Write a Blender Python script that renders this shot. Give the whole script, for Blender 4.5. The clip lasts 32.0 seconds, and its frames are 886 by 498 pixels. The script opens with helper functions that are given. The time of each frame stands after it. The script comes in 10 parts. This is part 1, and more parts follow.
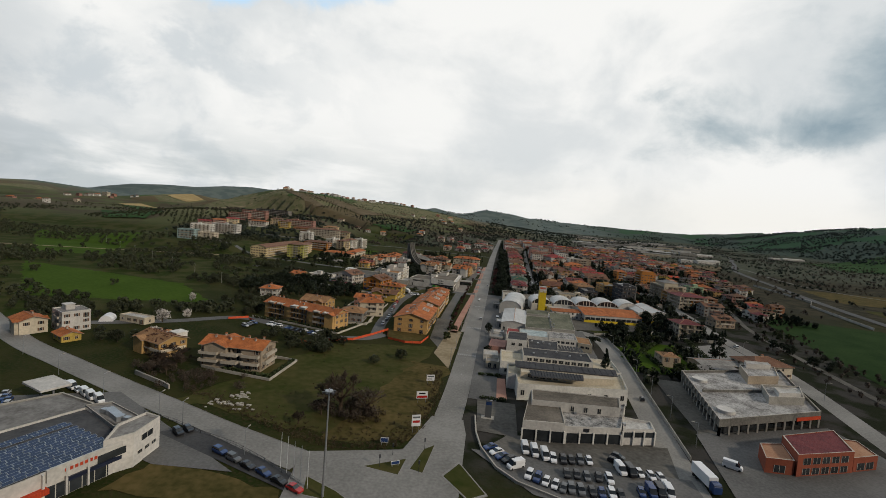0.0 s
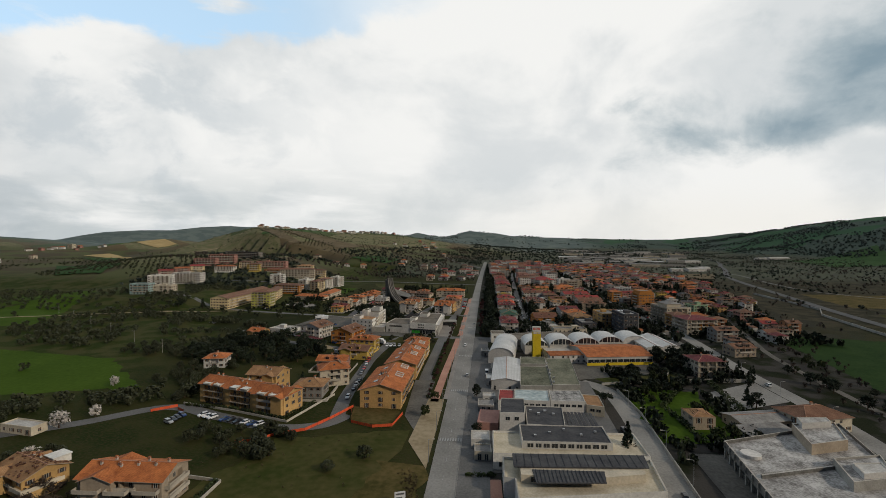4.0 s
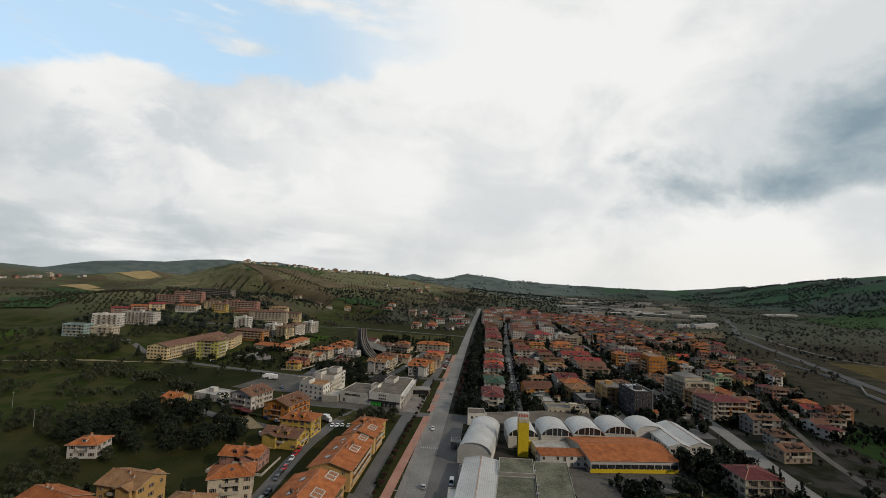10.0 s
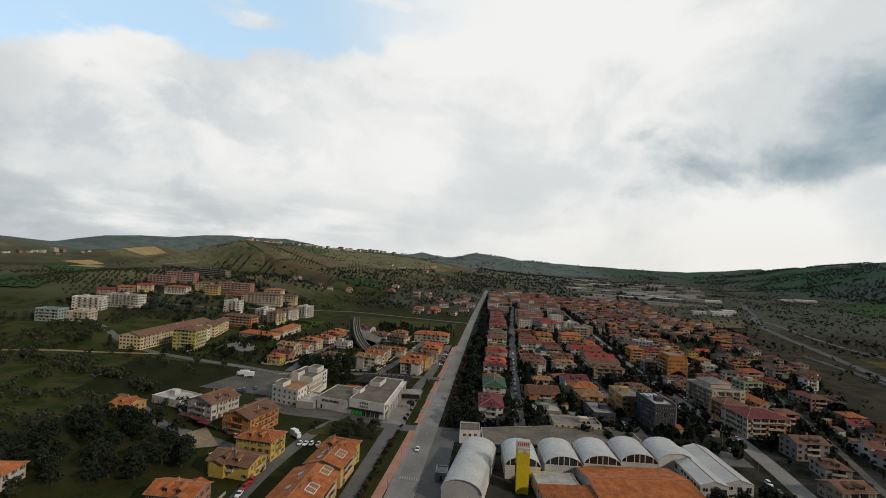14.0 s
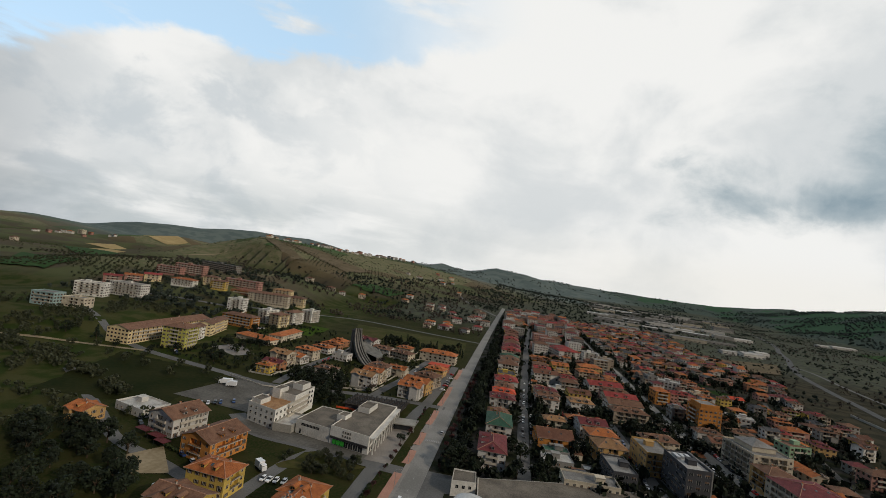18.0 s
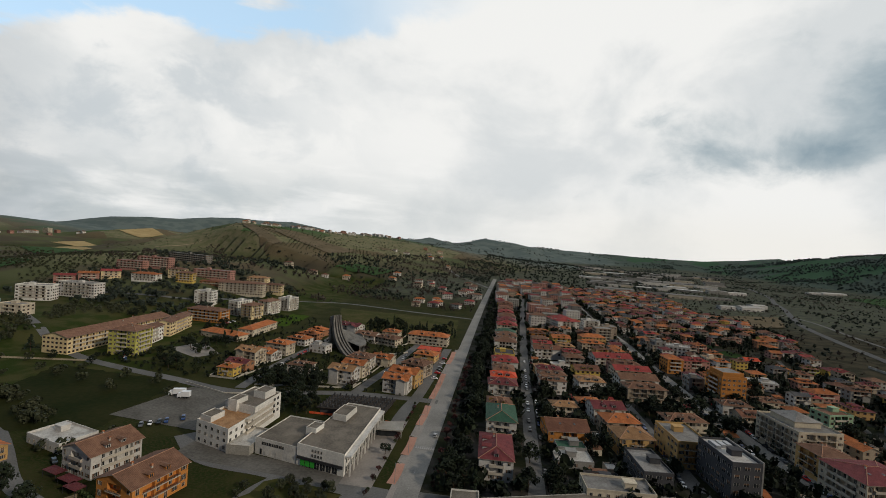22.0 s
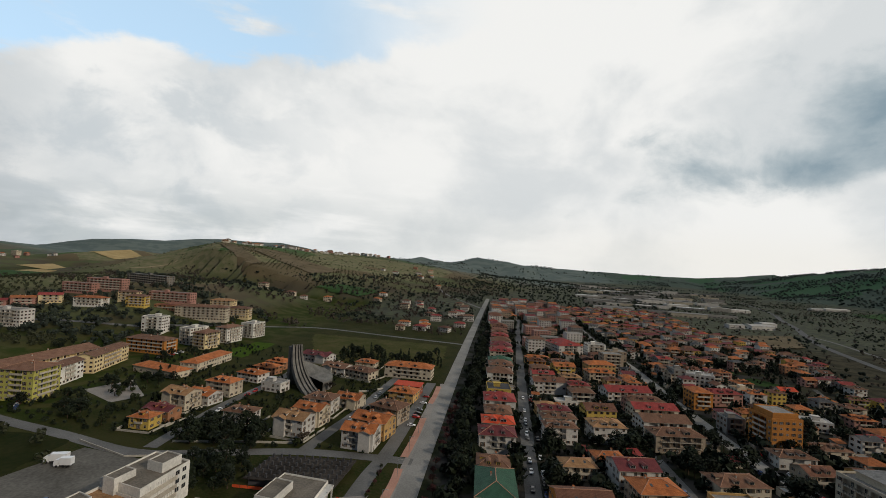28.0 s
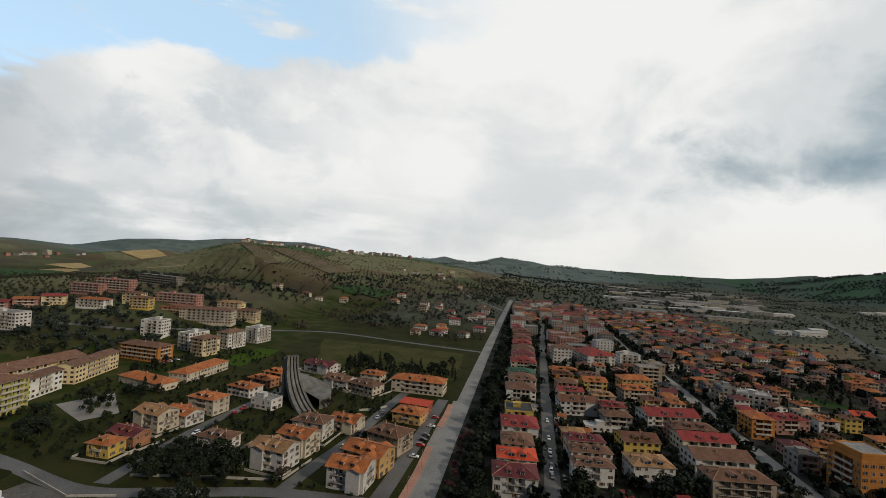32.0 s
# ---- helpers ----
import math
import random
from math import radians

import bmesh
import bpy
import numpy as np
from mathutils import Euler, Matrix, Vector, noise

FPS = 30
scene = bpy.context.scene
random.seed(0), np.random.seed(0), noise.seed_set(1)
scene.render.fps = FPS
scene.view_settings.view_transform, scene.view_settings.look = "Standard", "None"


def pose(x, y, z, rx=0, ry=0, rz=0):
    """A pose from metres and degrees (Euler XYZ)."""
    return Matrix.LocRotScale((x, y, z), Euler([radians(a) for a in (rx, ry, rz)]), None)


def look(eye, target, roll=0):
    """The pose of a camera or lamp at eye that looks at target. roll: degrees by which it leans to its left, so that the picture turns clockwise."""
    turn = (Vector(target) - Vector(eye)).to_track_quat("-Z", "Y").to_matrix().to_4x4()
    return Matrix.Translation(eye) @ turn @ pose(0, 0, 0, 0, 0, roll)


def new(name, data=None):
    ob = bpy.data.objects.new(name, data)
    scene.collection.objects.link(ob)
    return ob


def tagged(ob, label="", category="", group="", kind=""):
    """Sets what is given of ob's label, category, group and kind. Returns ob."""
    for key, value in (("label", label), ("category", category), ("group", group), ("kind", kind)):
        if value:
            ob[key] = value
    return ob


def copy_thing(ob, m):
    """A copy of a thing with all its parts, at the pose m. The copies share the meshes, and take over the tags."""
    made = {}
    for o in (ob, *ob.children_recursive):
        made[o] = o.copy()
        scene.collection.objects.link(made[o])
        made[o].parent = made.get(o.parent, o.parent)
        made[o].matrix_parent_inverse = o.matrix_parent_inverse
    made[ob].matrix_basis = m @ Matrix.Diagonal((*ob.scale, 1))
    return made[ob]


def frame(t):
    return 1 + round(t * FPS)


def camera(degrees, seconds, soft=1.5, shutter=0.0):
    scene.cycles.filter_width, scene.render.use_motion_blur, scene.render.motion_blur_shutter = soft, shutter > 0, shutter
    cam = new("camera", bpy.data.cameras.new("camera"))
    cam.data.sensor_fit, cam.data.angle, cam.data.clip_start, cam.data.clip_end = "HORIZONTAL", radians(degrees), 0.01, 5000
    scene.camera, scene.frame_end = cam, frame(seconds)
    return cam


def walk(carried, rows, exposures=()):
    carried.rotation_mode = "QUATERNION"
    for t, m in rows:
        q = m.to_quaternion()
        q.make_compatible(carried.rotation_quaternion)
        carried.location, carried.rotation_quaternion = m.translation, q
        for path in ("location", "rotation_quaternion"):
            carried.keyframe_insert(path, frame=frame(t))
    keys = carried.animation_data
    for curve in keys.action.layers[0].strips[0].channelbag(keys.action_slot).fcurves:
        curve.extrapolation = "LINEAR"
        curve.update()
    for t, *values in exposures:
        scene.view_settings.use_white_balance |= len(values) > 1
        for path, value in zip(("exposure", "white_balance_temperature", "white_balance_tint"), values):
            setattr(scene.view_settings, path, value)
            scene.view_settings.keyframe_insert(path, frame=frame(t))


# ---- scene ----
# ---------------------------------------------------------------- camera
cam = camera(88.84, 32.0, soft=0.6)
# seconds, place in metres, then turn to the left, tilt up and lean in degrees
PATH = [
    (0.0, 0.00, -0.00, 66.95, 7.086, -4.139, 4.730),
    (0.5, 0.11, 5.28, 67.85, 6.695, -3.033, 3.422),
    (1.0, 0.07, 10.80, 68.71, 6.370, -2.365, 2.648),
    (1.5, 0.30, 16.34, 69.79, 6.380, -2.082, 1.898),
    (2.0, 0.54, 21.91, 71.11, 6.053, -1.493, 1.157),
    (2.5, 0.59, 28.15, 72.66, 5.610, -1.705, 0.539),
    (3.0, 0.98, 33.59, 74.45, 5.569, -1.267, 0.290),
    (3.5, 1.58, 39.48, 76.14, 5.469, -1.239, 0.288),
    (5.5, 4.94, 64.13, 79.50, 5.487, -0.726, 0.250),
    (6.0, 6.28, 69.48, 79.88, 5.327, 0.265, 0.148),
    (6.5, 7.45, 74.55, 80.02, 5.266, 1.680, 0.141),
    (7.0, 8.59, 80.33, 80.32, 4.987, 1.918, 0.392),
    (7.5, 9.42, 86.34, 80.98, 4.981, 1.819, 0.540),
    (8.0, 10.08, 92.15, 81.70, 4.781, 1.697, 1.158),
    (8.5, 11.07, 98.07, 82.62, 5.481, 1.565, 2.038),
    (9.0, 12.22, 104.00, 83.57, 5.742, 1.534, 2.074),
    (9.5, 13.39, 108.88, 84.20, 5.814, 1.553, 1.999),
    (10.0, 13.92, 111.65, 84.18, 5.509, 4.013, 2.483),
    (10.5, 14.38, 115.74, 84.57, 5.423, 4.619, 2.541),
    (11.0, 15.31, 120.62, 85.70, 5.926, 4.560, 2.219),
    (11.5, 16.13, 126.01, 87.02, 6.127, 4.304, 2.016),
    (12.0, 16.84, 131.68, 88.61, 6.031, 4.189, 2.142),
    (12.5, 17.37, 139.09, 90.79, 6.043, 1.526, 2.366),
    (13.0, 18.03, 144.88, 91.84, 6.340, 1.141, 3.132),
    (13.5, 18.77, 149.78, 92.49, 6.378, 1.079, 3.378),
    (14.0, 19.68, 154.86, 93.26, 6.636, 1.132, 3.204),
    (14.5, 20.20, 159.56, 93.65, 7.406, 1.114, 5.465),
    (16.5, 21.64, 176.27, 95.17, 9.092, 0.742, 8.588),
    (17.0, 21.67, 180.51, 95.97, 9.245, 0.622, 8.424),
    (17.5, 21.89, 184.30, 96.36, 9.367, 1.346, 8.216),
    (18.0, 22.13, 187.96, 96.39, 9.518, 2.332, 7.910),
    (18.5, 22.03, 192.55, 96.62, 9.524, 2.290, 8.020),
    (19.0, 21.89, 197.77, 96.86, 9.542, 2.206, 7.811),
    (19.5, 21.51, 203.57, 96.77, 9.528, 2.095, 7.617),
    (20.0, 20.77, 210.48, 96.82, 9.296, 0.805, 7.230),
    (20.5, 20.09, 217.30, 96.76, 8.831, -0.851, 7.242),
    (21.0, 19.61, 223.15, 96.45, 8.504, -0.748, 6.216),
    (21.5, 19.34, 228.75, 96.25, 8.027, -0.823, 4.964),
    (22.0, 18.97, 234.45, 95.99, 7.663, -0.815, 3.916),
    (22.5, 18.86, 240.26, 95.86, 7.337, -0.926, 3.108),
    (23.0, 18.92, 245.82, 95.79, 7.299, -0.984, 3.048),
    (23.5, 19.14, 251.31, 95.73, 7.410, -1.050, 3.135),
    (24.0, 19.43, 256.58, 95.47, 7.444, -1.189, 3.076),
    (24.5, 19.67, 261.30, 94.55, 7.503, -0.806, 3.120),
    (25.0, 19.94, 265.21, 93.32, 7.592, 0.626, 3.081),
    (25.5, 20.22, 269.17, 92.52, 7.803, 1.831, 3.079),
    (27.5, 19.70, 290.53, 91.73, 7.171, 1.719, 3.220),
    (28.0, 19.75, 295.85, 91.76, 6.940, 1.767, 3.289),
    (28.5, 20.16, 300.62, 91.82, 7.102, 1.776, 3.320),
    (29.0, 20.94, 305.01, 91.82, 7.356, 1.862, 3.476),
    (29.5, 21.65, 309.75, 92.21, 7.436, 1.816, 4.371),
    (30.0, 22.16, 314.49, 92.44, 8.101, 1.715, 4.492),
    (30.5, 22.28, 320.33, 92.34, 9.255, 1.662, 4.047),
    (31.0, 22.48, 326.02, 92.47, 9.996, 1.544, 3.437),
    (31.5, 22.44, 330.97, 93.00, 10.018, 1.509, 3.521),
    (32.0, 22.37, 335.50, 93.64, 9.990, 1.519, 3.369),
]

def heading(x, y, z, turn, tilt, lean):
    a, b = radians(turn), radians(tilt)
    way = Vector((-math.sin(a) * math.cos(b), math.cos(a) * math.cos(b), math.sin(b)))
    eye = Vector((x, y, z))
    return look(eye, eye + way * 100, lean)


walk(cam, [(row[0], heading(*row[1:])) for row in PATH], exposures=[(0.0, -0.05), (5.0, -0.1), (32.0, -0.12)])

# ---------------------------------------------------------------- sky and sun
SUN_TURN, SUN_HEIGHT = radians(117), radians(29)
world = bpy.data.worlds.new("overcast_sky")
scene.world = world
world.use_nodes = True
wn, wl = world.node_tree.nodes, world.node_tree.links
wn.clear()
sky = wn.new("ShaderNodeTexSky")
sky.sky_type, sky.sun_disc = "NISHITA", False
sky.sun_elevation, sky.sun_rotation = SUN_HEIGHT, SUN_TURN
sky_way = wn.new("ShaderNodeTexCoord")


def wmath(op, a, b=None, clamp=False):
    n = wn.new("ShaderNodeMath")
    n.operation, n.use_clamp = op, clamp
    for i, v in enumerate((a, b)):
        if v is None:
            continue
        if isinstance(v, (int, float)):
            n.inputs[i].default_value = v
        else:
            wl.new(v, n.inputs[i])
    return n.outputs[0]


def wramp(value, lo, hi):
    n = wn.new("ShaderNodeMapRange")
    n.interpolation_type = "SMOOTHSTEP"
    n.inputs[1].default_value, n.inputs[2].default_value = lo, hi
    wl.new(value, n.inputs[0])
    return n.outputs[0]


def wmix(fac, a, b):
    n = wn.new("ShaderNodeMix")
    n.data_type = "RGBA"
    if isinstance(fac, float):
        n.inputs[0].default_value = fac
    else:
        wl.new(fac, n.inputs[0])
    for sock, v in ((n.inputs[6], a), (n.inputs[7], b)):
        if isinstance(v, tuple):
            sock.default_value = (*v, 1)
        else:
            wl.new(v, sock)
    return n.outputs[2]


def wnoise(scale, detail, rough, stretch=(1, 1, 2.6), dist=0.4, shift=0.0):
    m = wn.new("ShaderNodeMapping")
    m.inputs["Scale"].default_value = stretch
    m.inputs["Location"].default_value = (shift, shift * 0.7, shift * 0.3)
    wl.new(sky_way.outputs["Generated"], m.inputs[0])
    n = wn.new("ShaderNodeTexNoise")
    n.inputs["Scale"].default_value, n.inputs["Detail"].default_value = scale, detail
    n.inputs["Roughness"].default_value, n.inputs["Distortion"].default_value = rough, dist
    wl.new(m.outputs[0], n.inputs["Vector"])
    return n.outputs["Fac"]


def wtoward(way, lo, hi):
    d = wn.new("ShaderNodeVectorMath")
    d.operation = "DOT_PRODUCT"
    wl.new(sky_way.outputs["Generated"], d.inputs[0])
    d.inputs[1].default_value = Vector(way).normalized()
    return wramp(d.outputs["Value"], lo, hi)


SKY_GAIN = 1.0
rise = wn.new("ShaderNodeSeparateXYZ")
wl.new(sky_way.outputs["Generated"], rise.inputs[0])
ahead = wmath("MAXIMUM", rise.outputs[1], 0.12)
across, up = wmath("DIVIDE", rise.outputs[0], ahead), wmath("DIVIDE", rise.outputs[2], ahead)
before = wramp(rise.outputs[1], 0.15, 0.4)


def wplus(*terms):
    """Sum of sockets, numbers and (socket, factor) pairs."""
    total = None
    for q in terms:
        v = wmath("MULTIPLY", q[0], q[1]) if isinstance(q, tuple) else q
        total = v if total is None else wmath("ADD", total, v)
    return total


def wtimes(*factors):
    total = factors[0]
    for q in factors[1:]:
        total = wmath("MULTIPLY", total, q)
    return total


# bright cloud ahead; unseen darker cloud elsewhere, added to cut and cool the ambient light
puffs = wnoise(2.6, 10, 0.55, stretch=(1, 1, 1.5), dist=0.25)
fleece = wnoise(6.5, 9, 0.58, stretch=(1, 1, 1.4), dist=0.3, shift=2.3)
streaks = wnoise(4.2, 8, 0.55, stretch=(1, 1, 4.5), dist=0.2, shift=4.1)
white = wmix(wramp(puffs, 0.36, 0.56), (0.74, 0.77, 0.78), (0.96, 0.96, 0.94))
# fleecy billows with shaded hollows on the left, thinning out towards the glare
billow = wtimes(wramp(across, -0.15, -0.9), wramp(fleece, 0.56, 0.40))
white = wmix(wmath("MULTIPLY", billow, 0.72), white, (0.60, 0.655, 0.69))
# grey layers low over the hills
layer = wtimes(wramp(wplus(up, (streaks, 0.25)), 0.33, 0.20), wramp(across, 0.5, -0.9), wramp(streaks, 0.30, 0.60))
white = wmix(wmath("MULTIPLY", layer, 0.7), white, (0.47, 0.53, 0.55))
# warmer, brighter sky under the clouds
glow = wtimes(wramp(up, 0.14, 0.03), wramp(across, -0.4, 0.5))
white = wmix(wmath("MULTIPLY", glow, 0.55), white, (0.93, 0.90, 0.83))
heavy = wmix(wramp(puffs, 0.36, 0.62), (0.044, 0.066, 0.105), (0.090, 0.122, 0.175))
cloud = wmix(wtoward((0.05, 0.93, 0.30), 0.22, 0.68), heavy, white)
# a bank of slate-grey rain cloud on one side of the valley, darkest in its middle
edge = wplus(across, -0.20, (wplus(up, -0.11), -1.05), (wplus(puffs, -0.5), 0.9), (wplus(fleece, -0.5), 0.6))
base = wplus(up, (across, -0.14), -0.080, (wplus(fleece, -0.5), 0.16), (wplus(puffs, -0.5), 0.10))
bank = wtimes(before, wramp(edge, -0.06, 0.20), wramp(base, 0.0, 0.055))
cloud = wmix(wmath("MULTIPLY", bank, 0.82), cloud, (0.40, 0.485, 0.53))
core = wtimes(before, wramp(edge, 0.08, 0.36), wramp(base, 0.02, 0.10), wramp(wplus(puffs, (fleece, 0.5)), 0.50, 0.76))
cloud = wmix(wmath("MULTIPLY", core, 0.85), cloud, (0.225, 0.320, 0.385))
# clear sky over the tops of the billows on the other side, with thin veils across it
thin = wmix(0.94, sky.outputs[0], (0.48, 0.66, 0.80))
tops = wplus(up, (wplus(fleece, -0.5), -0.22), (wplus(puffs, -0.5), -0.30))
gap = wtimes(before, wramp(tops, 0.455, 0.505), wramp(across, 0.0, -0.55), wramp(streaks, 0.70, 0.50))
heaven = wmix(gap, cloud, thin)
back = wn.new("ShaderNodeBackground")
back.inputs[1].default_value = SKY_GAIN
wl.new(heaven, back.inputs[0])
wout = wn.new("ShaderNodeOutputWorld")
wl.new(back.outputs[0], wout.inputs[0])

sun = new("sun", bpy.data.lights.new("sun", "SUN"))
sun.data.energy, sun.data.angle, sun.data.color = 2.0, radians(2.5), (1.0, 0.89, 0.74)
sun.matrix_world = look((0, 0, 300), (-300 * math.sin(SUN_TURN) * math.cos(SUN_HEIGHT), -300 * math.cos(SUN_TURN) * math.cos(SUN_HEIGHT), 300 - 300 * math.sin(SUN_HEIGHT)))


# ---------------------------------------------------------------- materials
def surface(name, low, high, rough=0.85, fine=8.0, coarse=0.25, bump=0.0, metal=0.0, spread=0.0, bands=None, coords="Object"):
    """Two colours mixed by a fine and a coarse noise; spread varies the lightness from object to object; bands: ridges of that width."""
    m = bpy.data.materials.new(name)
    m.use_nodes = True
    n, l = m.node_tree.nodes, m.node_tree.links
    b = n["Principled BSDF"]
    b.inputs["Roughness"].default_value, b.inputs["Metallic"].default_value = rough, metal
    if rough > 0.6:
        b.inputs["Specular IOR Level"].default_value = 0.25 if rough < 0.93 else 0.03
    tc = n.new("ShaderNodeTexCoord")
    nf, nc = n.new("ShaderNodeTexNoise"), n.new("ShaderNodeTexNoise")
    for t, s, d in ((nf, fine, 4), (nc, coarse, 3)):
        t.inputs["Scale"].default_value, t.inputs["Detail"].default_value = s, d
        l.new(tc.outputs[coords], t.inputs["Vector"])
    add = n.new("ShaderNodeMath")
    add.operation = "MULTIPLY_ADD"
    l.new(nc.outputs["Fac"], add.inputs[0])
    add.inputs[1].default_value = 1.2
    l.new(nf.outputs["Fac"], add.inputs[2])
    ramp = n.new("ShaderNodeMapRange")
    ramp.inputs[1].default_value, ramp.inputs[2].default_value = 0.8, 1.4
    l.new(add.outputs[0], ramp.inputs[0])
    mix = n.new("ShaderNodeMix")
    mix.data_type = "RGBA"
    l.new(ramp.outputs[0], mix.inputs[0])
    mix.inputs[6].default_value, mix.inputs[7].default_value = (*low, 1), (*high, 1)
    colour = mix.outputs[2]
    if spread:
        oi, hs = n.new("ShaderNodeObjectInfo"), n.new("ShaderNodeHueSaturation")
        mr = n.new("ShaderNodeMapRange")
        mr.inputs[3].default_value, mr.inputs[4].default_value = 1 - spread, 1 + spread
        l.new(oi.outputs["Random"], mr.inputs[0])
        l.new(mr.outputs[0], hs.inputs["Value"])
        l.new(colour, hs.inputs["Color"])
        colour = hs.outputs[0]
    height = nf.outputs["Fac"]
    if bands:
        w = n.new("ShaderNodeTexWave")
        w.bands_direction = bands[0]
        w.inputs["Scale"].default_value = 0.314 / bands[1]
        w.inputs["Distortion"].default_value = 0.3
        l.new(tc.outputs["Object"], w.inputs["Vector"])
        height = w.outputs["Fac"]
        dark = n.new("ShaderNodeMix")
        dark.data_type, dark.blend_type = "RGBA", "MULTIPLY"
        dm = n.new("ShaderNodeMapRange")
        dm.inputs[3].default_value, dm.inputs[4].default_value = 0.0, 0.35
        l.new(w.outputs["Fac"], dm.inputs[0])
        l.new(dm.outputs[0], dark.inputs[0])
        l.new(colour, dark.inputs[6])
        dark.inputs[7].default_value = (0.55, 0.5, 0.48, 1)
        colour = dark.outputs[2]
    l.new(colour, b.inputs["Base Color"])
    if bump:
        bp = n.new("ShaderNodeBump")
        bp.inputs["Distance"].default_value = bump
        l.new(height, bp.inputs["Height"])
        l.new(bp.outputs[0], b.inputs["Normal"])
    return m


def plaster(name, c, spread=0.10):
    return surface(name, tuple(v * 0.68 for v in c), c, 0.9, 1.3, 0.15, 0.01, spread=spread)


WALLS = {
    "white": plaster("white_plaster", (0.64, 0.61, 0.56)),
    "cream": plaster("cream_plaster", (0.62, 0.54, 0.41)),
    "yellow": plaster("yellow_plaster", (0.6, 0.42, 0.1)),
    "ochre": plaster("ochre_plaster", (0.58, 0.36, 0.14)),
    "orange": plaster("orange_plaster", (0.56, 0.23, 0.055)),
    "pink": plaster("pink_plaster", (0.46, 0.24, 0.19)),
    "grey": plaster("grey_plaster", (0.28, 0.27, 0.25)),
    "beige": plaster("beige_plaster", (0.42, 0.34, 0.25)),
    "bright": plaster("fresh_white_paint", (0.80, 0.77, 0.70)),
    "butter": plaster("fresh_cream_paint", (0.80, 0.64, 0.36)),
    "brick": surface("brick_cladding", (0.26, 0.12, 0.06), (0.40, 0.19, 0.10), 0.9, 6.0, 0.3, 0.01, spread=0.08),
    "teal": plaster("teal_plaster", (0.34, 0.46, 0.44)),
    "green": plaster("green_plaster", (0.30, 0.44, 0.28)),
    "lime": plaster("lime_plaster", (0.50, 0.47, 0.12)),
    "dark": plaster("dark_cladding", (0.07, 0.07, 0.075)),
    "rust": plaster("rust_plaster", (0.29, 0.080, 0.045)),
    "weathered": surface("weathered_concrete", (0.10, 0.095, 0.085), (0.22, 0.21, 0.185), 0.92, 1.2, 0.2, 0.02, spread=0.06),
    "concrete": surface("bare_concrete", (0.24, 0.23, 0.20), (0.38, 0.36, 0.32), 0.92, 2.0, 0.2, 0.02, spread=0.06),
}
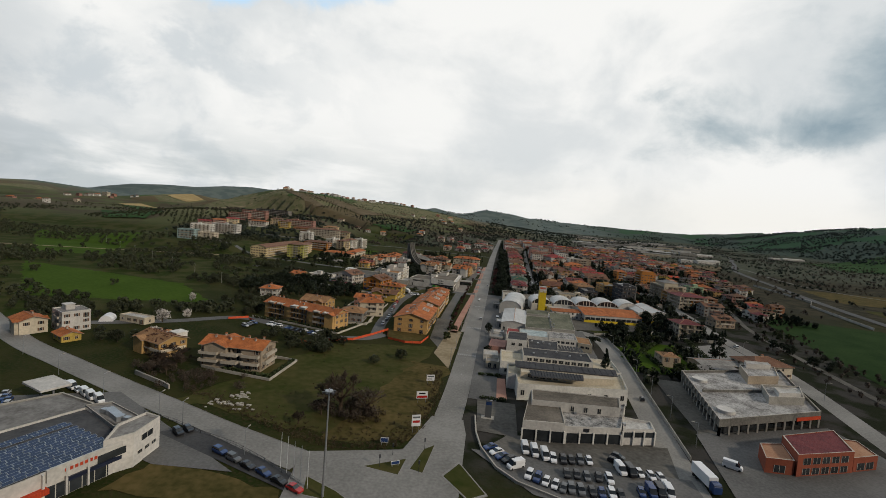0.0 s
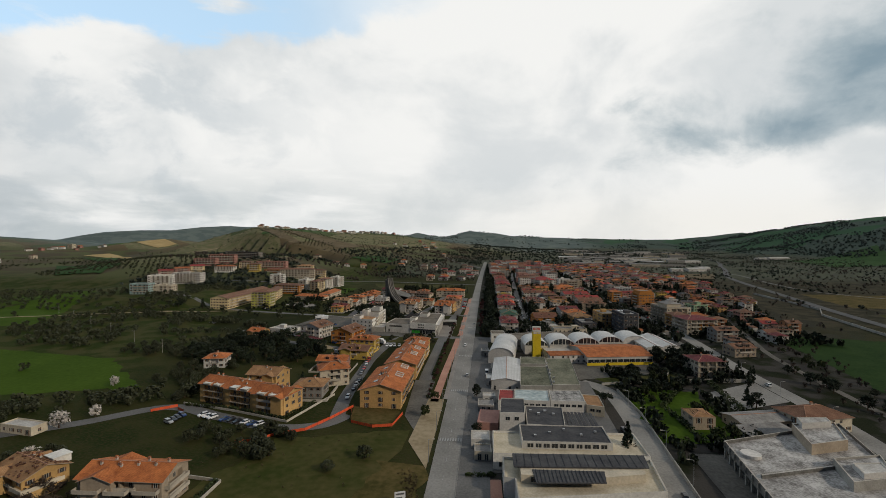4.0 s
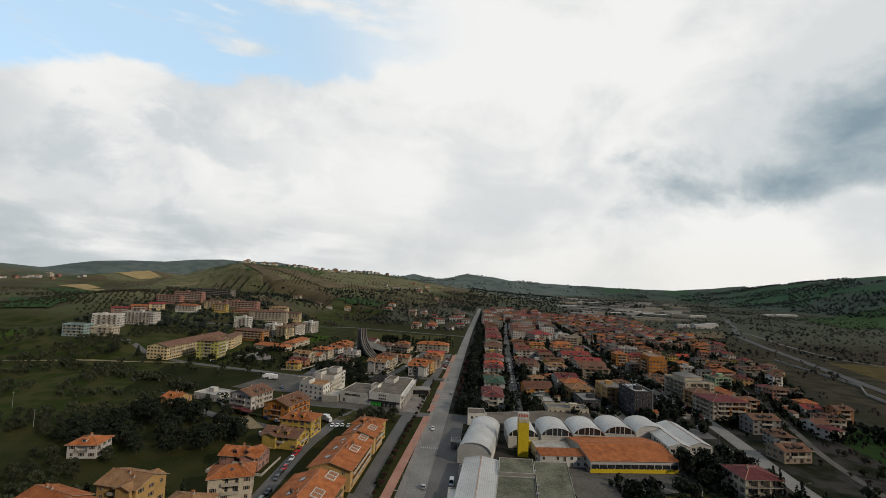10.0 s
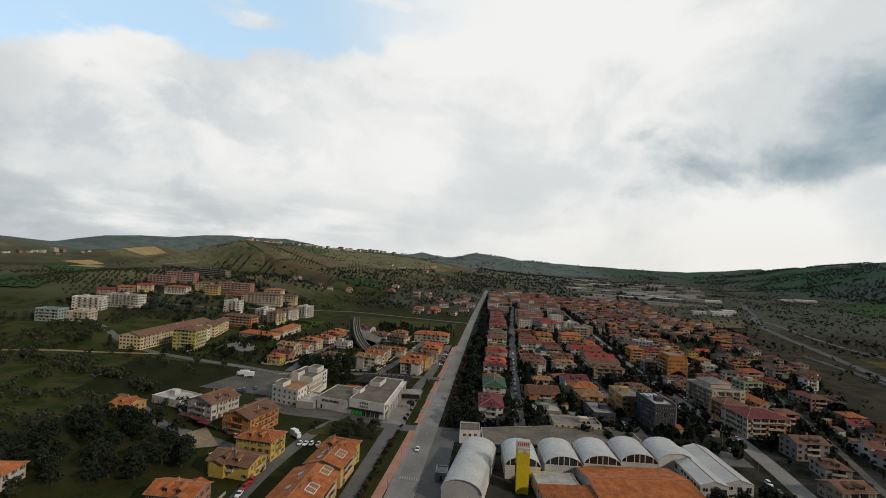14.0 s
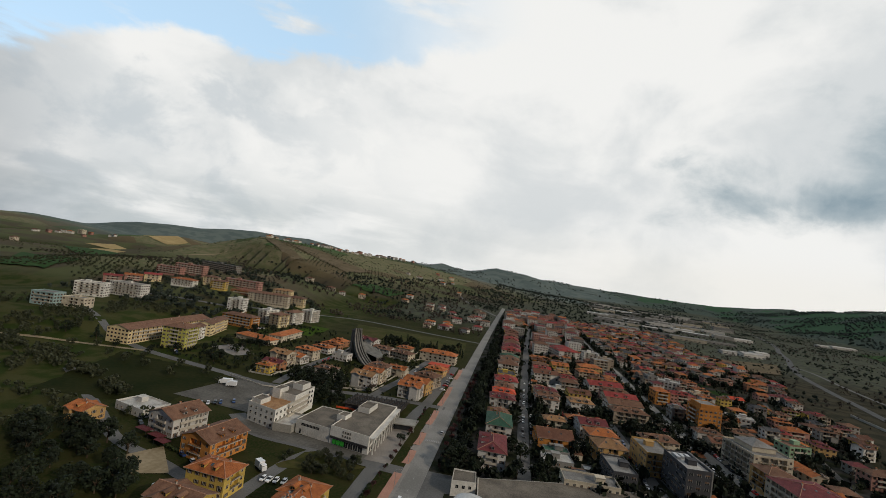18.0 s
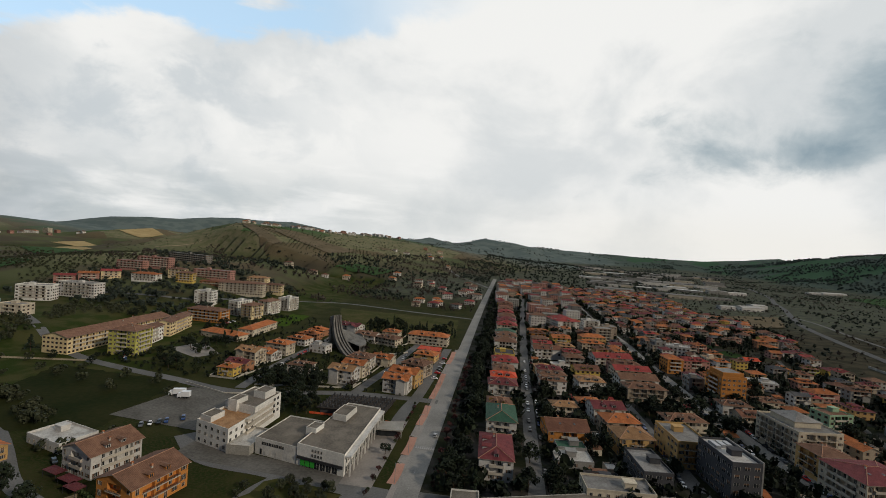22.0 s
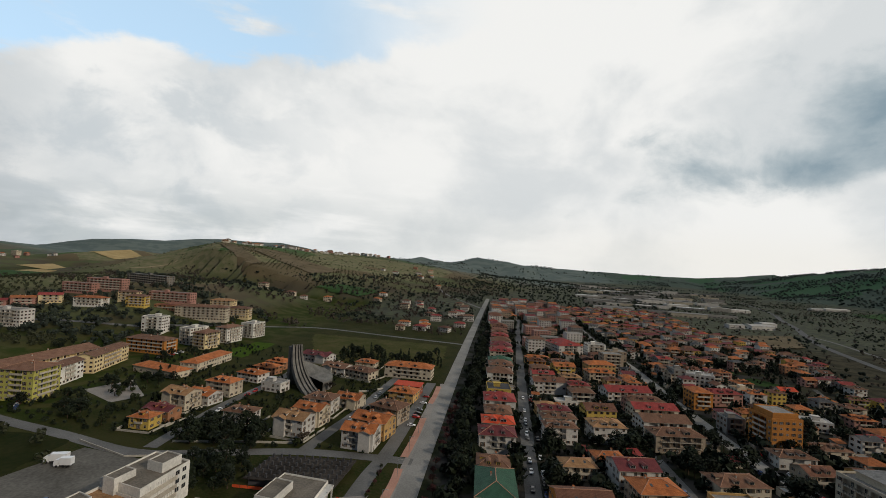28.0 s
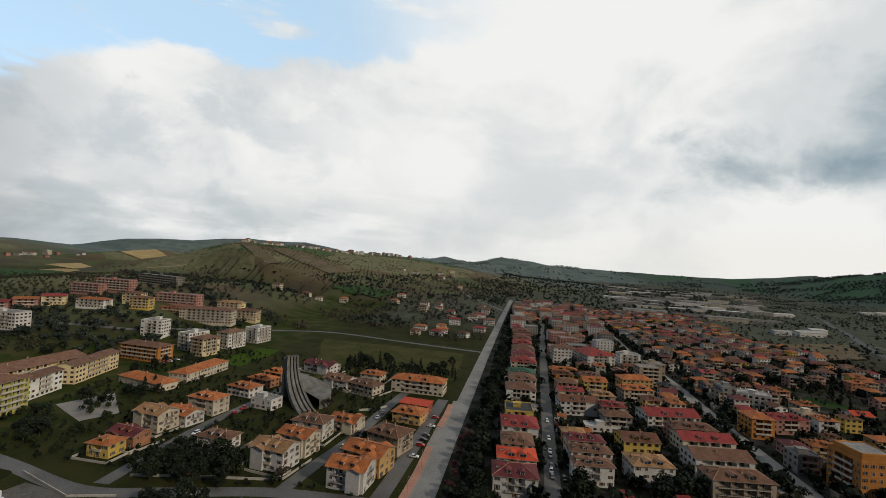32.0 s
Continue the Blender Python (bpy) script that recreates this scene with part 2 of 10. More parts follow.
ROOFS = {
    "orange": surface("orange_roof_tiles", (0.25, 0.074, 0.022), (0.52, 0.172, 0.052), 0.85, 2.2, 0.35, 0.05, spread=0.22, bands=("X", 0.45)),
    "red": surface("red_roof_tiles", (0.18, 0.026, 0.024), (0.33, 0.05, 0.04), 0.8, 2.2, 0.35, 0.05, spread=0.2, bands=("X", 0.45)),
    "bright": surface("bright_red_roof_tiles", (0.50, 0.05, 0.02), (0.66, 0.09, 0.03), 0.8, 2.2, 0.35, 0.05, spread=0.08, bands=("X", 0.45)),
    "maroon": surface("maroon_roof_tiles", (0.10, 0.022, 0.026), (0.19, 0.042, 0.042), 0.8, 2.2, 0.35, 0.05, spread=0.15, bands=("X", 0.45)),
    "brown": surface("brown_roof_tiles", (0.125, 0.062, 0.038), (0.23, 0.122, 0.074), 0.88, 2.2, 0.35, 0.05, spread=0.2, bands=("X", 0.45)),
    "tan": surface("weathered_tan_roof_tiles", (0.24, 0.125, 0.054), (0.42, 0.24, 0.115), 0.88, 2.2, 0.35, 0.05, spread=0.15, bands=("X", 0.45)),
    "green": surface("green_roof_tiles", (0.025, 0.075, 0.045), (0.04, 0.12, 0.07), 0.75, 2.2, 0.35, 0.05, spread=0.1, bands=("X", 0.45)),
    "dusky": surface("weathered_terracotta_tiles", (0.105, 0.046, 0.028), (0.20, 0.090, 0.054), 0.88, 2.2, 0.35, 0.05, spread=0.25, bands=("X", 0.45)),
    "flat": surface("flat_roof_felt", (0.16, 0.15, 0.14), (0.30, 0.29, 0.27), 0.94, 1.2, 0.2, 0.02, spread=0.15),
    "pale": surface("pale_roof_screed", (0.30, 0.28, 0.25), (0.56, 0.54, 0.50), 0.9, 1.6, 0.22, 0.02, spread=0.12),
    "moss": surface("mossy_roof_felt", (0.075, 0.080, 0.055), (0.21, 0.205, 0.15), 0.94, 1.2, 0.12, 0.02, spread=0.1),
    "ice": surface("pale_blue_roof_sheet", (0.24, 0.30, 0.30), (0.52, 0.58, 0.57), 0.7, 0.6, 0.15, 0.02, spread=0.1),
    "peel": surface("peeling_black_felt", (0.05, 0.048, 0.045), (0.50, 0.48, 0.45), 0.9, 2.2, 0.35, 0.02),
    "brownfelt": surface("brown_roof_felt", (0.10, 0.088, 0.072), (0.22, 0.19, 0.155), 0.94, 1.6, 0.14, 0.02, spread=0.08),
    "clay": surface("clay_terrace_tiles", (0.30, 0.15, 0.085), (0.44, 0.25, 0.15), 0.9, 1.8, 0.2, 0.02, spread=0.05),
    "sand": surface("cream_terrace_tiles", (0.40, 0.34, 0.24), (0.60, 0.53, 0.40), 0.9, 1.6, 0.18, 0.02, spread=0.05),
    "site": surface("stained_raw_slab", (0.020, 0.017, 0.015), (0.070, 0.060, 0.052), 0.94, 0.9, 0.12, 0.02),
    "dirty": surface("dirty_white_screed", (0.13, 0.12, 0.11), (0.52, 0.50, 0.47), 0.92, 1.4, 0.18, 0.02),
    "dark": surface("dark_roof_felt", (0.055, 0.055, 0.06), (0.10, 0.10, 0.10), 0.94, 1.2, 0.2, 0.02, spread=0.1),
    "metal": surface("vaulted_metal_sheet", (0.42, 0.42, 0.40), (0.60, 0.60, 0.58), 0.5, 1.0, 0.1, 0.03, metal=0.3, spread=0.05, bands=("Y", 0.8)),
}
M_GLASS = surface("window_glass", (0.015, 0.018, 0.02), (0.04, 0.045, 0.05), 0.12, 0.5, 0.1, spread=0.3)
M_FRAME = plaster("window_frame_paint", (0.55, 0.52, 0.46))
M_SHUTTER = surface("brown_shutter", (0.10, 0.055, 0.03), (0.17, 0.09, 0.05), 0.7, 3.0, 0.2, spread=0.35)
M_RAIL = plaster("balcony_parapet", (0.54, 0.48, 0.39))
M_STONE = surface("garden_wall_render", (0.34, 0.31, 0.26), (0.52, 0.48, 0.41), 0.92, 2.0, 0.2, 0.02, spread=0.1)
M_ASPHALT = surface("asphalt", (0.090, 0.087, 0.082), (0.160, 0.155, 0.147), 0.9, 1.4, 0.05, 0.01, coords="Object")
M_MAINROAD = surface("worn_pale_asphalt", (0.165, 0.157, 0.142), (0.275, 0.263, 0.240), 0.9, 1.2, 0.05, 0.01)
M_HIGHWAY = surface("grey_highway_asphalt", (0.062, 0.062, 0.063), (0.100, 0.100, 0.099), 0.9, 1.2, 0.05, 0.01)
M_NEWASPHALT = surface("dark_new_asphalt", (0.040, 0.040, 0.042), (0.070, 0.069, 0.068), 0.88, 1.4, 0.08, 0.01)
M_PAVE = surface("pavement_slabs", (0.20, 0.18, 0.16), (0.30, 0.27, 0.24), 0.9, 1.4, 0.1, 0.01)
M_REDPATH = surface("red_block_paving", (0.34, 0.17, 0.12), (0.46, 0.25, 0.18), 0.9, 2.0, 0.1, 0.01)
M_PAINT = surface("white_road_paint", (0.24, 0.235, 0.225), (0.46, 0.455, 0.44), 0.8, 3.0, 0.3)
M_KERB = surface("kerb_stone", (0.20, 0.19, 0.17), (0.30, 0.28, 0.26), 0.9, 2.0, 0.2)
M_DIRT = surface("bare_dirt", (0.22, 0.17, 0.10), (0.36, 0.29, 0.19), 0.95, 0.5, 0.06, 0.03)
M_GRAVEL = surface("gravel_yard", (0.085, 0.080, 0.070), (0.165, 0.154, 0.136), 0.95, 0.8, 0.06, 0.02)
M_BARK = surface("bark", (0.05, 0.035, 0.025), (0.11, 0.08, 0.055), 0.95, 3.0, 0.5, 0.02, spread=0.1)
M_DARKMETAL = surface("dark_metal", (0.04, 0.04, 0.045), (0.08, 0.08, 0.085), 0.5, 3.0, 0.3, metal=0.5)
M_GALV = surface("galvanised_steel", (0.30, 0.31, 0.32), (0.42, 0.43, 0.44), 0.45, 3.0, 0.3, metal=0.6)
M_ORANGE_NET = surface("orange_plastic_netting", (0.62, 0.07, 0.02), (0.80, 0.13, 0.04), 0.6, 3.0, 0.3)
M_POSTER = surface("green_poster_film", (0.03, 0.34, 0.03), (0.05, 0.46, 0.05), 0.5, 3.0, 0.3)
M_YELLOW = surface("yellow_paint", (0.60, 0.42, 0.01), (0.78, 0.58, 0.02), 0.55, 1.5, 0.1)


# ---------------------------------------------------------------- mesh helpers
class Mesh:
    """Collects vertices and faces with a material index, and makes one mesh of them."""

    def __init__(self):
        self.v, self.f, self.k = [], [], []

    def face(self, pts, k=0):
        i = len(self.v)
        self.v.extend(tuple(p) for p in pts)
        self.f.append(tuple(range(i, i + len(pts))))
        self.k.append(k)
        return self

    def box(self, x0, y0, z0, x1, y1, z1, k=0, bottom=True):
        i = len(self.v)
        self.v += [(x0, y0, z0), (x1, y0, z0), (x1, y1, z0), (x0, y1, z0), (x0, y0, z1), (x1, y0, z1), (x1, y1, z1), (x0, y1, z1)]
        fs = [(0, 1, 5, 4), (1, 2, 6, 5), (2, 3, 7, 6), (3, 0, 4, 7), (4, 5, 6, 7)] + ([(3, 2, 1, 0)] if bottom else [])
        self.f += [tuple(a + i for a in q) for q in fs]
        self.k += [k] * len(fs)
        return self

    def tube(self, p, q, r0, r1, n=8, k=0, caps=True):
        p, q = Vector(p), Vector(q)
        w = (q - p).normalized()
        u = w.orthogonal().normalized()
        s = w.cross(u)
        i = len(self.v)
        for c, r in ((p, r0), (q, r1)):
            for a in range(n):
                t = 2 * math.pi * a / n
                self.v.append(tuple(c + (u * math.cos(t) + s * math.sin(t)) * r))
        for a in range(n):
            b = (a + 1) % n
            self.f.append((i + a, i + b, i + n + b, i + n + a))
            self.k.append(k)
        if caps:
            self.f += [tuple(i + n + a for a in range(n)), tuple(i + a for a in reversed(range(n)))]
            self.k += [k, k]
        return self

    def make(self, name, mats, smooth=False):
        me = bpy.data.meshes.new(name)
        me.from_pydata(self.v, [], self.f)
        for m in mats if isinstance(mats, (list, tuple)) else [mats]:
            me.materials.append(m)
        if any(self.k):
            me.polygons.foreach_set("material_index", self.k)
        if smooth:
            me.polygons.foreach_set("use_smooth", [True] * len(self.f))
        me.update()
        return me


def part(name, mesh, mats, parent, label="", at=None):
    """One mesh object under a thing or under a part."""
    me = mesh.make(name, mats) if isinstance(mesh, Mesh) else mesh
    ob = new(name, me)
    ob.parent = parent
    if at is not None:
        ob.matrix_basis = at
    return tagged(ob, label)


def thing(name, label, category, m, group="", kind=""):
    ob = new(name)
    ob.empty_display_size = 0.5
    ob.matrix_basis = m
    return tagged(ob, label, category, group, kind)


def one(name, mesh, mats, label, category, m=None, group="", kind=""):
    ob = new(name, mesh.make(name, mats) if isinstance(mesh, Mesh) else mesh)
    if m is not None:
        ob.matrix_basis = m
    return tagged(ob, label, category, group, kind)


# ---------------------------------------------------------------- the lie of the land
def smooth(a, b, x):
    t = min(1.0, max(0.0, (x - a) / (b - a)))
    return t * t * (3 - 2 * t)


# crests: along each line the height of the crest, then how wide its flanks fall away on its left and on its right
CRESTS = [
    # the olive hill with the hamlet along its top
    ([(-900, 1120, 10), (-887, 1320, 42), (-878, 1400, 68), (-844, 1460, 94), (-785, 1503, 121), (-756, 1560, 117), (-703, 1700, 114), (-661, 1800, 112), (-583, 1950, 105), (-460, 2150, 102), (-368, 2300, 85), (-258, 2450, 68), (-104, 2600, 50), (40, 2750, 30)], 440, 800),
    # the low hill of pale fields behind its shoulder
    ([(-1517, 1440, 36), (-1545, 1700, 44), (-1425, 1760, 66), (-1414, 1904, 74), (-1403, 2040, 62), (-1250, 2300, 50)], 420, 420),
    # distant hills
    ([(-2700, 2200, 80), (-2957, 2600, 79), (-3005, 2800, 71), (-3022, 3000, 54)], 900, 900),
    ([(-3108, 3200, 66), (-3082, 3400, 123), (-2932, 3500, 150), (-2818, 3600, 138), (-2749, 3700, 146), (-2620, 3800, 157), (-2537, 3900, 189), (-2200, 4080, 196), (-1800, 4200, 182)], 800, 800),
    ([(-800, 3000, 100), (-723, 3300, 106), (-625, 3600, 98), (-560, 3690, 128), (-439, 3800, 99), (-271, 3900, 103), (-159, 4017, 153), (15, 4100, 143), (183, 4200, 119), (523, 4300, 102), (823, 4400, 96), (1118, 4420, 94), (1508, 4430, 90), (1758, 4430, 92)], 800, 900),
    ([(1735, 4100, 118), (1937, 4100, 140), (2212, 4100, 180)], 300, 300),
    # the wooded hills on the other side of the valley, and a spur of theirs
    ([(2120, 3800, 140), (2180, 3400, 181), (2195, 3000, 204), (2190, 2600, 220), (2150, 2100, 200), (2100, 1500, 190)], 1050, 900),
    ([(1450, 2400, 44), (1711, 2400, 114), (1859, 2400, 140), (2100, 2400, 170)], 340, 340),
    # the low rise among the groves
    ([(-1700, 300, 40), (-1100, 700, 30), (-1000, 1050, 30)], 420, 420),
]


def near_line(line, x, y):
    """Distance to a line and the height along it; beside() tells on which side."""
    best = (1e9, 0.0)
    for (ax, ay, az), (bx, by, bz) in zip(line, line[1:]):
        dx, dy = bx - ax, by - ay
        t = min(1.0, max(0.0, ((x - ax) * dx + (y - ay) * dy) / (dx * dx + dy * dy)))
        d = math.hypot(x - ax - t * dx, y - ay - t * dy)
        if d < best[0]:
            best = (d, az + t * (bz - az))
    return best


def beside(line, x, y):
    """1 to the right of a line as one goes along it, -1 to its left, running smoothly from one to the other close to it."""
    best = (1e9, 0.0)
    for (ax, ay, az), (bx, by, bz) in zip(line, line[1:]):
        dx, dy = bx - ax, by - ay
        n = math.hypot(dx, dy)
        t = min(1.0, max(0.0, ((x - ax) * dx + (y - ay) * dy) / (n * n)))
        d = math.hypot(x - ax - t * dx, y - ay - t * dy)
        if d < best[0]:
            best = (d, ((x - ax) * dy - (y - ay) * dx) / n)
    return min(1.0, max(-1.0, best[1] / 60))


def land(x, y):
    h = 0.0
    for line, left, right in CRESTS:
        d, top = near_line(line, x, y)
        if d > max(left, right):
            continue
        side = beside(line, x, y) * 0.5 + 0.5
        flank = left + (right - left) * side
        if d < flank:
            k = 0.5 * (1 - smooth(0, flank, d)) + 0.5 * (1 - d / flank) ** 1.25
            h = max(h, top * k)
    if h > 0:
        # gullies and shoulders
        h += min(1.0, h / 40) * (7 * noise.noise((x / 170, y / 230, 0.3)) + 3 * noise.noise((x / 70, y / 70, 1.7)))
        h = max(0.0, h)
    # the slope behind the blocks of flats
    h += (24 * smooth(640, 770, y) + 12 * smooth(770, 860, y)) * smooth(-240, -420, x) * smooth(-900, -600, x) * (1 - smooth(1000, 1200, y))
    h += 9 * smooth(-305, -350, x) * smooth(-600, -480, x) * smooth(470, 535, y) * (1 - smooth(640, 740, y))
    return h


# ---------------------------------------------------------------- ground
def ground_material():
    m = bpy.data.materials.new("fields_soil_and_haze")
    m.use_nodes = True
    n, l = m.node_tree.nodes, m.node_tree.links
    b = n["Principled BSDF"]
    b.inputs["Roughness"].default_value, b.inputs["Specular IOR Level"].default_value = 0.95, 0.03
    tc = n.new("ShaderNodeTexCoord")

    def tex(kind, scale, detail=4, warp=None):
        t = n.new(kind)
        t.inputs["Scale"].default_value = scale
        if kind == "ShaderNodeTexNoise":
            t.inputs["Detail"].default_value = detail
        l.new(warp or tc.outputs["Object"], t.inputs["Vector"])
        return t

    def ramp(v, lo, hi):
        r = n.new("ShaderNodeMapRange")
        r.interpolation_type = "SMOOTHSTEP"
        r.inputs[1].default_value, r.inputs[2].default_value = lo, hi
        l.new(v, r.inputs[0])
        return r.outputs[0]

    def mix(f, a, c):
        x = n.new("ShaderNodeMix")
        x.data_type = "RGBA"
        l.new(f, x.inputs[0])
        for s, v in ((x.inputs[6], a), (x.inputs[7], c)):
            if isinstance(v, tuple):
                s.default_value = (*v, 1)
            else:
                l.new(v, s)
        return x.outputs[2]

    def mul(a, c):
        x = n.new("ShaderNodeMath")
        x.operation = "MULTIPLY"
        for s, v in ((x.inputs[0], a), (x.inputs[1], c)):
            if isinstance(v, float):
                s.default_value = v
            else:
                l.new(v, s)
        return x.outputs[0]

    fine, mid, big = tex("ShaderNodeTexNoise", 0.9, 6), tex("ShaderNodeTexNoise", 0.06, 5), tex("ShaderNodeTexNoise", 0.011, 3)
    grass = mix(ramp(mid.outputs["Fac"], 0.35, 0.65), (0.017, 0.027, 0.006), (0.037, 0.039, 0.012))
    grass = mix(ramp(fine.outputs["Fac"], 0.40, 0.70), grass, (0.042, 0.036, 0.015))
    xyz = n.new("ShaderNodeSeparateXYZ")
    l.new(tc.outputs["Object"], xyz.inputs[0])
    # a patchwork of fields on the slopes
    warp = n.new("ShaderNodeMix")
    warp.data_type = "VECTOR"
    warp.inputs[0].default_value = 0.93
    l.new(mid.outputs["Color"], warp.inputs[4])
    l.new(tc.outputs["Object"], warp.inputs[5])
    cells = tex("ShaderNodeTexVoronoi", 0.0062, warp=warp.outputs[1])
    sep = n.new("ShaderNodeSeparateColor")
    l.new(cells.outputs["Color"], sep.inputs[0])
    pasture = mix(ramp(mid.outputs["Fac"], 0.35, 0.65), (0.135, 0.140, 0.068), (0.200, 0.178, 0.102))
    crop = mix(ramp(sep.outputs[0], 0.24, 0.27), (0.066, 0.112, 0.040), pasture)
    crop = mix(ramp(sep.outputs[2], 0.66, 0.69), crop, (0.135, 0.105, 0.060))
    crop = mix(ramp(sep.outputs[1], 0.82, 0.85), crop, (0.082, 0.102, 0.044))
    crop = mix(mul(ramp(fine.outputs["Fac"], 0.45, 0.65), 0.35), crop, (0.040, 0.044, 0.022))
    # rank grass and thickets at the foot of the hills; far ones painted with haze
    low = mix(ramp(big.outputs["Fac"], 0.42, 0.58), (0.076, 0.064, 0.042), (0.088, 0.096, 0.044))
    crop = mix(ramp(xyz.outputs[2], 45.0, 22.0), crop, low)
    hazed_hills = mix(ramp(big.outputs["Fac"], 0.44, 0.56), (0.100, 0.128, 0.120), (0.135, 0.162, 0.146))
    crop = mix(ramp(xyz.outputs[1], 1900.0, 2700.0), crop, hazed_hills)
    # crops and woods across the valley, their colours lightened to suggest haze
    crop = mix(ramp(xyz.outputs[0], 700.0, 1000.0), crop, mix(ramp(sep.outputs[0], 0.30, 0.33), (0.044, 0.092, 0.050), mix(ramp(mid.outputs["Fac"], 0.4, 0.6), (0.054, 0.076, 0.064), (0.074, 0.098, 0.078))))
    slope = ramp(xyz.outputs[2], 6.0, 20.0)
    grass = mix(mul(ramp(xyz.outputs[0], 230.0, 300.0), ramp(xyz.outputs[1], 380.0, 520.0)), grass, mix(ramp(mid.outputs["Fac"], 0.4, 0.6), (0.030, 0.030, 0.019), (0.058, 0.050, 0.032)))
    # valley floor turns paler past 900 m, distance haze put into the colour
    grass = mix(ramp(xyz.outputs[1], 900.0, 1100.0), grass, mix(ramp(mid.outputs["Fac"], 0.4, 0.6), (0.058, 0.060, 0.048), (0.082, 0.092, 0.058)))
    grass = mix(ramp(xyz.outputs[0], -180.0, -240.0), grass, mix(ramp(mid.outputs["Fac"], 0.42, 0.60), (0.027, 0.040, 0.008), (0.056, 0.055, 0.019)))
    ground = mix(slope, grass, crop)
    # trodden yards and gardens between the houses of the town
    town = mul(mul(ramp(xyz.outputs[0], -22.0, -2.0), ramp(xyz.outputs[0], 330.0, 240.0)), mul(ramp(xyz.outputs[1], 95.0, 130.0), ramp(xyz.outputs[1], 1500.0, 1250.0)))
    yard = mix(ramp(mid.outputs["Fac"], 0.42, 0.58), (0.050, 0.046, 0.041), (0.017, 0.020, 0.010))
    ground = mix(town, ground, yard)
    l.new(ground, b.inputs["Base Color"])
    bp = n.new("ShaderNodeBump")
    bp.inputs["Distance"].default_value = 0.25
    l.new(fine.outputs["Fac"], bp.inputs["Height"])
    l.new(bp.outputs[0], b.inputs["Normal"])
    return m


def steps(lo, hi, inner_lo, inner_hi, fine, grow):
    out, a = [], inner_lo
    while a <= inner_hi:
        out.append(a)
        a += fine
    s, a = fine, inner_lo
    while a > lo:
        s *= grow
        a -= s
        out.insert(0, max(a, lo))
    s, a = fine, out[-1]
    while a < hi:
        s *= grow
        a += s
        out.append(min(a, hi))
    return out


GX, GY = steps(-4700, 4700, -460, 460, 20, 1.075), steps(-700, 4750, 0, 1700, 24, 1.06)
gv = [(x, y, land(x, y)) for y in GY for x in GX]
nx = len(GX)
gf = [(j * nx + i, j * nx + i + 1, (j + 1) * nx + i + 1, (j + 1) * nx + i) for j in range(len(GY) - 1) for i in range(nx - 1)]
gme = bpy.data.meshes.new("ground")
gme.from_pydata(gv, [], gf)
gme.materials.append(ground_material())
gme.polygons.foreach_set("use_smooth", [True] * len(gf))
tagged(new("ground", gme), "valley floor and hills of fields, grass and olive soil, far haze in the colour", "ground", kind="structure")


def lie(x, y):
    """The height of the ground sheet itself, between its vertices."""
    i = min(max(np.searchsorted(GX, x) - 1, 0), nx - 2)
    j = min(max(np.searchsorted(GY, y) - 1, 0), len(GY) - 2)
    u, v = (x - GX[i]) / (GX[i + 1] - GX[i]), (y - GY[j]) / (GY[j + 1] - GY[j])
    a, b, c, d = (gv[k][2] for k in (j * nx + i, j * nx + i + 1, (j + 1) * nx + i, (j + 1) * nx + i + 1))
    return a * (1 - u) * (1 - v) + b * u * (1 - v) + c * (1 - u) * v + d * u * v


def strip(line, half, step=8.0):
    """A band along a line, as left and right points laid on the ground."""
    pts = []
    for (ax, ay), (bx, by) in zip(line, line[1:]):
        k = max(1, int(math.hypot(bx - ax, by - ay) / step))
        pts += [(ax + (bx - ax) * i / k, ay + (by - ay) * i / k) for i in range(k)]
    pts.append(line[-1])
    out = []
    for i, (x, y) in enumerate(pts):
        ax, ay = pts[max(0, i - 1)]
        bx, by = pts[min(len(pts) - 1, i + 1)]
        d = math.hypot(bx - ax, by - ay)
        nxx, nyy = -(by - ay) / d, (bx - ax) / d
        out.append(((x + nxx * half, y + nyy * half), (x - nxx * half, y - nyy * half)))
    return out


def curve_line(line, k=6):
    """Rounds a line of points (Catmull-Rom)."""
    p = [line[0], *line, line[-1]]
    out = []
    for a, b, c, d in zip(p, p[1:], p[2:], p[3:]):
        for i in range(k):
            t = i / k
            out.append(tuple(0.5 * (2 * b[j] + (c[j] - a[j]) * t + (2 * a[j] - 5 * b[j] + 4 * c[j] - d[j]) * t * t + (3 * b[j] - a[j] - 3 * c[j] + d[j]) * t ** 3) for j in (0, 1)))
    return out + [line[-1]]


LIFT = [0.05]


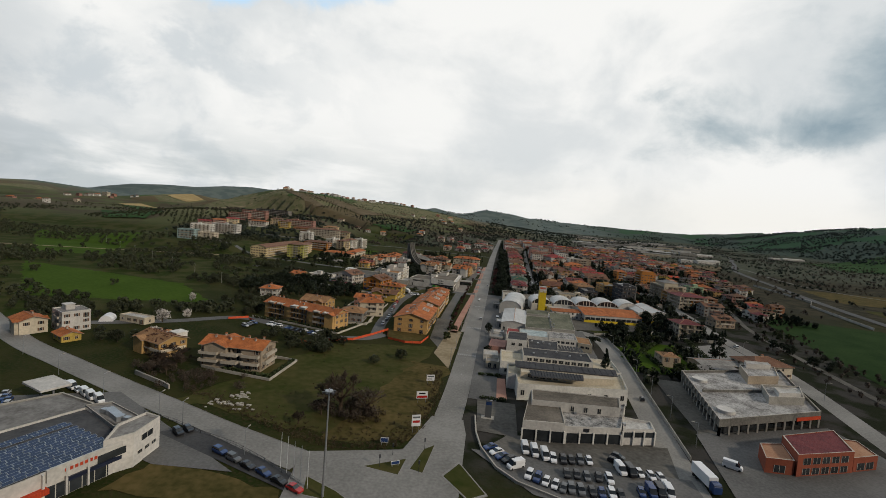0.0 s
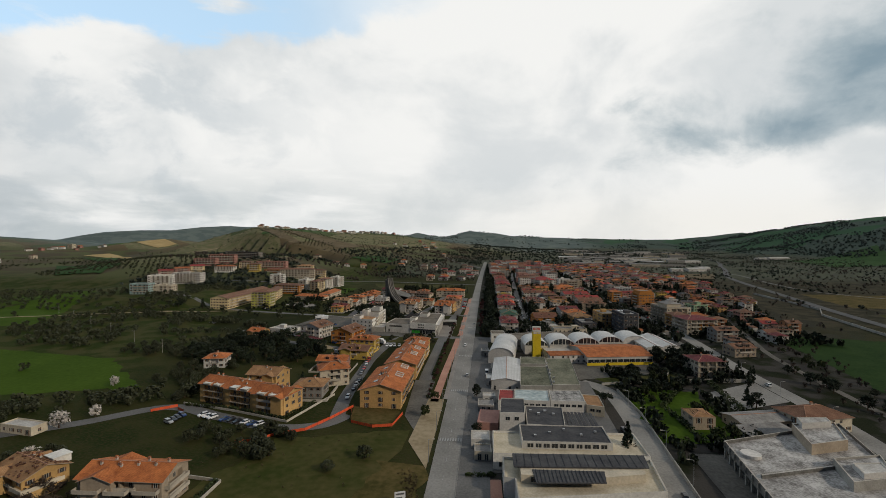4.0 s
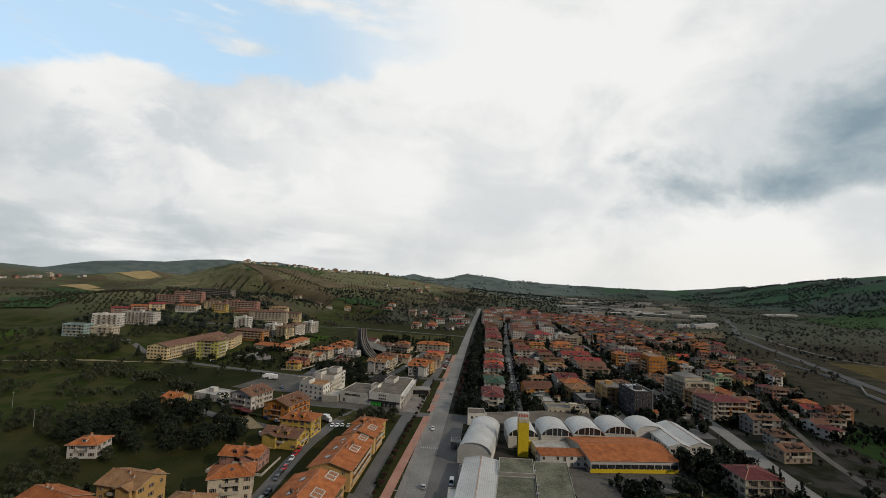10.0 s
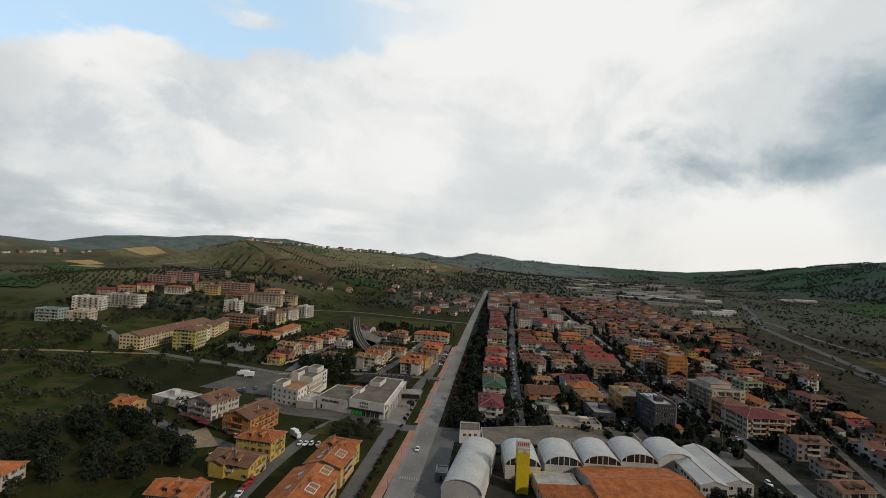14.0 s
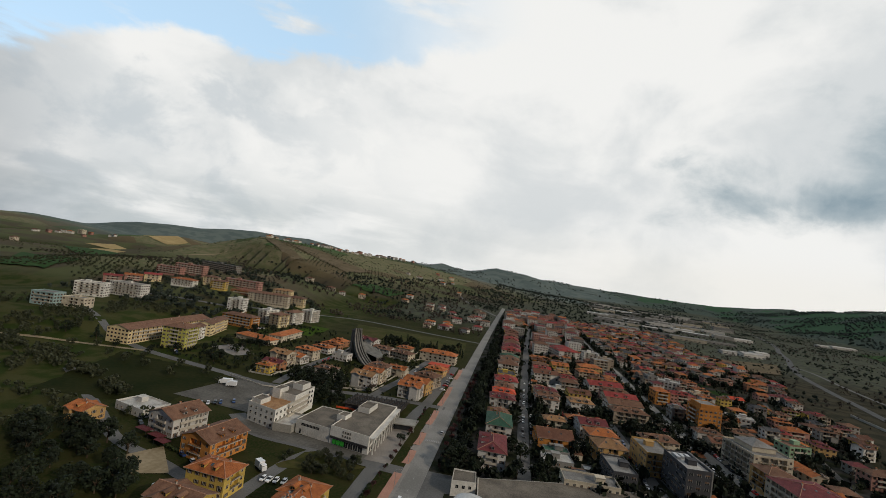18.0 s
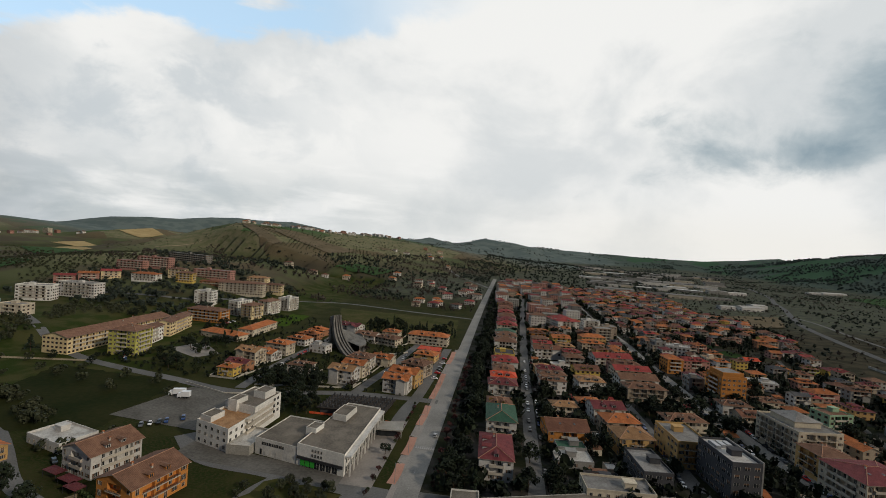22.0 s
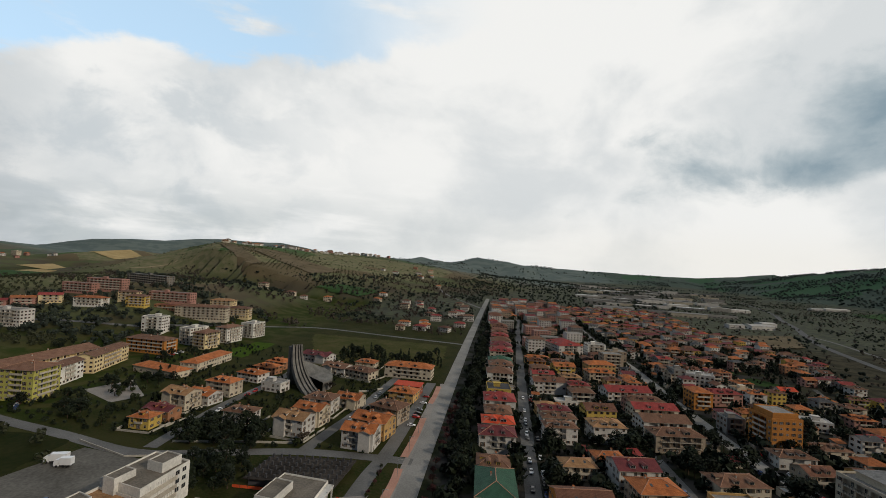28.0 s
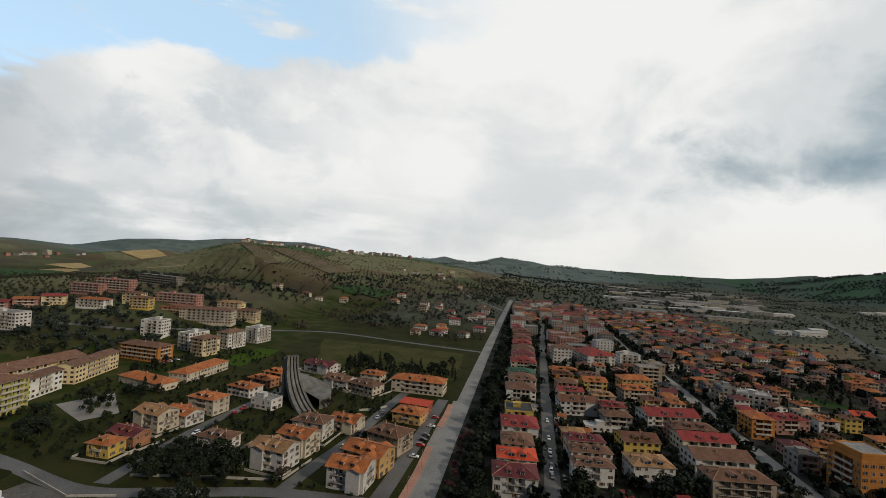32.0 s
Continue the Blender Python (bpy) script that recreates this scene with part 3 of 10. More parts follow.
def way(name, line, width, mat, label, lift, category="road", kerb=0.0, round_it=True, thick=0.0):
    """A road, path or paved strip laid over the ground; kerb: height of a kerb along both edges."""
    line = curve_line(line) if round_it and len(line) > 2 else line
    m = Mesh()
    LIFT[0] += 0.002
    z = lift + LIFT[0]
    sides = strip(line, width / 2)
    for (a, b), (c, d) in zip(sides, sides[1:]):
        q = [(*p, lie(*p) + z) for p in (b, d, c, a)]
        m.face(q)
        if thick:
            for s, e in ((0, 1), (2, 3)):
                m.face([(*q[s][:2], q[s][2] - thick), (*q[e][:2], q[e][2] - thick), q[e], q[s]])
    ob = one(name, m, mat, label, category, kind="structure")
    if kerb:
        k = Mesh()
        outer = strip(line, width / 2 + 0.18)
        for s in (0, 1):
            for (i0, o0), (i1, o1) in zip(zip(sides, outer), zip(sides[1:], outer[1:])):
                a, b, c, d = i0[s], i1[s], o1[s], o0[s]
                za, zb = lie(*a) + z + kerb, lie(*b) + z + kerb
                k.face([(*a, za), (*b, zb), (*c, zb), (*d, za)])
                k.face([(*a, za - kerb - 0.05), (*b, zb - kerb - 0.05), (*b, zb), (*a, za)])
                k.face([(*d, za - kerb - 0.1), (*c, zb - kerb - 0.1), (*c, zb), (*d, za)])
        part("kerb", k, M_KERB, ob, "pale stone kerb")
    return ob


def patch(name, corners, mat, label, category="ground", lift=0.0, step=15.0, ragged=0.0):
    """A four-cornered piece of ground laid over the sheet."""
    LIFT[0] += 0.002
    a, b, c, d = [Vector(p) for p in corners]
    nu = max(1, int(max((b - a).length, (c - d).length) / step))
    nv = max(1, int(max((d - a).length, (c - b).length) / step))
    m = Mesh()
    grid = []
    rag = ragged or (3.5 if category in ("field", "lawn", "plot", "garden", "verge") else 0.0)
    if rag:
        nu, nv = nu * 4, nv * 4
    for j in range(nv + 1):
        for i in range(nu + 1):
            p = a.lerp(b, i / nu).lerp(d.lerp(c, i / nu), j / nv)
            if rag:
                p = p + Vector((noise.noise((p.x / 7, p.y / 7, 1.0)), noise.noise((p.x / 7, p.y / 7, 8.0)))) * rag + Vector((noise.noise((p.x / 2.2, p.y / 2.2, 3.0)), noise.noise((p.x / 2.2, p.y / 2.2, 5.0)))) * rag * 0.4
            grid.append((p.x, p.y, lie(p.x, p.y) + LIFT[0] + lift))
    m.v = grid
    m.f = [(j * (nu + 1) + i, j * (nu + 1) + i + 1, (j + 1) * (nu + 1) + i + 1, (j + 1) * (nu + 1) + i) for j in range(nv) for i in range(nu)]
    m.k = [0] * len(m.f)
    return one(name, m, mat, label, category, kind="structure")


# roads, paths and paved yards
HIGHWAY = [(318, 150), (332, 300), (352, 430), (378, 560), (411, 690), (443, 812), (466, 905), (518, 1069), (630, 1303), (700, 1470), (784, 1645), (880, 1900), (980, 2200)]
way("main_road", [(-12.0, 142), (-11.4, 165), (-11.2, 200), (-11.2, 400), (-10.2, 800), (-5, 1250), (0, 1500)], 9.0, M_MAINROAD, "straight grey asphalt main road through the town", 0.02, kerb=0.12)
way("side_road", [(-330, 240), (-262, 199), (-199, 165), (-161, 150), (-125, 136.5), (-100, 127.5), (-77, 119), (-60, 113.5), (-46, 109)], 9.0, M_MAINROAD, "grey asphalt side road curving in from the fields", 0.0, kerb=0.1)
way("south_road", [(-26, 80), (-24, 30), (-20, -60), (-14, -400)], 10.0, M_MAINROAD, "grey asphalt road leading away to the south", 0.0)
way("second_street", [(38.5, 412), (40, 520), (45, 700), (52, 900), (60, 1100)], 7.0, M_ASPHALT, "asphalt street between rows of town houses", 0.0)
way("third_street", [(55, 110), (60, 170), (66, 252), (64, 284), (54, 297)], 9.0, M_MAINROAD, "wide asphalt street beside the car dealer", 0.0)
way("third_street", [(106, 395), (106, 440), (105, 490), (103, 540)], 7.0, M_ASPHALT, "asphalt street through the middle of the town", 0.0)
way("fourth_street", [(128, 100), (140, 172), (152, 250), (154, 330), (160, 400), (162, 453), (158, 489), (154, 547), (153, 640), (155, 763), (150, 860), (152, 944), (156, 1100)], 9.0, M_MAINROAD, "asphalt street with parked cars on both sides", 0.0)
way("railway_path", [(170, 150), (178, 250), (192, 360), (212, 430), (240, 530), (275, 660), (300, 730)], 4.0, M_GRAVEL, "grey gravel railway bed along the edge of town", 0.1)
way("valley_highway", HIGHWAY, 10.5, M_HIGHWAY, "grey asphalt highway curving down the valley", 0.4)
way("slip_road", [(560, 1190), (560, 1100), (525, 960), (505, 860), (500, 780), (540, 700), (620, 640)], 6.0, M_ASPHALT, "narrow slip road curving off the highway", 0.3)
way("promenade", [(-22, 258), (-21, 312), (-19.5, 366), (-19, 396)], 4.0, M_REDPATH, "reddish block-paved promenade beside the main road", 0.1, category="pavement", thick=0.15)
for y0, y1 in ((407, 424), (432, 451), (466, 495), (507, 562), (590, 632)):
    way("promenade", [(-18.6, y0), (-18.0, (y0 + y1) / 2), (-18.4, y1)], 3.6, M_REDPATH, "reddish paved stretch of promenade between side lanes", 0.1, category="pavement", thick=0.15)
for y0, y1 in ((424.5, 431.5), (451.5, 465.5), (562.5, 589.5)):
    way("promenade", [(-18.4, y0), (-18.2, y1)], 3.6, M_PAVE, "grey paved stretch between promenade and lane", 0.1, category="pavement")
way("service_lane", [(-30, 262), (-31, 310), (-31, 420), (-30, 480), (-27, 520), (-25, 640)], 7.0, M_ASPHALT, "asphalt service lane behind the promenade", 0.0)
way("villa_street", [(-62, 236), (-66, 262), (-69, 298), (-71, 335), (-68, 380), (-62, 400)], 6.5, M_ASPHALT, "narrow asphalt street between villas with parked cars", 0.0)
way("villa_lane", [(-200, 196), (-168, 216), (-142, 238), (-112, 230), (-84, 222), (-66, 226), (-58, 238)], 7.0, M_ASPHALT, "asphalt lane in front of the long villa terrace", 0.01)
way("estate_road", [(-430, 600), (-353, 553), (-272, 513), (-228, 500), (-181, 491), (-136, 482), (-104, 490), (-70, 500), (-40, 503), (-14, 503)], 7.0, M_ASPHALT, "asphalt road from the apartment blocks to the main road", 0.0)
way("estate_street", [(-133, 488), (-136, 523), (-137, 560), (-134, 619), (-138, 666)], 6.5, M_ASPHALT, "asphalt street beside the church", 0.01)
way("estate_street", [(-66, 500), (-63, 527), (-58, 564), (-55, 625), (-46, 700), (-40, 725)], 6.5, M_ASPHALT, "asphalt street between villas behind the promenade", 0.01)
way("brown_roof_street", [(-250, 440), (-182, 396), (-145, 371), (-112, 360), (-72, 345)], 6.0, M_ASPHALT, "asphalt street passing brown-roofed apartment houses", 0.01)
way("market_street", [(-16, 398), (-45, 401), (-70, 404), (-98, 407), (-120, 424)], 9.0, M_ASPHALT, "asphalt street in front of the supermarket", 0.015)
way("hill_road", [(-430, 690), (-351, 709), (-319, 740), (-265, 815), (-200, 850), (-100, 832), (-15, 815)], 6.0, M_ASPHALT, "narrow asphalt road at the foot of the hill", 0.05)
way("field_track", [(-560, 400), (-400, 462), (-330, 486), (-255, 505)], 4.0, M_DIRT, "pale dirt track through the olive groves", 0.02)
way("hill_track", [(-870, 1290), (-810, 1350), (-770, 1440), (-755, 1480)], 6.0, M_DIRT, "pale dirt track climbing the hill", 0.5)
way("far_road", [(-4, 1250), (-40, 1330), (-110, 1450), (-150, 1600)], 8.0, M_ASPHALT, "far road bending away at the end of town", 0.3)
M_LUSH = surface("young_wheat", (0.036, 0.068, 0.006), (0.058, 0.098, 0.011), 0.95, 0.4, 0.03, 0.05)
M_ROUGH = surface("rough_meadow", (0.035, 0.045, 0.010), (0.080, 0.069, 0.026), 0.95, 0.35, 0.05, 0.06)
M_DARKMEADOW = surface("dark_meadow_grass", (0.013, 0.019, 0.005), (0.027, 0.028, 0.009), 0.95, 0.4, 0.04, 0.05)
M_DRY = surface("dry_grass", (0.050, 0.046, 0.014), (0.125, 0.092, 0.036), 0.95, 0.5, 0.08, 0.05)
M_TURF = surface("sports_turf", (0.016, 0.036, 0.010), (0.030, 0.056, 0.016), 0.95, 0.6, 0.05)
patch("wheat_field", [(-400, 335), (-280, 232), (-175, 262), (-235, 312)], M_LUSH, "bright green field of young wheat", "field")
patch("wheat_field", [(-650, 560), (-450, 385), (-397, 409), (-491, 580)], M_LUSH, "bright green field beyond the olives", "field")
patch("wheat_field", [(192, 225), (300, 215), (326, 420), (232, 440)], M_TURF, "dark green field beside the highway", "field")
patch("wheat_field", [(330, 250), (560, 260), (600, 560), (410, 560)], M_ROUGH, "rough meadow across the highway", "field")
patch("wheat_field", [(455, 745), (600, 740), (540, 600), (425, 610)], M_DRY, "yellowish fallow field across the highway", "field")
patch("meadow", [(-230, 400), (-160, 415), (-170, 485), (-262, 492)], M_DARKMEADOW, "dark meadow below the apartment blocks", "field")
patch("meadow", [(-120, 640), (-25, 690), (-30, 800), (-190, 810)], M_ROUGH, "green meadow behind the church", "field")
patch("meadow", [(-100, 132), (-34, 122), (-28, 225), (-78, 212)], M_ROUGH, "vacant lot of rough grass and brambles", "field")
patch("verge", [(-84, 86), (-46, 88), (-44, 96), (-80, 100)], M_DRY, "dry grass verge before the solar showroom", "verge")
patch("meadow", [(-46, 120), (-20, 128), (-17, 196), (-33, 200)], M_DRY, "brown dry grass at the edge of the vacant lot", "field")
M_STRAW = surface("pale_stubble", (0.30, 0.22, 0.10), (0.44, 0.33, 0.16), 0.95, 0.3, 0.03, 0.05)
M_LOAM = surface("brown_ploughed_soil", (0.105, 0.084, 0.050), (0.165, 0.130, 0.082), 0.95, 0.3, 0.03, 0.05)
M_HILLGREEN = surface("hill_crops", (0.030, 0.066, 0.022), (0.048, 0.088, 0.032), 0.95, 0.3, 0.03, 0.05)
for corners, mat, label in (
        ([(-1430, 1740), (-1420, 1905), (-1300, 1840), (-1276, 1700)], M_STRAW, "pale stubble field on the low hill"),
        ([(-1310, 1405), (-1330, 1530), (-1240, 1500), (-1230, 1420)], M_STRAW, "strip of pale stubble below the farms"),
        ([(-1170, 1275), (-1200, 1340), (-1000, 1240), (-985, 1195)], M_STRAW, "pale stubble strip between green crops"),
        ([(-1000, 1060), (-960, 1170), (-800, 1040), (-830, 960)], M_HILLGREEN, "green crops on the slope"),
        ([(-855, 873), (-650, 800), (-616, 719), (-695, 715)], M_HILLGREEN, "green crops behind the groves"),
        ([(-753, 1461), (-700, 1454), (-520, 1290), (-549, 1255)], M_LOAM, "brown tilled strip running down the hill"),
        ([(-605, 1398), (-619, 1478), (-381, 1436), (-414, 1319)], M_LOAM, "tilled soil under rows of young olives"),
        ([(-597, 1264), (-536, 1252), (-500, 1180), (-540, 1150)], M_ROUGH, "rough meadow on the hillside"),
        ([(-349, 1176), (-316, 1245), (-223, 1273), (-249, 1161)], M_HILLGREEN, "green crops at the foot of the hill"),
        ([(1162, 1912), (1586, 2047), (1300, 1600), (1000, 1450)], M_HILLGREEN, "green crops across the valley"),
        ([(400, 1080), (520, 1130), (455, 990), (345, 935)], M_LOAM, "brown ploughed field beside the highway")):
    patch("hill_field", corners, mat, label, "field", lift=1.8)
patch("lawn", [(-72, 378), (-38, 384), (-36, 396), (-62, 400)], M_ROUGH, "rough lawn beside the supermarket", "lawn")
patch("lawn", [(-225, 672), (-195, 668), (-198, 735), (-220, 735)], M_LUSH, "green lawn beside the apartment blocks", "lawn")
patch("plot", [(-58, 247), (-54, 230), (-35, 228), (-34, 246)], M_DRY, "fenced plot of dry yellowish grass", "plot")
patch("garden_plot", [(71, 222), (102, 228), (108, 286), (72, 290)], M_LUSH, "overgrown garden plot with grass", "garden")
patch("garden_plot", [(66, 296), (112, 302), (108, 317), (62, 304)], M_ROUGH, "kitchen garden beside the factory yard", "garden")
patch("road_apron", [(-6.5, 165), (4, 165), (4, 404), (-6.5, 404)], M_ASPHALT, "grey asphalt apron before the workshops", "apron")
patch("road_apron", [(-18, 262), (-15.9, 262), (-15.2, 640), (-18, 640)], M_PAVE, "paved strip between promenade and road", "pavement")
patch("gravel_lane", [(-36, 290), (-25, 290), (-25, 222), (-33, 240)], M_GRAVEL, "grey gravel lane beside the row houses", "lane")
patch("dirt_lot", [(-25, 262), (-17.5, 262), (-17.5, 195), (-27, 215)], M_DIRT, "bare dirt lot beside the main road", "dirt lot")
patch("sandy_pitch", [(-131, 356), (-117, 347), (-103, 354), (-122, 373)], M_DIRT, "small sandy playing pitch", "pitch")
patch("car_park", [(-168, 433), (-112, 428), (-128, 477), (-159, 481)], M_GRAVEL, "wide grey gravel car park", "car park")
patch("market_yard", [(-112, 405), (-38, 400), (-38, 408), (-112, 420)], M_GRAVEL, "grey yard around the supermarket", "yard")
patch("market_yard", [(-38, 402), (-25, 402), (-25, 470), (-38, 465)], M_PAVE, "paved square beside the supermarket", "square")
patch("plaza", [(-232, 552), (-198, 536), (-190, 552), (-222, 580)], M_PAVE, "pale gravel square among trees", "square")
patch("dealer_lot", [(0, 128), (52, 112), (58, 146), (8, 140)], M_GRAVEL, "grey gravel lot full of used cars", "car lot")
patch("dealer_lot", [(-2, 140), (11, 139), (11, 165), (-3, 165)], M_GRAVEL, "grey forecourt of the dealer", "car lot")
patch("works_yard", [(0, 195), (54, 195), (58, 296), (2, 330)], M_ASPHALT, "grey yard between the workshops", "yard")
patch("factory_yard", [(54, 300), (104, 318), (112, 345), (50, 338)], M_GRAVEL, "grey factory yard", "yard")
patch("works_yard", [(72, 140), (84, 136), (92, 216), (76, 216)], M_GRAVEL, "grey side yard of the concrete block", "yard")
patch("works_yard", [(66, 116), (134, 138), (127, 181), (72, 160)], M_ASPHALT, "grey yard round the brick office", "yard")
patch("villa_yard", [(116, 261), (148, 276), (148, 306), (111, 283)], M_MAINROAD, "pale gravel yard of the old villa", "yard")
patch("showroom_yard", [(-150, 118), (-80, 98), (-60, 100), (-120, 132)], M_ASPHALT, "asphalt yard of the solar showroom", "yard")
patch("side_car_park", [(-90, 112), (-44, 96), (-40, 101), (-84, 118)], M_NEWASPHALT, "asphalt strip of parked cars along the side road", "car park")
patch("sports_court", [(243, 742), (262, 716), (282, 730), (263, 757)], M_TURF, "green sports court in the town", "court")
patch("sports_court", [(236, 772), (250, 762), (262, 775), (248, 786)], M_TURF, "small green sports court", "court")
patch("street_square", [(-6.4, 386), (150, 392), (150, 410), (-6.4, 404)], M_ASPHALT, "paved space behind the factory", "square")
patch("junction", [(-48, 113.5), (-22, 122), (-5, 136), (-4, 92)], M_MAINROAD, "wide asphalt road junction", "road", step=6)
patch("junction", [(-48, 113.5), (-4, 92), (-10, 60), (-44, 92)], M_MAINROAD, "asphalt apron of the junction", "road", step=6)
patch("dealer_kerb", [(-3, 128), (14, 110), (58, 100), (58, 128)], M_ASPHALT, "asphalt road round the used car lot", "road", step=6)
patch("junction", [(-22, 121.8), (-17.2, 146), (-6.7, 146), (-4.9, 135.6)], M_MAINROAD, "mouth of the main road at the junction", "road", step=6)
# traffic islands with kerbs
for corners in ([(-30, 111), (-20.5, 109.5), (-20, 117.5)], [(-18, 113), (-14.5, 112), (-13.5, 127), (-16, 124)], [(-9, 112), (-2, 104), (2, 107), (-5.5, 119)], [(-42, 103), (-33, 99), (-27, 95), (-40, 96)]):
    m = Mesh()
    cx, cy = sum(c[0] for c in corners) / len(corners), sum(c[1] for c in corners) / len(corners)
    big = [(x + (x - cx) * 0.12, y + (y - cy) * 0.12) for x, y in corners]
    n = len(corners)
    for i in range(n):
        a, b = big[i], big[(i + 1) % n]
        m.face([(*a, 0), (*b, 0), (*b, 0.24), (*a, 0.24)], 1)
        c, d = corners[i], corners[(i + 1) % n]
        m.face([(*a, 0.24), (*b, 0.24), (*d, 0.24), (*c, 0.24)], 1)
    m.face([(*c, 0.23) for c in corners], 0)
    one("traffic_island", m, [M_ROUGH, M_KERB], "grassy traffic island with a stone kerb", "traffic island", group="traffic islands", kind="structure")


def marks(name, label, spots, w, d):
    me = Mesh().box(-w / 2, -d / 2, 0, w / 2, d / 2, 0.012).make(name, [M_PAINT])
    first = None
    for x, y, r in spots:
        ob = new(name, me)
        ob.matrix_basis = pose(x, y, lie(x, y) + LIFT[0] + 0.03, 0, 0, r)
        tagged(ob, label, "road marking", name + "s", "structure")


for y in (218, 275, 344, 441):
    marks("crossing_stripe", "white painted stripe of a pedestrian crossing", [(-15 + i * 1.0, y, 0) for i in range(9)], 0.5, 2.6)
marks("centre_dash", "short white dash along the middle of the road", [(-11.2, y, 0) for y in range(190, 430, 12)], 0.12, 3.0)


# ---------------------------------------------------------------- buildings
PANES = {}


def pane_mesh(w, h, style):
    """A window in one piece: glass set back in a frame, with open shutters or a half-closed blind as the style asks."""
    key = (round(w, 2), round(h, 2), style)
    if key not in PANES:
        e = w / 2
        cut = [(-e - 0.1, 0.02), (-e - 0.1, -0.09), (-e, -0.09), (-e, -0.01), (-0.04, -0.01), (-0.04, -0.05), (0.04, -0.05), (0.04, -0.01), (e, -0.01), (e, -0.09), (e + 0.1, -0.09), (e + 0.1, 0.02)]
        mats = [1, 1, 1, 0, 1, 1, 1, 0, 1, 1, 1]
        if style == "shutter":
            cut = [(-e - 0.62, 0.02), (-e - 0.62, -0.06)] + [(-e - 0.1, -0.06)] + cut[1:-1] + [(e + 0.1, -0.06), (e + 0.62, -0.06), (e + 0.62, 0.02)]
            mats = [2, 2, 1] + mats[1:-1] + [1, 2, 2]
        m = Mesh()
        rows = [0.0, h] if style != "blind" else [0.0, h * 0.5, h * 0.5, h]
        k = len(cut)
        for r, z in enumerate(rows):
            m.v += [(x, y - (0.03 if r > 1 else 0.0), z) for x, y in cut]
        for r in range(len(rows) - 1):
            for i in range(k - 1):
                m.f.append((r * k + i, r * k + i + 1, (r + 1) * k + i + 1, (r + 1) * k + i))
                m.k.append(2 if style == "blind" and r == 2 and mats[i] == 0 else mats[i])
        m.f += [tuple(reversed(range(k))), tuple((len(rows) - 1) * k + i for i in range(k))]
        m.k += [1, 1]
        PANES[key] = m.make("window", [M_GLASS, M_FRAME, M_SHUTTER])
    return PANES[key]


LOGGIA = 1.5


def facade_windows(parent, w, d, floors, storey, base, style, detail, rnd, skip=(), pitch=3.1, tall=1.35, wide=1.05, plain=(), bays={}):
    """Windows on the four sides. detail 2: each one an object; 1: all the windows of a far house in one. bays: the recessed parts of a side, whose windows stand back."""
    far = Mesh()
    sides = [(w, pose(0, -d / 2, 0)), (d, pose(w / 2, 0, 0, 0, 0, 90)), (w, pose(0, d / 2, 0, 0, 0, 180)), (d, pose(-w / 2, 0, 0, 0, 0, -90))]
    for s, (length, m) in enumerate(sides):
        if s in skip:
            continue
        k = max(1, int((length - 0.8) / pitch))
        first, open_ = bays.get(s, (99, []))
        for fl in range(floors):
            z = base + fl * storey + 0.95
            spots = [((i + 0.5) * length / k - length / 2, 0.0) for i in range(k)]
            if fl >= first:
                spots = [q for q in spots if not any(a - wide - 0.3 < q[0] < b + wide + 0.3 for a, b in open_)]
                for a, b in open_:
                    n = max(1, int((b - a) / 2.6))
                    spots += [(a + (i + 0.5) * (b - a) / n, LOGGIA) for i in range(n)]
            if detail == 2 and s not in plain:
                for x, deep in spots:
                    if rnd.random() < 0.1:
                        continue
                    door = deep > 0 or rnd.random() < 0.2
                    hh, zz = (tall + 0.75, z - 0.75) if door else (tall, z)
                    kind = "plain" if deep else style if rnd.random() < 0.7 else "blind"
                    part("window", pane_mesh(wide, hh, kind), None, parent, at=m @ pose(x, deep, zz))
            else:
                for x, deep in spots:
                    if rnd.random() < 0.1:
                        continue
                    for c0, c1, y0, k0 in ((x - wide / 2, x + wide / 2, -0.05, 0), (x - wide / 2 - 0.45, x - wide / 2, -0.08, 1), (x + wide / 2, x + wide / 2 + 0.45, -0.08, 1)):
                        a = m @ Vector((c0, y0 + deep, z - (0.7 if deep else 0))), m @ Vector((c1, 0.02 + deep, z + tall))
                        far.box(*[min(p, q) for p, q in zip(*a)], *[max(p, q) for p, q in zip(*a)], k0)
    if far.f:
        tagged(part("window_band", far, [M_GLASS, M_SHUTTER if style == "shutter" else M_FRAME], parent), kind="stuff")


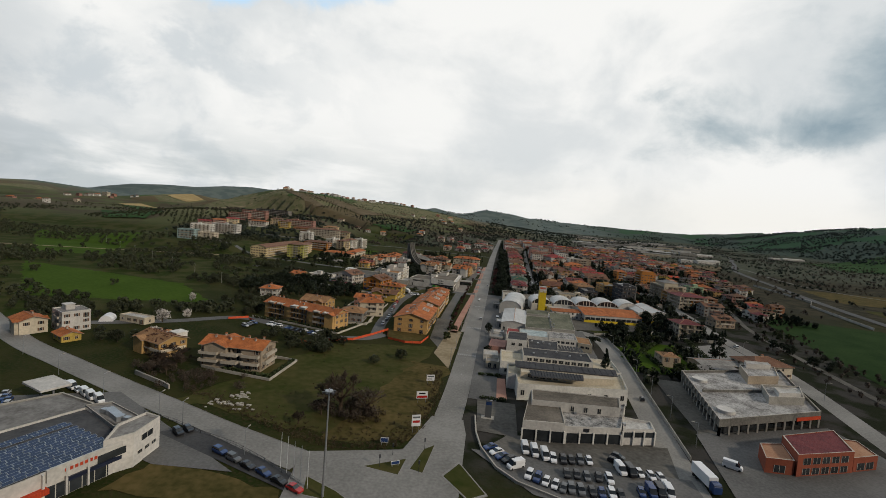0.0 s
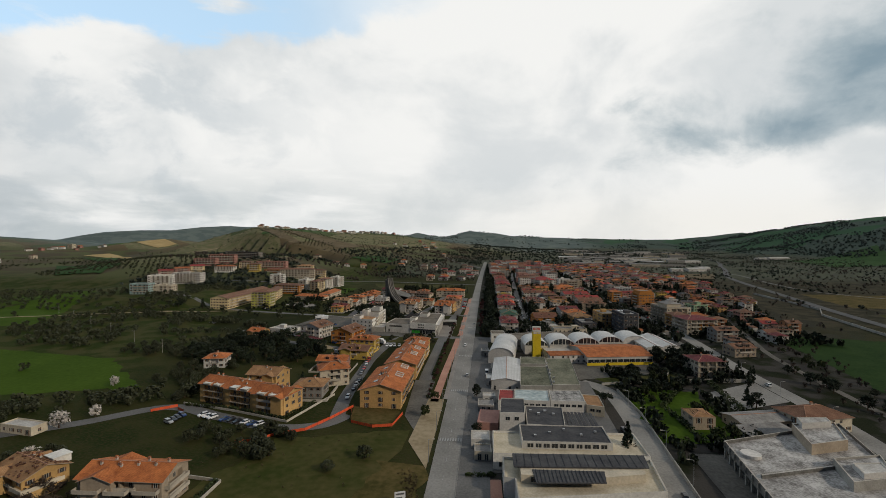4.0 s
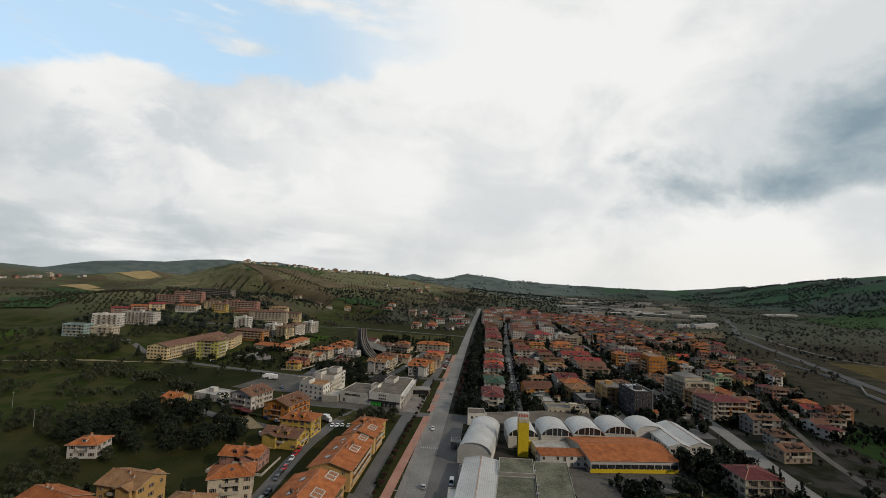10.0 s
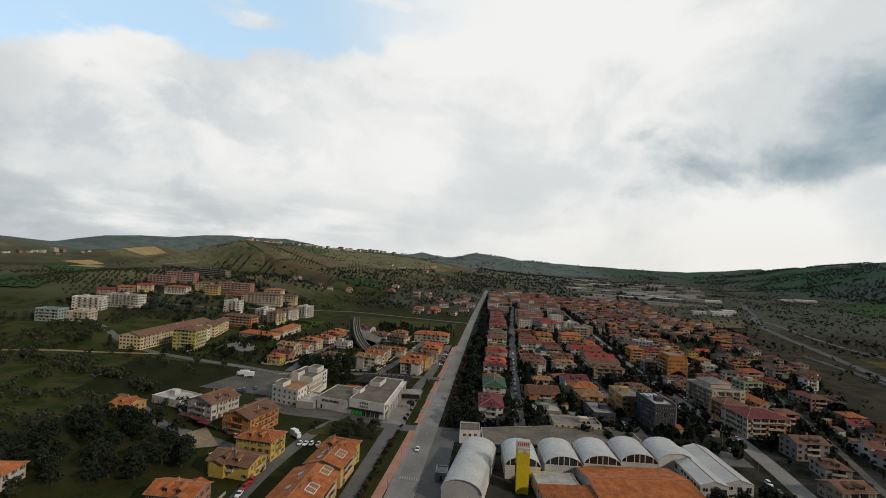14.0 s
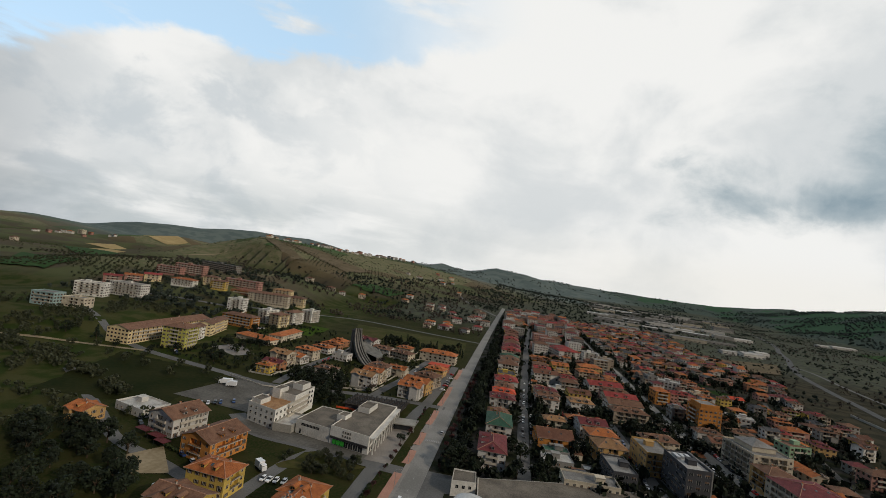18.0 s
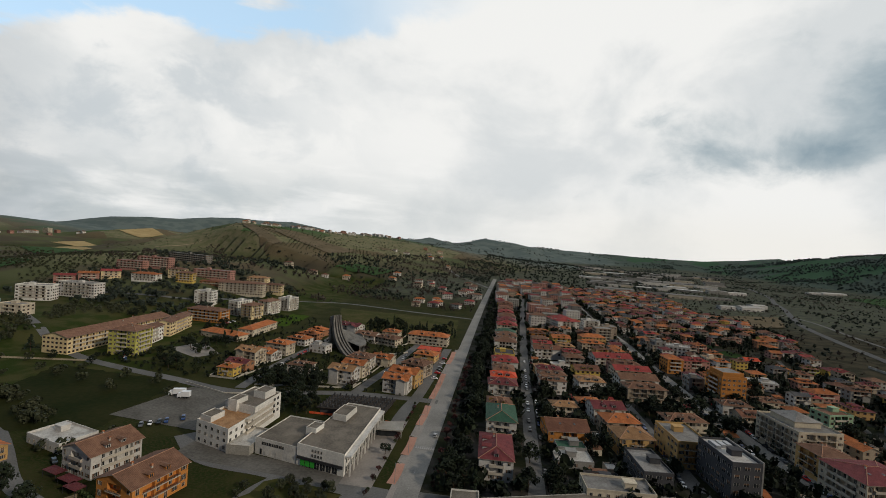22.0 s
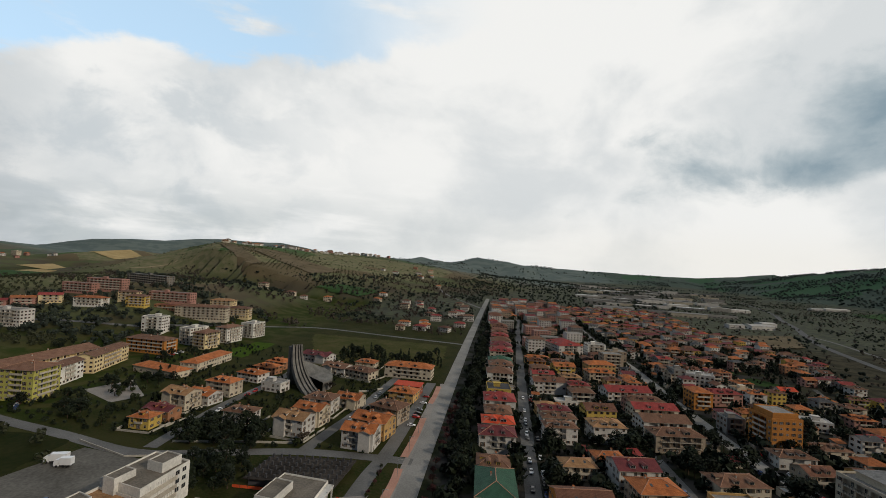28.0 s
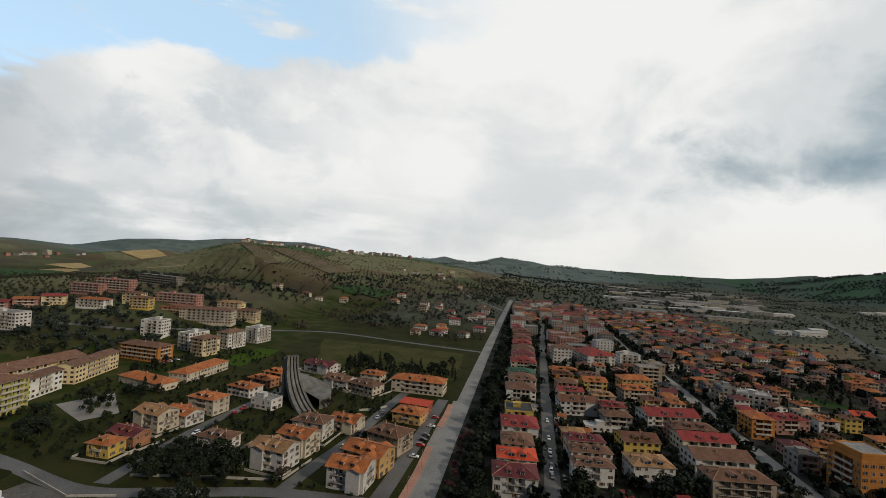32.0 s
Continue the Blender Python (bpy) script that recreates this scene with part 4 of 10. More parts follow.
def roof_mesh(kind, w, d, z, pitch, over, thick=0.18):
    """The roof above walls w by d, with its eaves over them; ridge along the longer side."""
    m = Mesh()
    W2, D2 = w / 2 + over, d / 2 + over
    ridge_x = w >= d
    if kind in ("gable", "hip"):
        if not ridge_x:
            W2, D2 = D2, W2
        rise = D2 * pitch
        z0 = z - over * pitch
        rx = W2 if kind == "gable" else max(0.4, W2 - D2 * 0.95)
        P = [(-W2, -D2, z0), (W2, -D2, z0), (W2, D2, z0), (-W2, D2, z0), (-rx, 0, z0 + rise), (rx, 0, z0 + rise)]
        if not ridge_x:
            P = [(-y, x, zz) for x, y, zz in P]
        faces = [(0, 1, 5, 4), (2, 3, 4, 5)] + ([(1, 2, 5), (3, 0, 4)] if kind == "hip" else [])
        for q in faces:
            m.face([(x, y, zz + thick) for x, y, zz in (P[i] for i in q)], 0)
            m.face([P[i] for i in reversed(q)], 1)
        n = [(0, 1), (1, 2), (2, 3), (3, 0)] if kind == "hip" else [(0, 1), (1, 5), (5, 2), (2, 3), (3, 4), (4, 0)]
        for a, b in n:
            (x0, y0, e0), (x1, y1, e1) = P[a], P[b]
            m.face([P[a], P[b], (x1, y1, e1 + thick), (x0, y0, e0 + thick)], 1)
        if kind == "gable":
            g = [(1, 2, 5), (3, 0, 4)]
            for a, b, c in g:
                s = (W2 - over) / W2
                pts = []
                for i in (a, b, c):
                    x, y, zz = P[i]
                    if ridge_x:
                        pts.append((x * s, y * (D2 - over) / D2, zz if i > 3 else z))
                    else:
                        pts.append((x * (D2 - over) / D2, y * s, zz if i > 3 else z))
                m.face(pts, 2)
    elif kind == "shed":
        rise = d * pitch
        m.box(-W2, -D2, z, W2, D2, z + thick, 0)
        m.v = [(x, y, zz + (y + D2) / (2 * D2) * rise) for x, y, zz in m.v]
        m.face([(-w / 2, d / 2, z), (w / 2, d / 2, z), (w / 2, d / 2, z + rise), (-w / 2, d / 2, z + rise)], 2)
        for s in (-1, 1):
            m.face([(s * w / 2, -d / 2, z), (s * w / 2, d / 2, z), (s * w / 2, d / 2, z + rise)], 2)
    else:
        m.box(-w / 2 + 0.25, -d / 2 + 0.25, z - 0.1, w / 2 - 0.25, d / 2 - 0.25, z + 0.05, 0)
        h = 0.55 if kind == "flat" else 0.9
        for x0, y0, x1, y1 in ((-w / 2, -d / 2, w / 2, -d / 2 + 0.25), (-w / 2, d / 2 - 0.25, w / 2, d / 2), (-w / 2, -d / 2 + 0.25, -w / 2 + 0.25, d / 2 - 0.25), (w / 2 - 0.25, -d / 2 + 0.25, w / 2, d / 2 - 0.25)):
            m.box(x0, y0, z - 0.1, x1, y1, z + h, 1)
    return m


M_EAVE = surface("eave_boards", (0.30, 0.24, 0.18), (0.42, 0.35, 0.27), 0.9, 3.0, 0.2)
CH = Mesh().box(-0.3, -0.3, -0.8, 0.3, 0.3, 0.9, 0).box(-0.42, -0.42, 0.9, 0.42, 0.42, 1.0, 1).box(-0.25, -0.25, 1.0, 0.25, 0.25, 1.25, 0).box(-0.4, -0.4, 1.25, 0.4, 0.4, 1.33, 1).make("chimney", [M_STONE, ROOFS["orange"]])


def balcony_mesh(w, d=1.3):
    m = Mesh()
    m.box(-w / 2, -d, -0.18, w / 2, 0, 0)
    m.box(-w / 2, -d, 0, w / 2, -d + 0.12, 0.95)
    for s in (-1, 1):
        x = s * (w / 2 - 0.06)
        m.box(x - 0.06, -d + 0.12, 0, x + 0.06, 0, 0.95)
    return m


def open_rail(m, w, d, k):
    """A balcony with a slab and an open railing of bars."""
    m.box(-w / 2, -d, -0.2, w / 2, 0, 0)
    for z in (0.35, 0.65, 0.95):
        m.box(-w / 2, -d, z, w / 2, -d + 0.07, z + 0.07, k)
    n = max(2, int(w / 1.2))
    for i in range(n + 1):
        x = -w / 2 + 0.04 + (w - 0.08) * i / n
        m.box(x - 0.04, -d + 0.01, 0, x + 0.04, -d + 0.06, 0.95, k)
    return m


def bay_plan(length, width):
    """The openings of a loggia front: one, or several between piers."""
    k = max(1, round(width / 5.2))
    step = width / k
    return [(-width / 2 + i * step + 0.25, -width / 2 + (i + 1) * step - 0.25) for i in range(k)]


def walls_with_bays(w, d, h, base, storey, floors, bays):
    """The body of a house: a core, and in front of it the piers and closed storeys of each recessed side."""
    y0, x1 = -d / 2 + (LOGGIA if 0 in bays else 0), w / 2 - (LOGGIA if 1 in bays else 0)
    x0 = -w / 2 + (LOGGIA if 3 in bays else 0)
    m = Mesh().box(x0, y0, -2.5, x1, d / 2, h)
    for s, (first, open_) in bays.items():
        lo, hi = {0: (-w / 2, w / 2), 1: (y0, d / 2), 3: (-d / 2, -y0)}[s]
        f = {0: pose(0, -d / 2, 0), 1: pose(w / 2, 0, 0, 0, 0, 90), 3: pose(-w / 2, 0, 0, 0, 0, -90)}[s]
        cuts = [lo] + [c for o in open_ for c in o] + [hi]
        i = len(m.v)
        for a, b in zip(cuts[::2], cuts[1::2]):
            if b - a > 0.02:
                m.box(a, 0, -2.5, b, LOGGIA, h)
        for a, b in open_:
            m.box(a, 0, -2.5, b, LOGGIA, base + first * storey - 0.01)
            for fl in range(first + 1, floors):
                m.box(a, 0.02, base + fl * storey - 0.2, b, LOGGIA, base + fl * storey - 0.01)
            m.box(a, 0, h - 0.35, b, LOGGIA, h)
        m.v[i:] = [tuple(f @ Vector(v)) for v in m.v[i:]]
    return m


DORMERS = {}


def dormer_mesh(w, wall, roof, pitch):
    """A small gabled window house on a roof slope, looking towards -y; its back runs into the slope."""
    key = (w, wall, roof, pitch)
    if key not in DORMERS:
        hh, e, back = 1.35, w / 2, min(4.0, 1.9 / pitch)
        m = Mesh().box(-e, 0, -0.6, e, back, hh, 0)
        m.box(-e + 0.25, -0.04, 0.25, -0.06, 0.02, hh - 0.1, 1).box(0.06, -0.04, 0.25, e - 0.25, 0.02, hh - 0.1, 1)
        r = e * 0.4
        for s in (-1, 1):
            q = [(s * (e + 0.3), -0.35, hh - 0.08), (s * (e + 0.3), back, hh - 0.08), (0, back, hh + r), (0, -0.35, hh + r)]
            m.face(q if s > 0 else list(reversed(q)), 2)
            m.face([(x, y, z + 0.12) for x, y, z in (q if s > 0 else list(reversed(q)))], 2)
        m.face([(-e, 0, hh), (e, 0, hh), (0, 0, hh + r)], 0)
        DORMERS[key] = m.make("dormer", [WALLS[wall], M_GLASS, ROOFS[roof]])
    return DORMERS[key]


M_RIDGE = surface("ridge_tiles", (0.30, 0.15, 0.09), (0.46, 0.26, 0.17), 0.88, 3.0, 0.4, spread=0.15)


def house(x, y, w, d, turn, floors, wall, roof, kind="hip", label="", name="house", category="house", detail=2, group="houses of the town", balconies=(), pitch=0.36, storey=3.0, base=0.0, over=0.6, style="shutter", chimneys=1, wing=None, seed=None, skip=(), sky=0, win_pitch=3.1, wide=1.05, dormers=0):
    rnd = random.Random(seed if seed is not None else int(x * 7 + y * 13))
    z = lie(x, y)
    t = thing(name, label or f"{wall} plastered house with a {roof} tiled roof", category, pose(x, y, z, 0, 0, turn), group)
    h = base + floors * storey
    wm = WALLS[wall]
    bays = {s: (first, bay_plan(w if s == 0 else d, min(width, (w if s == 0 else d - 3.2) - 1.2))) for s, width, first in balconies if s in (0, 1, 3) and floors > first}
    body = walls_with_bays(w, d, h, base, storey, floors, bays)
    # balconies stand out of the recesses; on far houses they are one part
    rail = rnd.random() < 0.45
    fronts = Mesh()
    for s, (first, open_) in bays.items():
        f = [pose(0, -d / 2, 0), pose(w / 2, 0, 0, 0, 0, 90), None, pose(-w / 2, 0, 0, 0, 0, -90)][s]
        a, b = open_[0][0], open_[-1][1]
        me = open_rail(Mesh(), b - a + 0.6, 0.7, 1) if rail and detail == 2 else balcony_mesh(b - a + 0.6, 0.7)
        if detail == 2:
            me = me.make("balcony", [M_RAIL, M_DARKMETAL])
        for fl in range(first, floors):
            at = f @ pose((a + b) / 2, 0, base + fl * storey)
            if detail == 2:
                part("balcony", me, None, t, at=at)
            else:
                i = len(fronts.v)
                fronts.v += [tuple(at @ Vector(v)) for v in me.v]
                fronts.f += [tuple(i + q for q in f_) for f_ in me.f]
                fronts.k += [0] * len(me.f)
    part("wall", body, wm, t)
    if fronts.f:
        tagged(part("balcony", fronts, M_RAIL, t), kind="stuff")
    roof_mats = [ROOFS[roof], wm if kind in ("flat", "parapet") else M_EAVE, wm]
    along = w >= d or kind not in ("gable", "hip")
    part("roof", roof_mesh(kind, w if along else d, d if along else w, h, pitch, over), roof_mats, t, at=None if along else pose(0, 0, 0, 0, 0, 90))
    if wing:
        dx, dy, ww, wd, wf, wk = wing
        wh = base + wf * storey
        part("wing", Mesh().box(dx - ww / 2, dy - wd / 2, -2.5, dx + ww / 2, dy + wd / 2, wh), wm, t)
        al = ww >= wd or wk not in ("gable", "hip")
        r2 = roof_mesh(wk, ww if al else wd, wd if al else ww, wh, pitch, over if wk in ("hip", "gable") else 0)
        part("wing_roof", r2, [ROOFS[roof], wm if wk in ("flat", "parapet") else M_EAVE, wm], t, at=pose(dx, dy, 0.02, 0, 0, 0 if al else 90))
    facade_windows(t, w, d, floors, storey, base, style, detail, rnd, skip, win_pitch, wide=wide, plain=(2, 3) if x < -28 else (1, 2) if x > 40 else (2,), bays=bays)
    for side, width, first in balconies:
        if side == 2 or side in bays:
            continue
        m = [pose(0, -d / 2, 0), pose(w / 2, 0, 0, 0, 0, 90), pose(0, d / 2, 0, 0, 0, 180), pose(-w / 2, 0, 0, 0, 0, -90)][side]
        for fl in range(first, floors):
            part("balcony", balcony_mesh(width), M_RAIL, t, at=m @ pose(0, 0, base + fl * storey))
    if kind in ("hip", "gable"):
        short, long_ = min(w, d), max(w, d)
        if detail == 2 and long_ > 6:
            # ridge and hip tiles
            e, rise = short / 2 + over, (short / 2 + over) * pitch
            top = h - over * pitch + rise + 0.2
            rx = (long_ / 2 + over) - (0 if kind == "gable" else e * 0.95)
            rm = Mesh().tube((-rx, 0, top), (rx, 0, top), 0.16, 0.16, 5)
            if kind == "hip":
                for sx in (-1, 1):
                    for sy in (-1, 1):
                        rm.tube((sx * rx, 0, top), (sx * (long_ / 2 + over), sy * e, top - rise), 0.14, 0.14, 5)
            part("ridge", rm, M_RIDGE, t, at=None if along else pose(0, 0, 0, 0, 0, 90))
        for i in range(chimneys):
            cx, cy = rnd.uniform(-w * 0.25, w * 0.25), rnd.uniform(-d * 0.2, d * 0.2)
            run = abs(cy) if w >= d else abs(cx)
            part("chimney", CH, None, t, at=pose(cx, cy, h + (short / 2 - run) * pitch + 0.1))
        faces = []
        if w >= d or kind == "hip":
            faces.append((pose(0, -d / 2, 0), w if w >= d else d * 0.3))
        if w < d or kind == "hip":
            faces.append((pose(-w / 2, 0, 0, 0, 0, -90) if x > -20 else pose(w / 2, 0, 0, 0, 0, 90), d if w < d else 1.0))
        for f, room in faces[:dormers]:
            n = 2 if room > 13 else 1
            dw = rnd.choice([1.7, 2.2, 3.2])
            for i in range(n):
                part("dormer", dormer_mesh(dw, wall, roof, pitch), None, t, at=f @ pose((i + 0.5) * room * 0.6 / n - room * 0.3, 1.1, h + 1.1 * pitch))
        for i in range(sky):
            cx = (i + 0.5) * w * 0.7 / sky - w * 0.35
            ang = math.degrees(math.atan(pitch))
            if w >= d:
                part("skylight", SKYL, None, t, at=pose(cx, -d * 0.22, h + (d / 2 - d * 0.22) * pitch + 0.2, ang))
    elif kind in ("flat", "parapet") and storey < 5 and w > 9 and rnd.random() < 0.7:
        # lift house and tanks on a flat roof
        cx, cy = rnd.uniform(-w * 0.2, w * 0.2), rnd.uniform(-d * 0.15, d * 0.15)
        part("stair_head", Mesh().box(cx - 2.2, cy - 1.8, h - 0.1, cx + 2.2, cy + 1.8, h + 2.4).box(cx - 2.5, cy - 2.1, h + 2.4, cx + 2.5, cy + 2.1, h + 2.6), wm, t)
    return t


SKYL = Mesh().box(-0.5, -0.7, 0, 0.5, 0.7, 0.06, 1).box(-0.42, -0.62, 0.06, 0.42, 0.62, 0.08, 0).make("skylight", [M_GLASS, M_DARKMETAL])


# far houses joined into one: walls, roof and dark windows
FAR_KEYS = [("w", k) for k in WALLS] + [("r", k) for k in ROOFS] + [("g", "")]
FAR_MATS = [*WALLS.values(), *ROOFS.values(), M_GLASS]


def far_house(heap, x, y, w, d, turn, floors, wall, roof, kind, storey=3.0, pitch=0.36, rows=True):
    at = pose(x, y, lie(x, y), 0, 0, turn)
    kw, kr, kg = FAR_KEYS.index(("w", wall)), FAR_KEYS.index(("r", roof)), len(FAR_KEYS) - 1
    h = floors * storey
    m = Mesh().box(-w / 2, -d / 2, -2.5, w / 2, d / 2, h, kw)
    r = roof_mesh(kind, w, d, h, pitch, 0.6 if kind in ("hip", "gable") else 0)
    i = len(m.v)
    m.v += r.v
    m.f += [tuple(i + q for q in f) for f in r.f]
    m.k += [(kr, kw, kw)[q] for q in r.k]
    if rows:
        for fl in range(floors):
            n = max(1, int(w / 3.2))
            for j in range(n):
                c = (j + 0.5) * w / n - w / 2
                m.box(c - 0.7, -d / 2 - 0.06, fl * storey + 0.7, c + 0.7, -d / 2 + 0.02, fl * storey + 2.3, kg)
            if fl and (int(x) + fl) % 3:
                m.box(-w * 0.4, -d / 2 - 0.9, fl * storey - 0.15, w * 0.4, -d / 2, fl * storey + 0.1, kw)
                m.box(-w * 0.4, -d / 2 - 0.9, fl * storey + 0.1, w * 0.4, -d / 2 - 0.8, fl * storey + 0.9, kw)
    i = len(heap.v)
    heap.v += [tuple(at @ Vector(v)) for v in m.v]
    heap.f += [tuple(i + q for q in f) for f in m.f]
    heap.k += m.k


FAR_HEAP = Mesh()
# houses: x, y of the middle, width, depth, turn, storeys, walls, roof, shape of the roof, balconies (side, width, first storey)
F, R_, B_, L_ = 0, 1, 2, 3
VILLAS = []
VILLAS += [
    (-101, 169, 25, 12, 2, 3, "beige", "orange", "gable", [(F, 9, 1), (R_, 7, 1)], "three-storey beige apartment villa with broad balconies and an orange roof"),
    (-109, 268, 16, 13, -6, 3, "ochre", "tan", "gable", [(F, 6, 1)], "ochre villa with a weathered yellowish tiled roof"),
    (-84, 262, 14, 12, 4, 2, "grey", "tan", "hip", [(R_, 6, 1)], "grey rendered house with a tan tiled roof"),
    (-79, 281, 15, 12, 24, 3, "cream", "orange", "hip", [(F, 6, 1)], "cream house with an orange tiled roof and balconies"),
    (-160, 305, 12, 11, 12, 2, "white", "orange", "hip", [(F, 5, 1)], "small white house with an orange tiled roof among olives"),
    (-82, 334, 19, 12, -6, 2, "yellow", "brown", "gable", [(F, 5, 1), (R_, 5, 1)], "bright yellow house with a brown tiled roof"),
    (-81, 351, 17, 12, -4, 3, "yellow", "orange", "hip", [(R_, 5, 1)], "yellow house with an orange hipped roof"),
    (-88, 307, 17, 11, 2, 2, "pink", "orange", "gable", [(F, 5, 1)], "salmon pink house with an orange tiled roof and chimneys"),
    (-44, 350, 14, 12, -8, 3, "yellow", "orange", "hip", [(R_, 5, 1)], "yellow house with an orange hipped roof beside the promenade"),
    (-131, 392, 17, 19, -14, 3, "white", "brown", "gable", [(R_, 12, 1), (F, 7, 1)], "white apartment house with brown roof and red awnings"),
]
VILLAS += [
    (-101, 378, 17, 21, -12, 3, "orange", "brown", "gable", [(R_, 14, 1), (F, 7, 1)], "orange and tan apartment house with a brown roof"),
    (-174, 382, 12, 11, -12, 2, "ochre", "orange", "gable", [(F, 5, 1)], "ochre house with an orange tiled roof at the field edge"),
    (-154, 510, 11, 9, 0, 2, "yellow", "orange", "hip", [(F, 4, 1)], "yellow house with an orange roof beside the lane"),
    (-154, 522, 16, 9, -8, 2, "brick", "maroon", "gable", [], "brick house with solar panels on a dark red roof"),
    (-158, 542, 17, 12, -10, 3, "cream", "tan", "gable", [(F, 8, 1), (R_, 5, 1)], "large cream house with a cross-gabled tan roof"),
    (-151, 553, 17, 11, -14, 2, "white", "orange", "gable", [(R_, 5, 1)], "white house with an orange tiled roof"),
    (-150, 571, 18, 12, -8, 3, "cream", "orange", "hip", [(F, 7, 1)], "cream house with an orange hipped roof"),
    (-114, 531, 16, 10, -4, 2, "white", "brown", "hip", [(F, 5, 1)], "white and red house with a brown hipped roof"),
    (-150, 606, 18, 12, -12, 2, "white", "orange", "hip", [(F, 5, 1)], "white house with dormers in an orange roof"),
    (-150, 627, 17, 12, -14, 2, "brick", "orange", "hip", [(F, 5, 1)], "brick house with an orange hipped roof"),
]
VILLAS += [
    (-150, 646, 16, 12, -12, 2, "brick", "orange", "hip", [], "brick house with an orange hipped roof behind others"),
    (-80, 522, 17, 12, -8, 3, "white", "tan", "gable", [(F, 5, 1), (L_, 5, 1)], "white apartment villa with a weathered tan roof"),
    (-77, 538, 16, 11, -12, 3, "cream", "orange", "gable", [(R_, 5, 1)], "cream villa with an orange tiled roof"),
    (-79, 557, 17, 12, -4, 3, "white", "brown", "hip", [(R_, 6, 1), (F, 5, 1)], "white villa with a brown tiled roof and dormers"),
    (-42, 515, 16, 12, -4, 3, "white", "orange", "gable", [(F, 9, 1), (R_, 6, 1)], "white villa with an orange tiled roof and yellow awnings"),
    (-40, 531, 19, 13, -14, 3, "ochre", "orange", "gable", [(F, 8, 1)], "ochre villa with an orange cross-gabled roof"),
    (-37, 554, 18, 14, -18, 3, "beige", "brown", "hip", [(R_, 6, 1)], "unfinished beige house with a brown tiled roof"),
    (-37, 595, 17, 13, -8, 2, "ochre", "orange", "hip", [(F, 5, 1)], "ochre house with a broad orange roof"),
    (-45, 654, 37, 15, -2, 3, "cream", "orange", "hip", [(F, 20, 1)], "long apartment house with an orange hipped roof"),
    (-66, 571, 15, 12, -8, 2, "cream", "orange", "gable", [], "cream house with an orange roof behind the church"),
]
VILLAS += [
    (-101, 645, 20, 13, -14, 2, "white", "brown", "gable", [], "white house with a brown gabled roof"),
    (-84, 668, 16, 12, -4, 2, "cream", "orange", "hip", [], "cream house with an orange roof beside a lawn"),
    (-80, 640, 22, 13, -20, 2, "cream", "brown", "hip", [(F, 6, 1)], "cream house with a brown hipped roof by the parish field"),
    (-131, 680, 26, 13, -16, 2, "white", "maroon", "gable", [(F, 8, 1)], "white parish house with a dark red roof"),
    (-139, 173, 17, 12, -20, 2, "ochre", "tan", "gable", [(F, 7, 1)], "weathered house with loose roof tiles by the side road"),
    (-207, 176, 12, 10, -25, 2, "cream", "orange", "gable", [], "small cream house with an orange roof by the side road"),
    (-196, 186, 12, 11, -25, 3, "white", "flat", "flat", [(F, 5, 1)], "white three-storey house with a flat roof"),
    (-183, 172, 9, 7, -25, 1, "yellow", "orange", "gable", [], "low yellow outbuilding with an orange roof"),
    (-181, 208, 16, 6, -8, 1, "cream", "pale", "flat", [], "low pale farm shed beside the olives"),
]
for q in VILLAS:
    wing = None
    if q[8] == "gable" and q[2] >= q[3] and q[5] > 1:
        side = 1 if int(q[0] * 3 + q[1]) % 2 else -1
        wing = (side * q[2] * 0.24, -0.7, q[2] * 0.36, q[3] + 1.2, q[5], "gable")
    t = house(*q[:9], balconies=q[9] or ([(F, 5, 1)] if q[5] > 1 else []), label=q[10], name="villa", group="villas west of the main road", wing=wing, detail=2 if q[1] < 600 else 1, dormers=1 if q[5] > 1 and q[1] > 300 else 0, chimneys=2, over=0.8, sky=1 if q[8] == "hip" else 0)
    if q[:2] == (-101, 169):
        # broad balconies on two floors, along the front and round the end
        for fl in (1, 2):
            for x, wide_ in ((-8.2, 7.6), (0.4, 6.4), (8.6, 7.0)):
                part("balcony", balcony_mesh(wide_, 1.7), M_RAIL, t, at=pose(x, -6.0 - (1.0 if x < 8 else 0.3), fl * 3.0))
            part("balcony", balcony_mesh(9.0, 1.7), M_RAIL, t, at=pose(12.5, -0.4, fl * 3.0, 0, 0, 90))
        for x, y in ((-9, -1.5), (-6.5, 1.2), (-2.5, -2), (3.4, 1.6), (7.5, -1.2), (10, 0.8)):
            part("chimney", CH, None, t, at=pose(x, y, 9 + (6 - abs(y)) * 0.36 + 0.1))
    if q[:2] == (-139, 173):
        # a roof terrace with a white slab, a long balcony and ragged heaps of old tiles
        part("terrace", Mesh().box(4.6, -7.4, 2.8, 11.5, 3.4, 3.1).box(4.6, -7.4, 3.1, 11.5, -7.2, 4.0).box(11.3, -7.2, 3.1, 11.5, 3.4, 4.0), WALLS["cream"], t, "cream terrace slab with a parapet")
        part("terrace_wall", Mesh().box(8.5, -5.4, -2.0, 10.9, 2.8, 2.8), WALLS["ochre"], t)
        part("stair_head", Mesh().box(0.5, 3.2, 5.5, 5.5, 8.0, 7.8).box(0.2, 2.9, 7.8, 5.8, 8.3, 8.0), WALLS["bright"], t, "pale stair head with a flat roof")
        loose = random.Random(5)
        heap = Mesh()
        for k in range(120):
            x, y = loose.uniform(-8.4, 8.4), loose.uniform(-6.2, 6.2)
            z = 6.1 + (6 - abs(y)) * 0.36 + 0.12
            heap.box(x - 0.3, y - 0.22, z, x + 0.3, y + 0.22, z + loose.uniform(0.1, 0.3))
        tagged(part("loose_tiles", heap, ROOFS["dusky"], t, "loose weathered roof tiles"), kind="stuff")

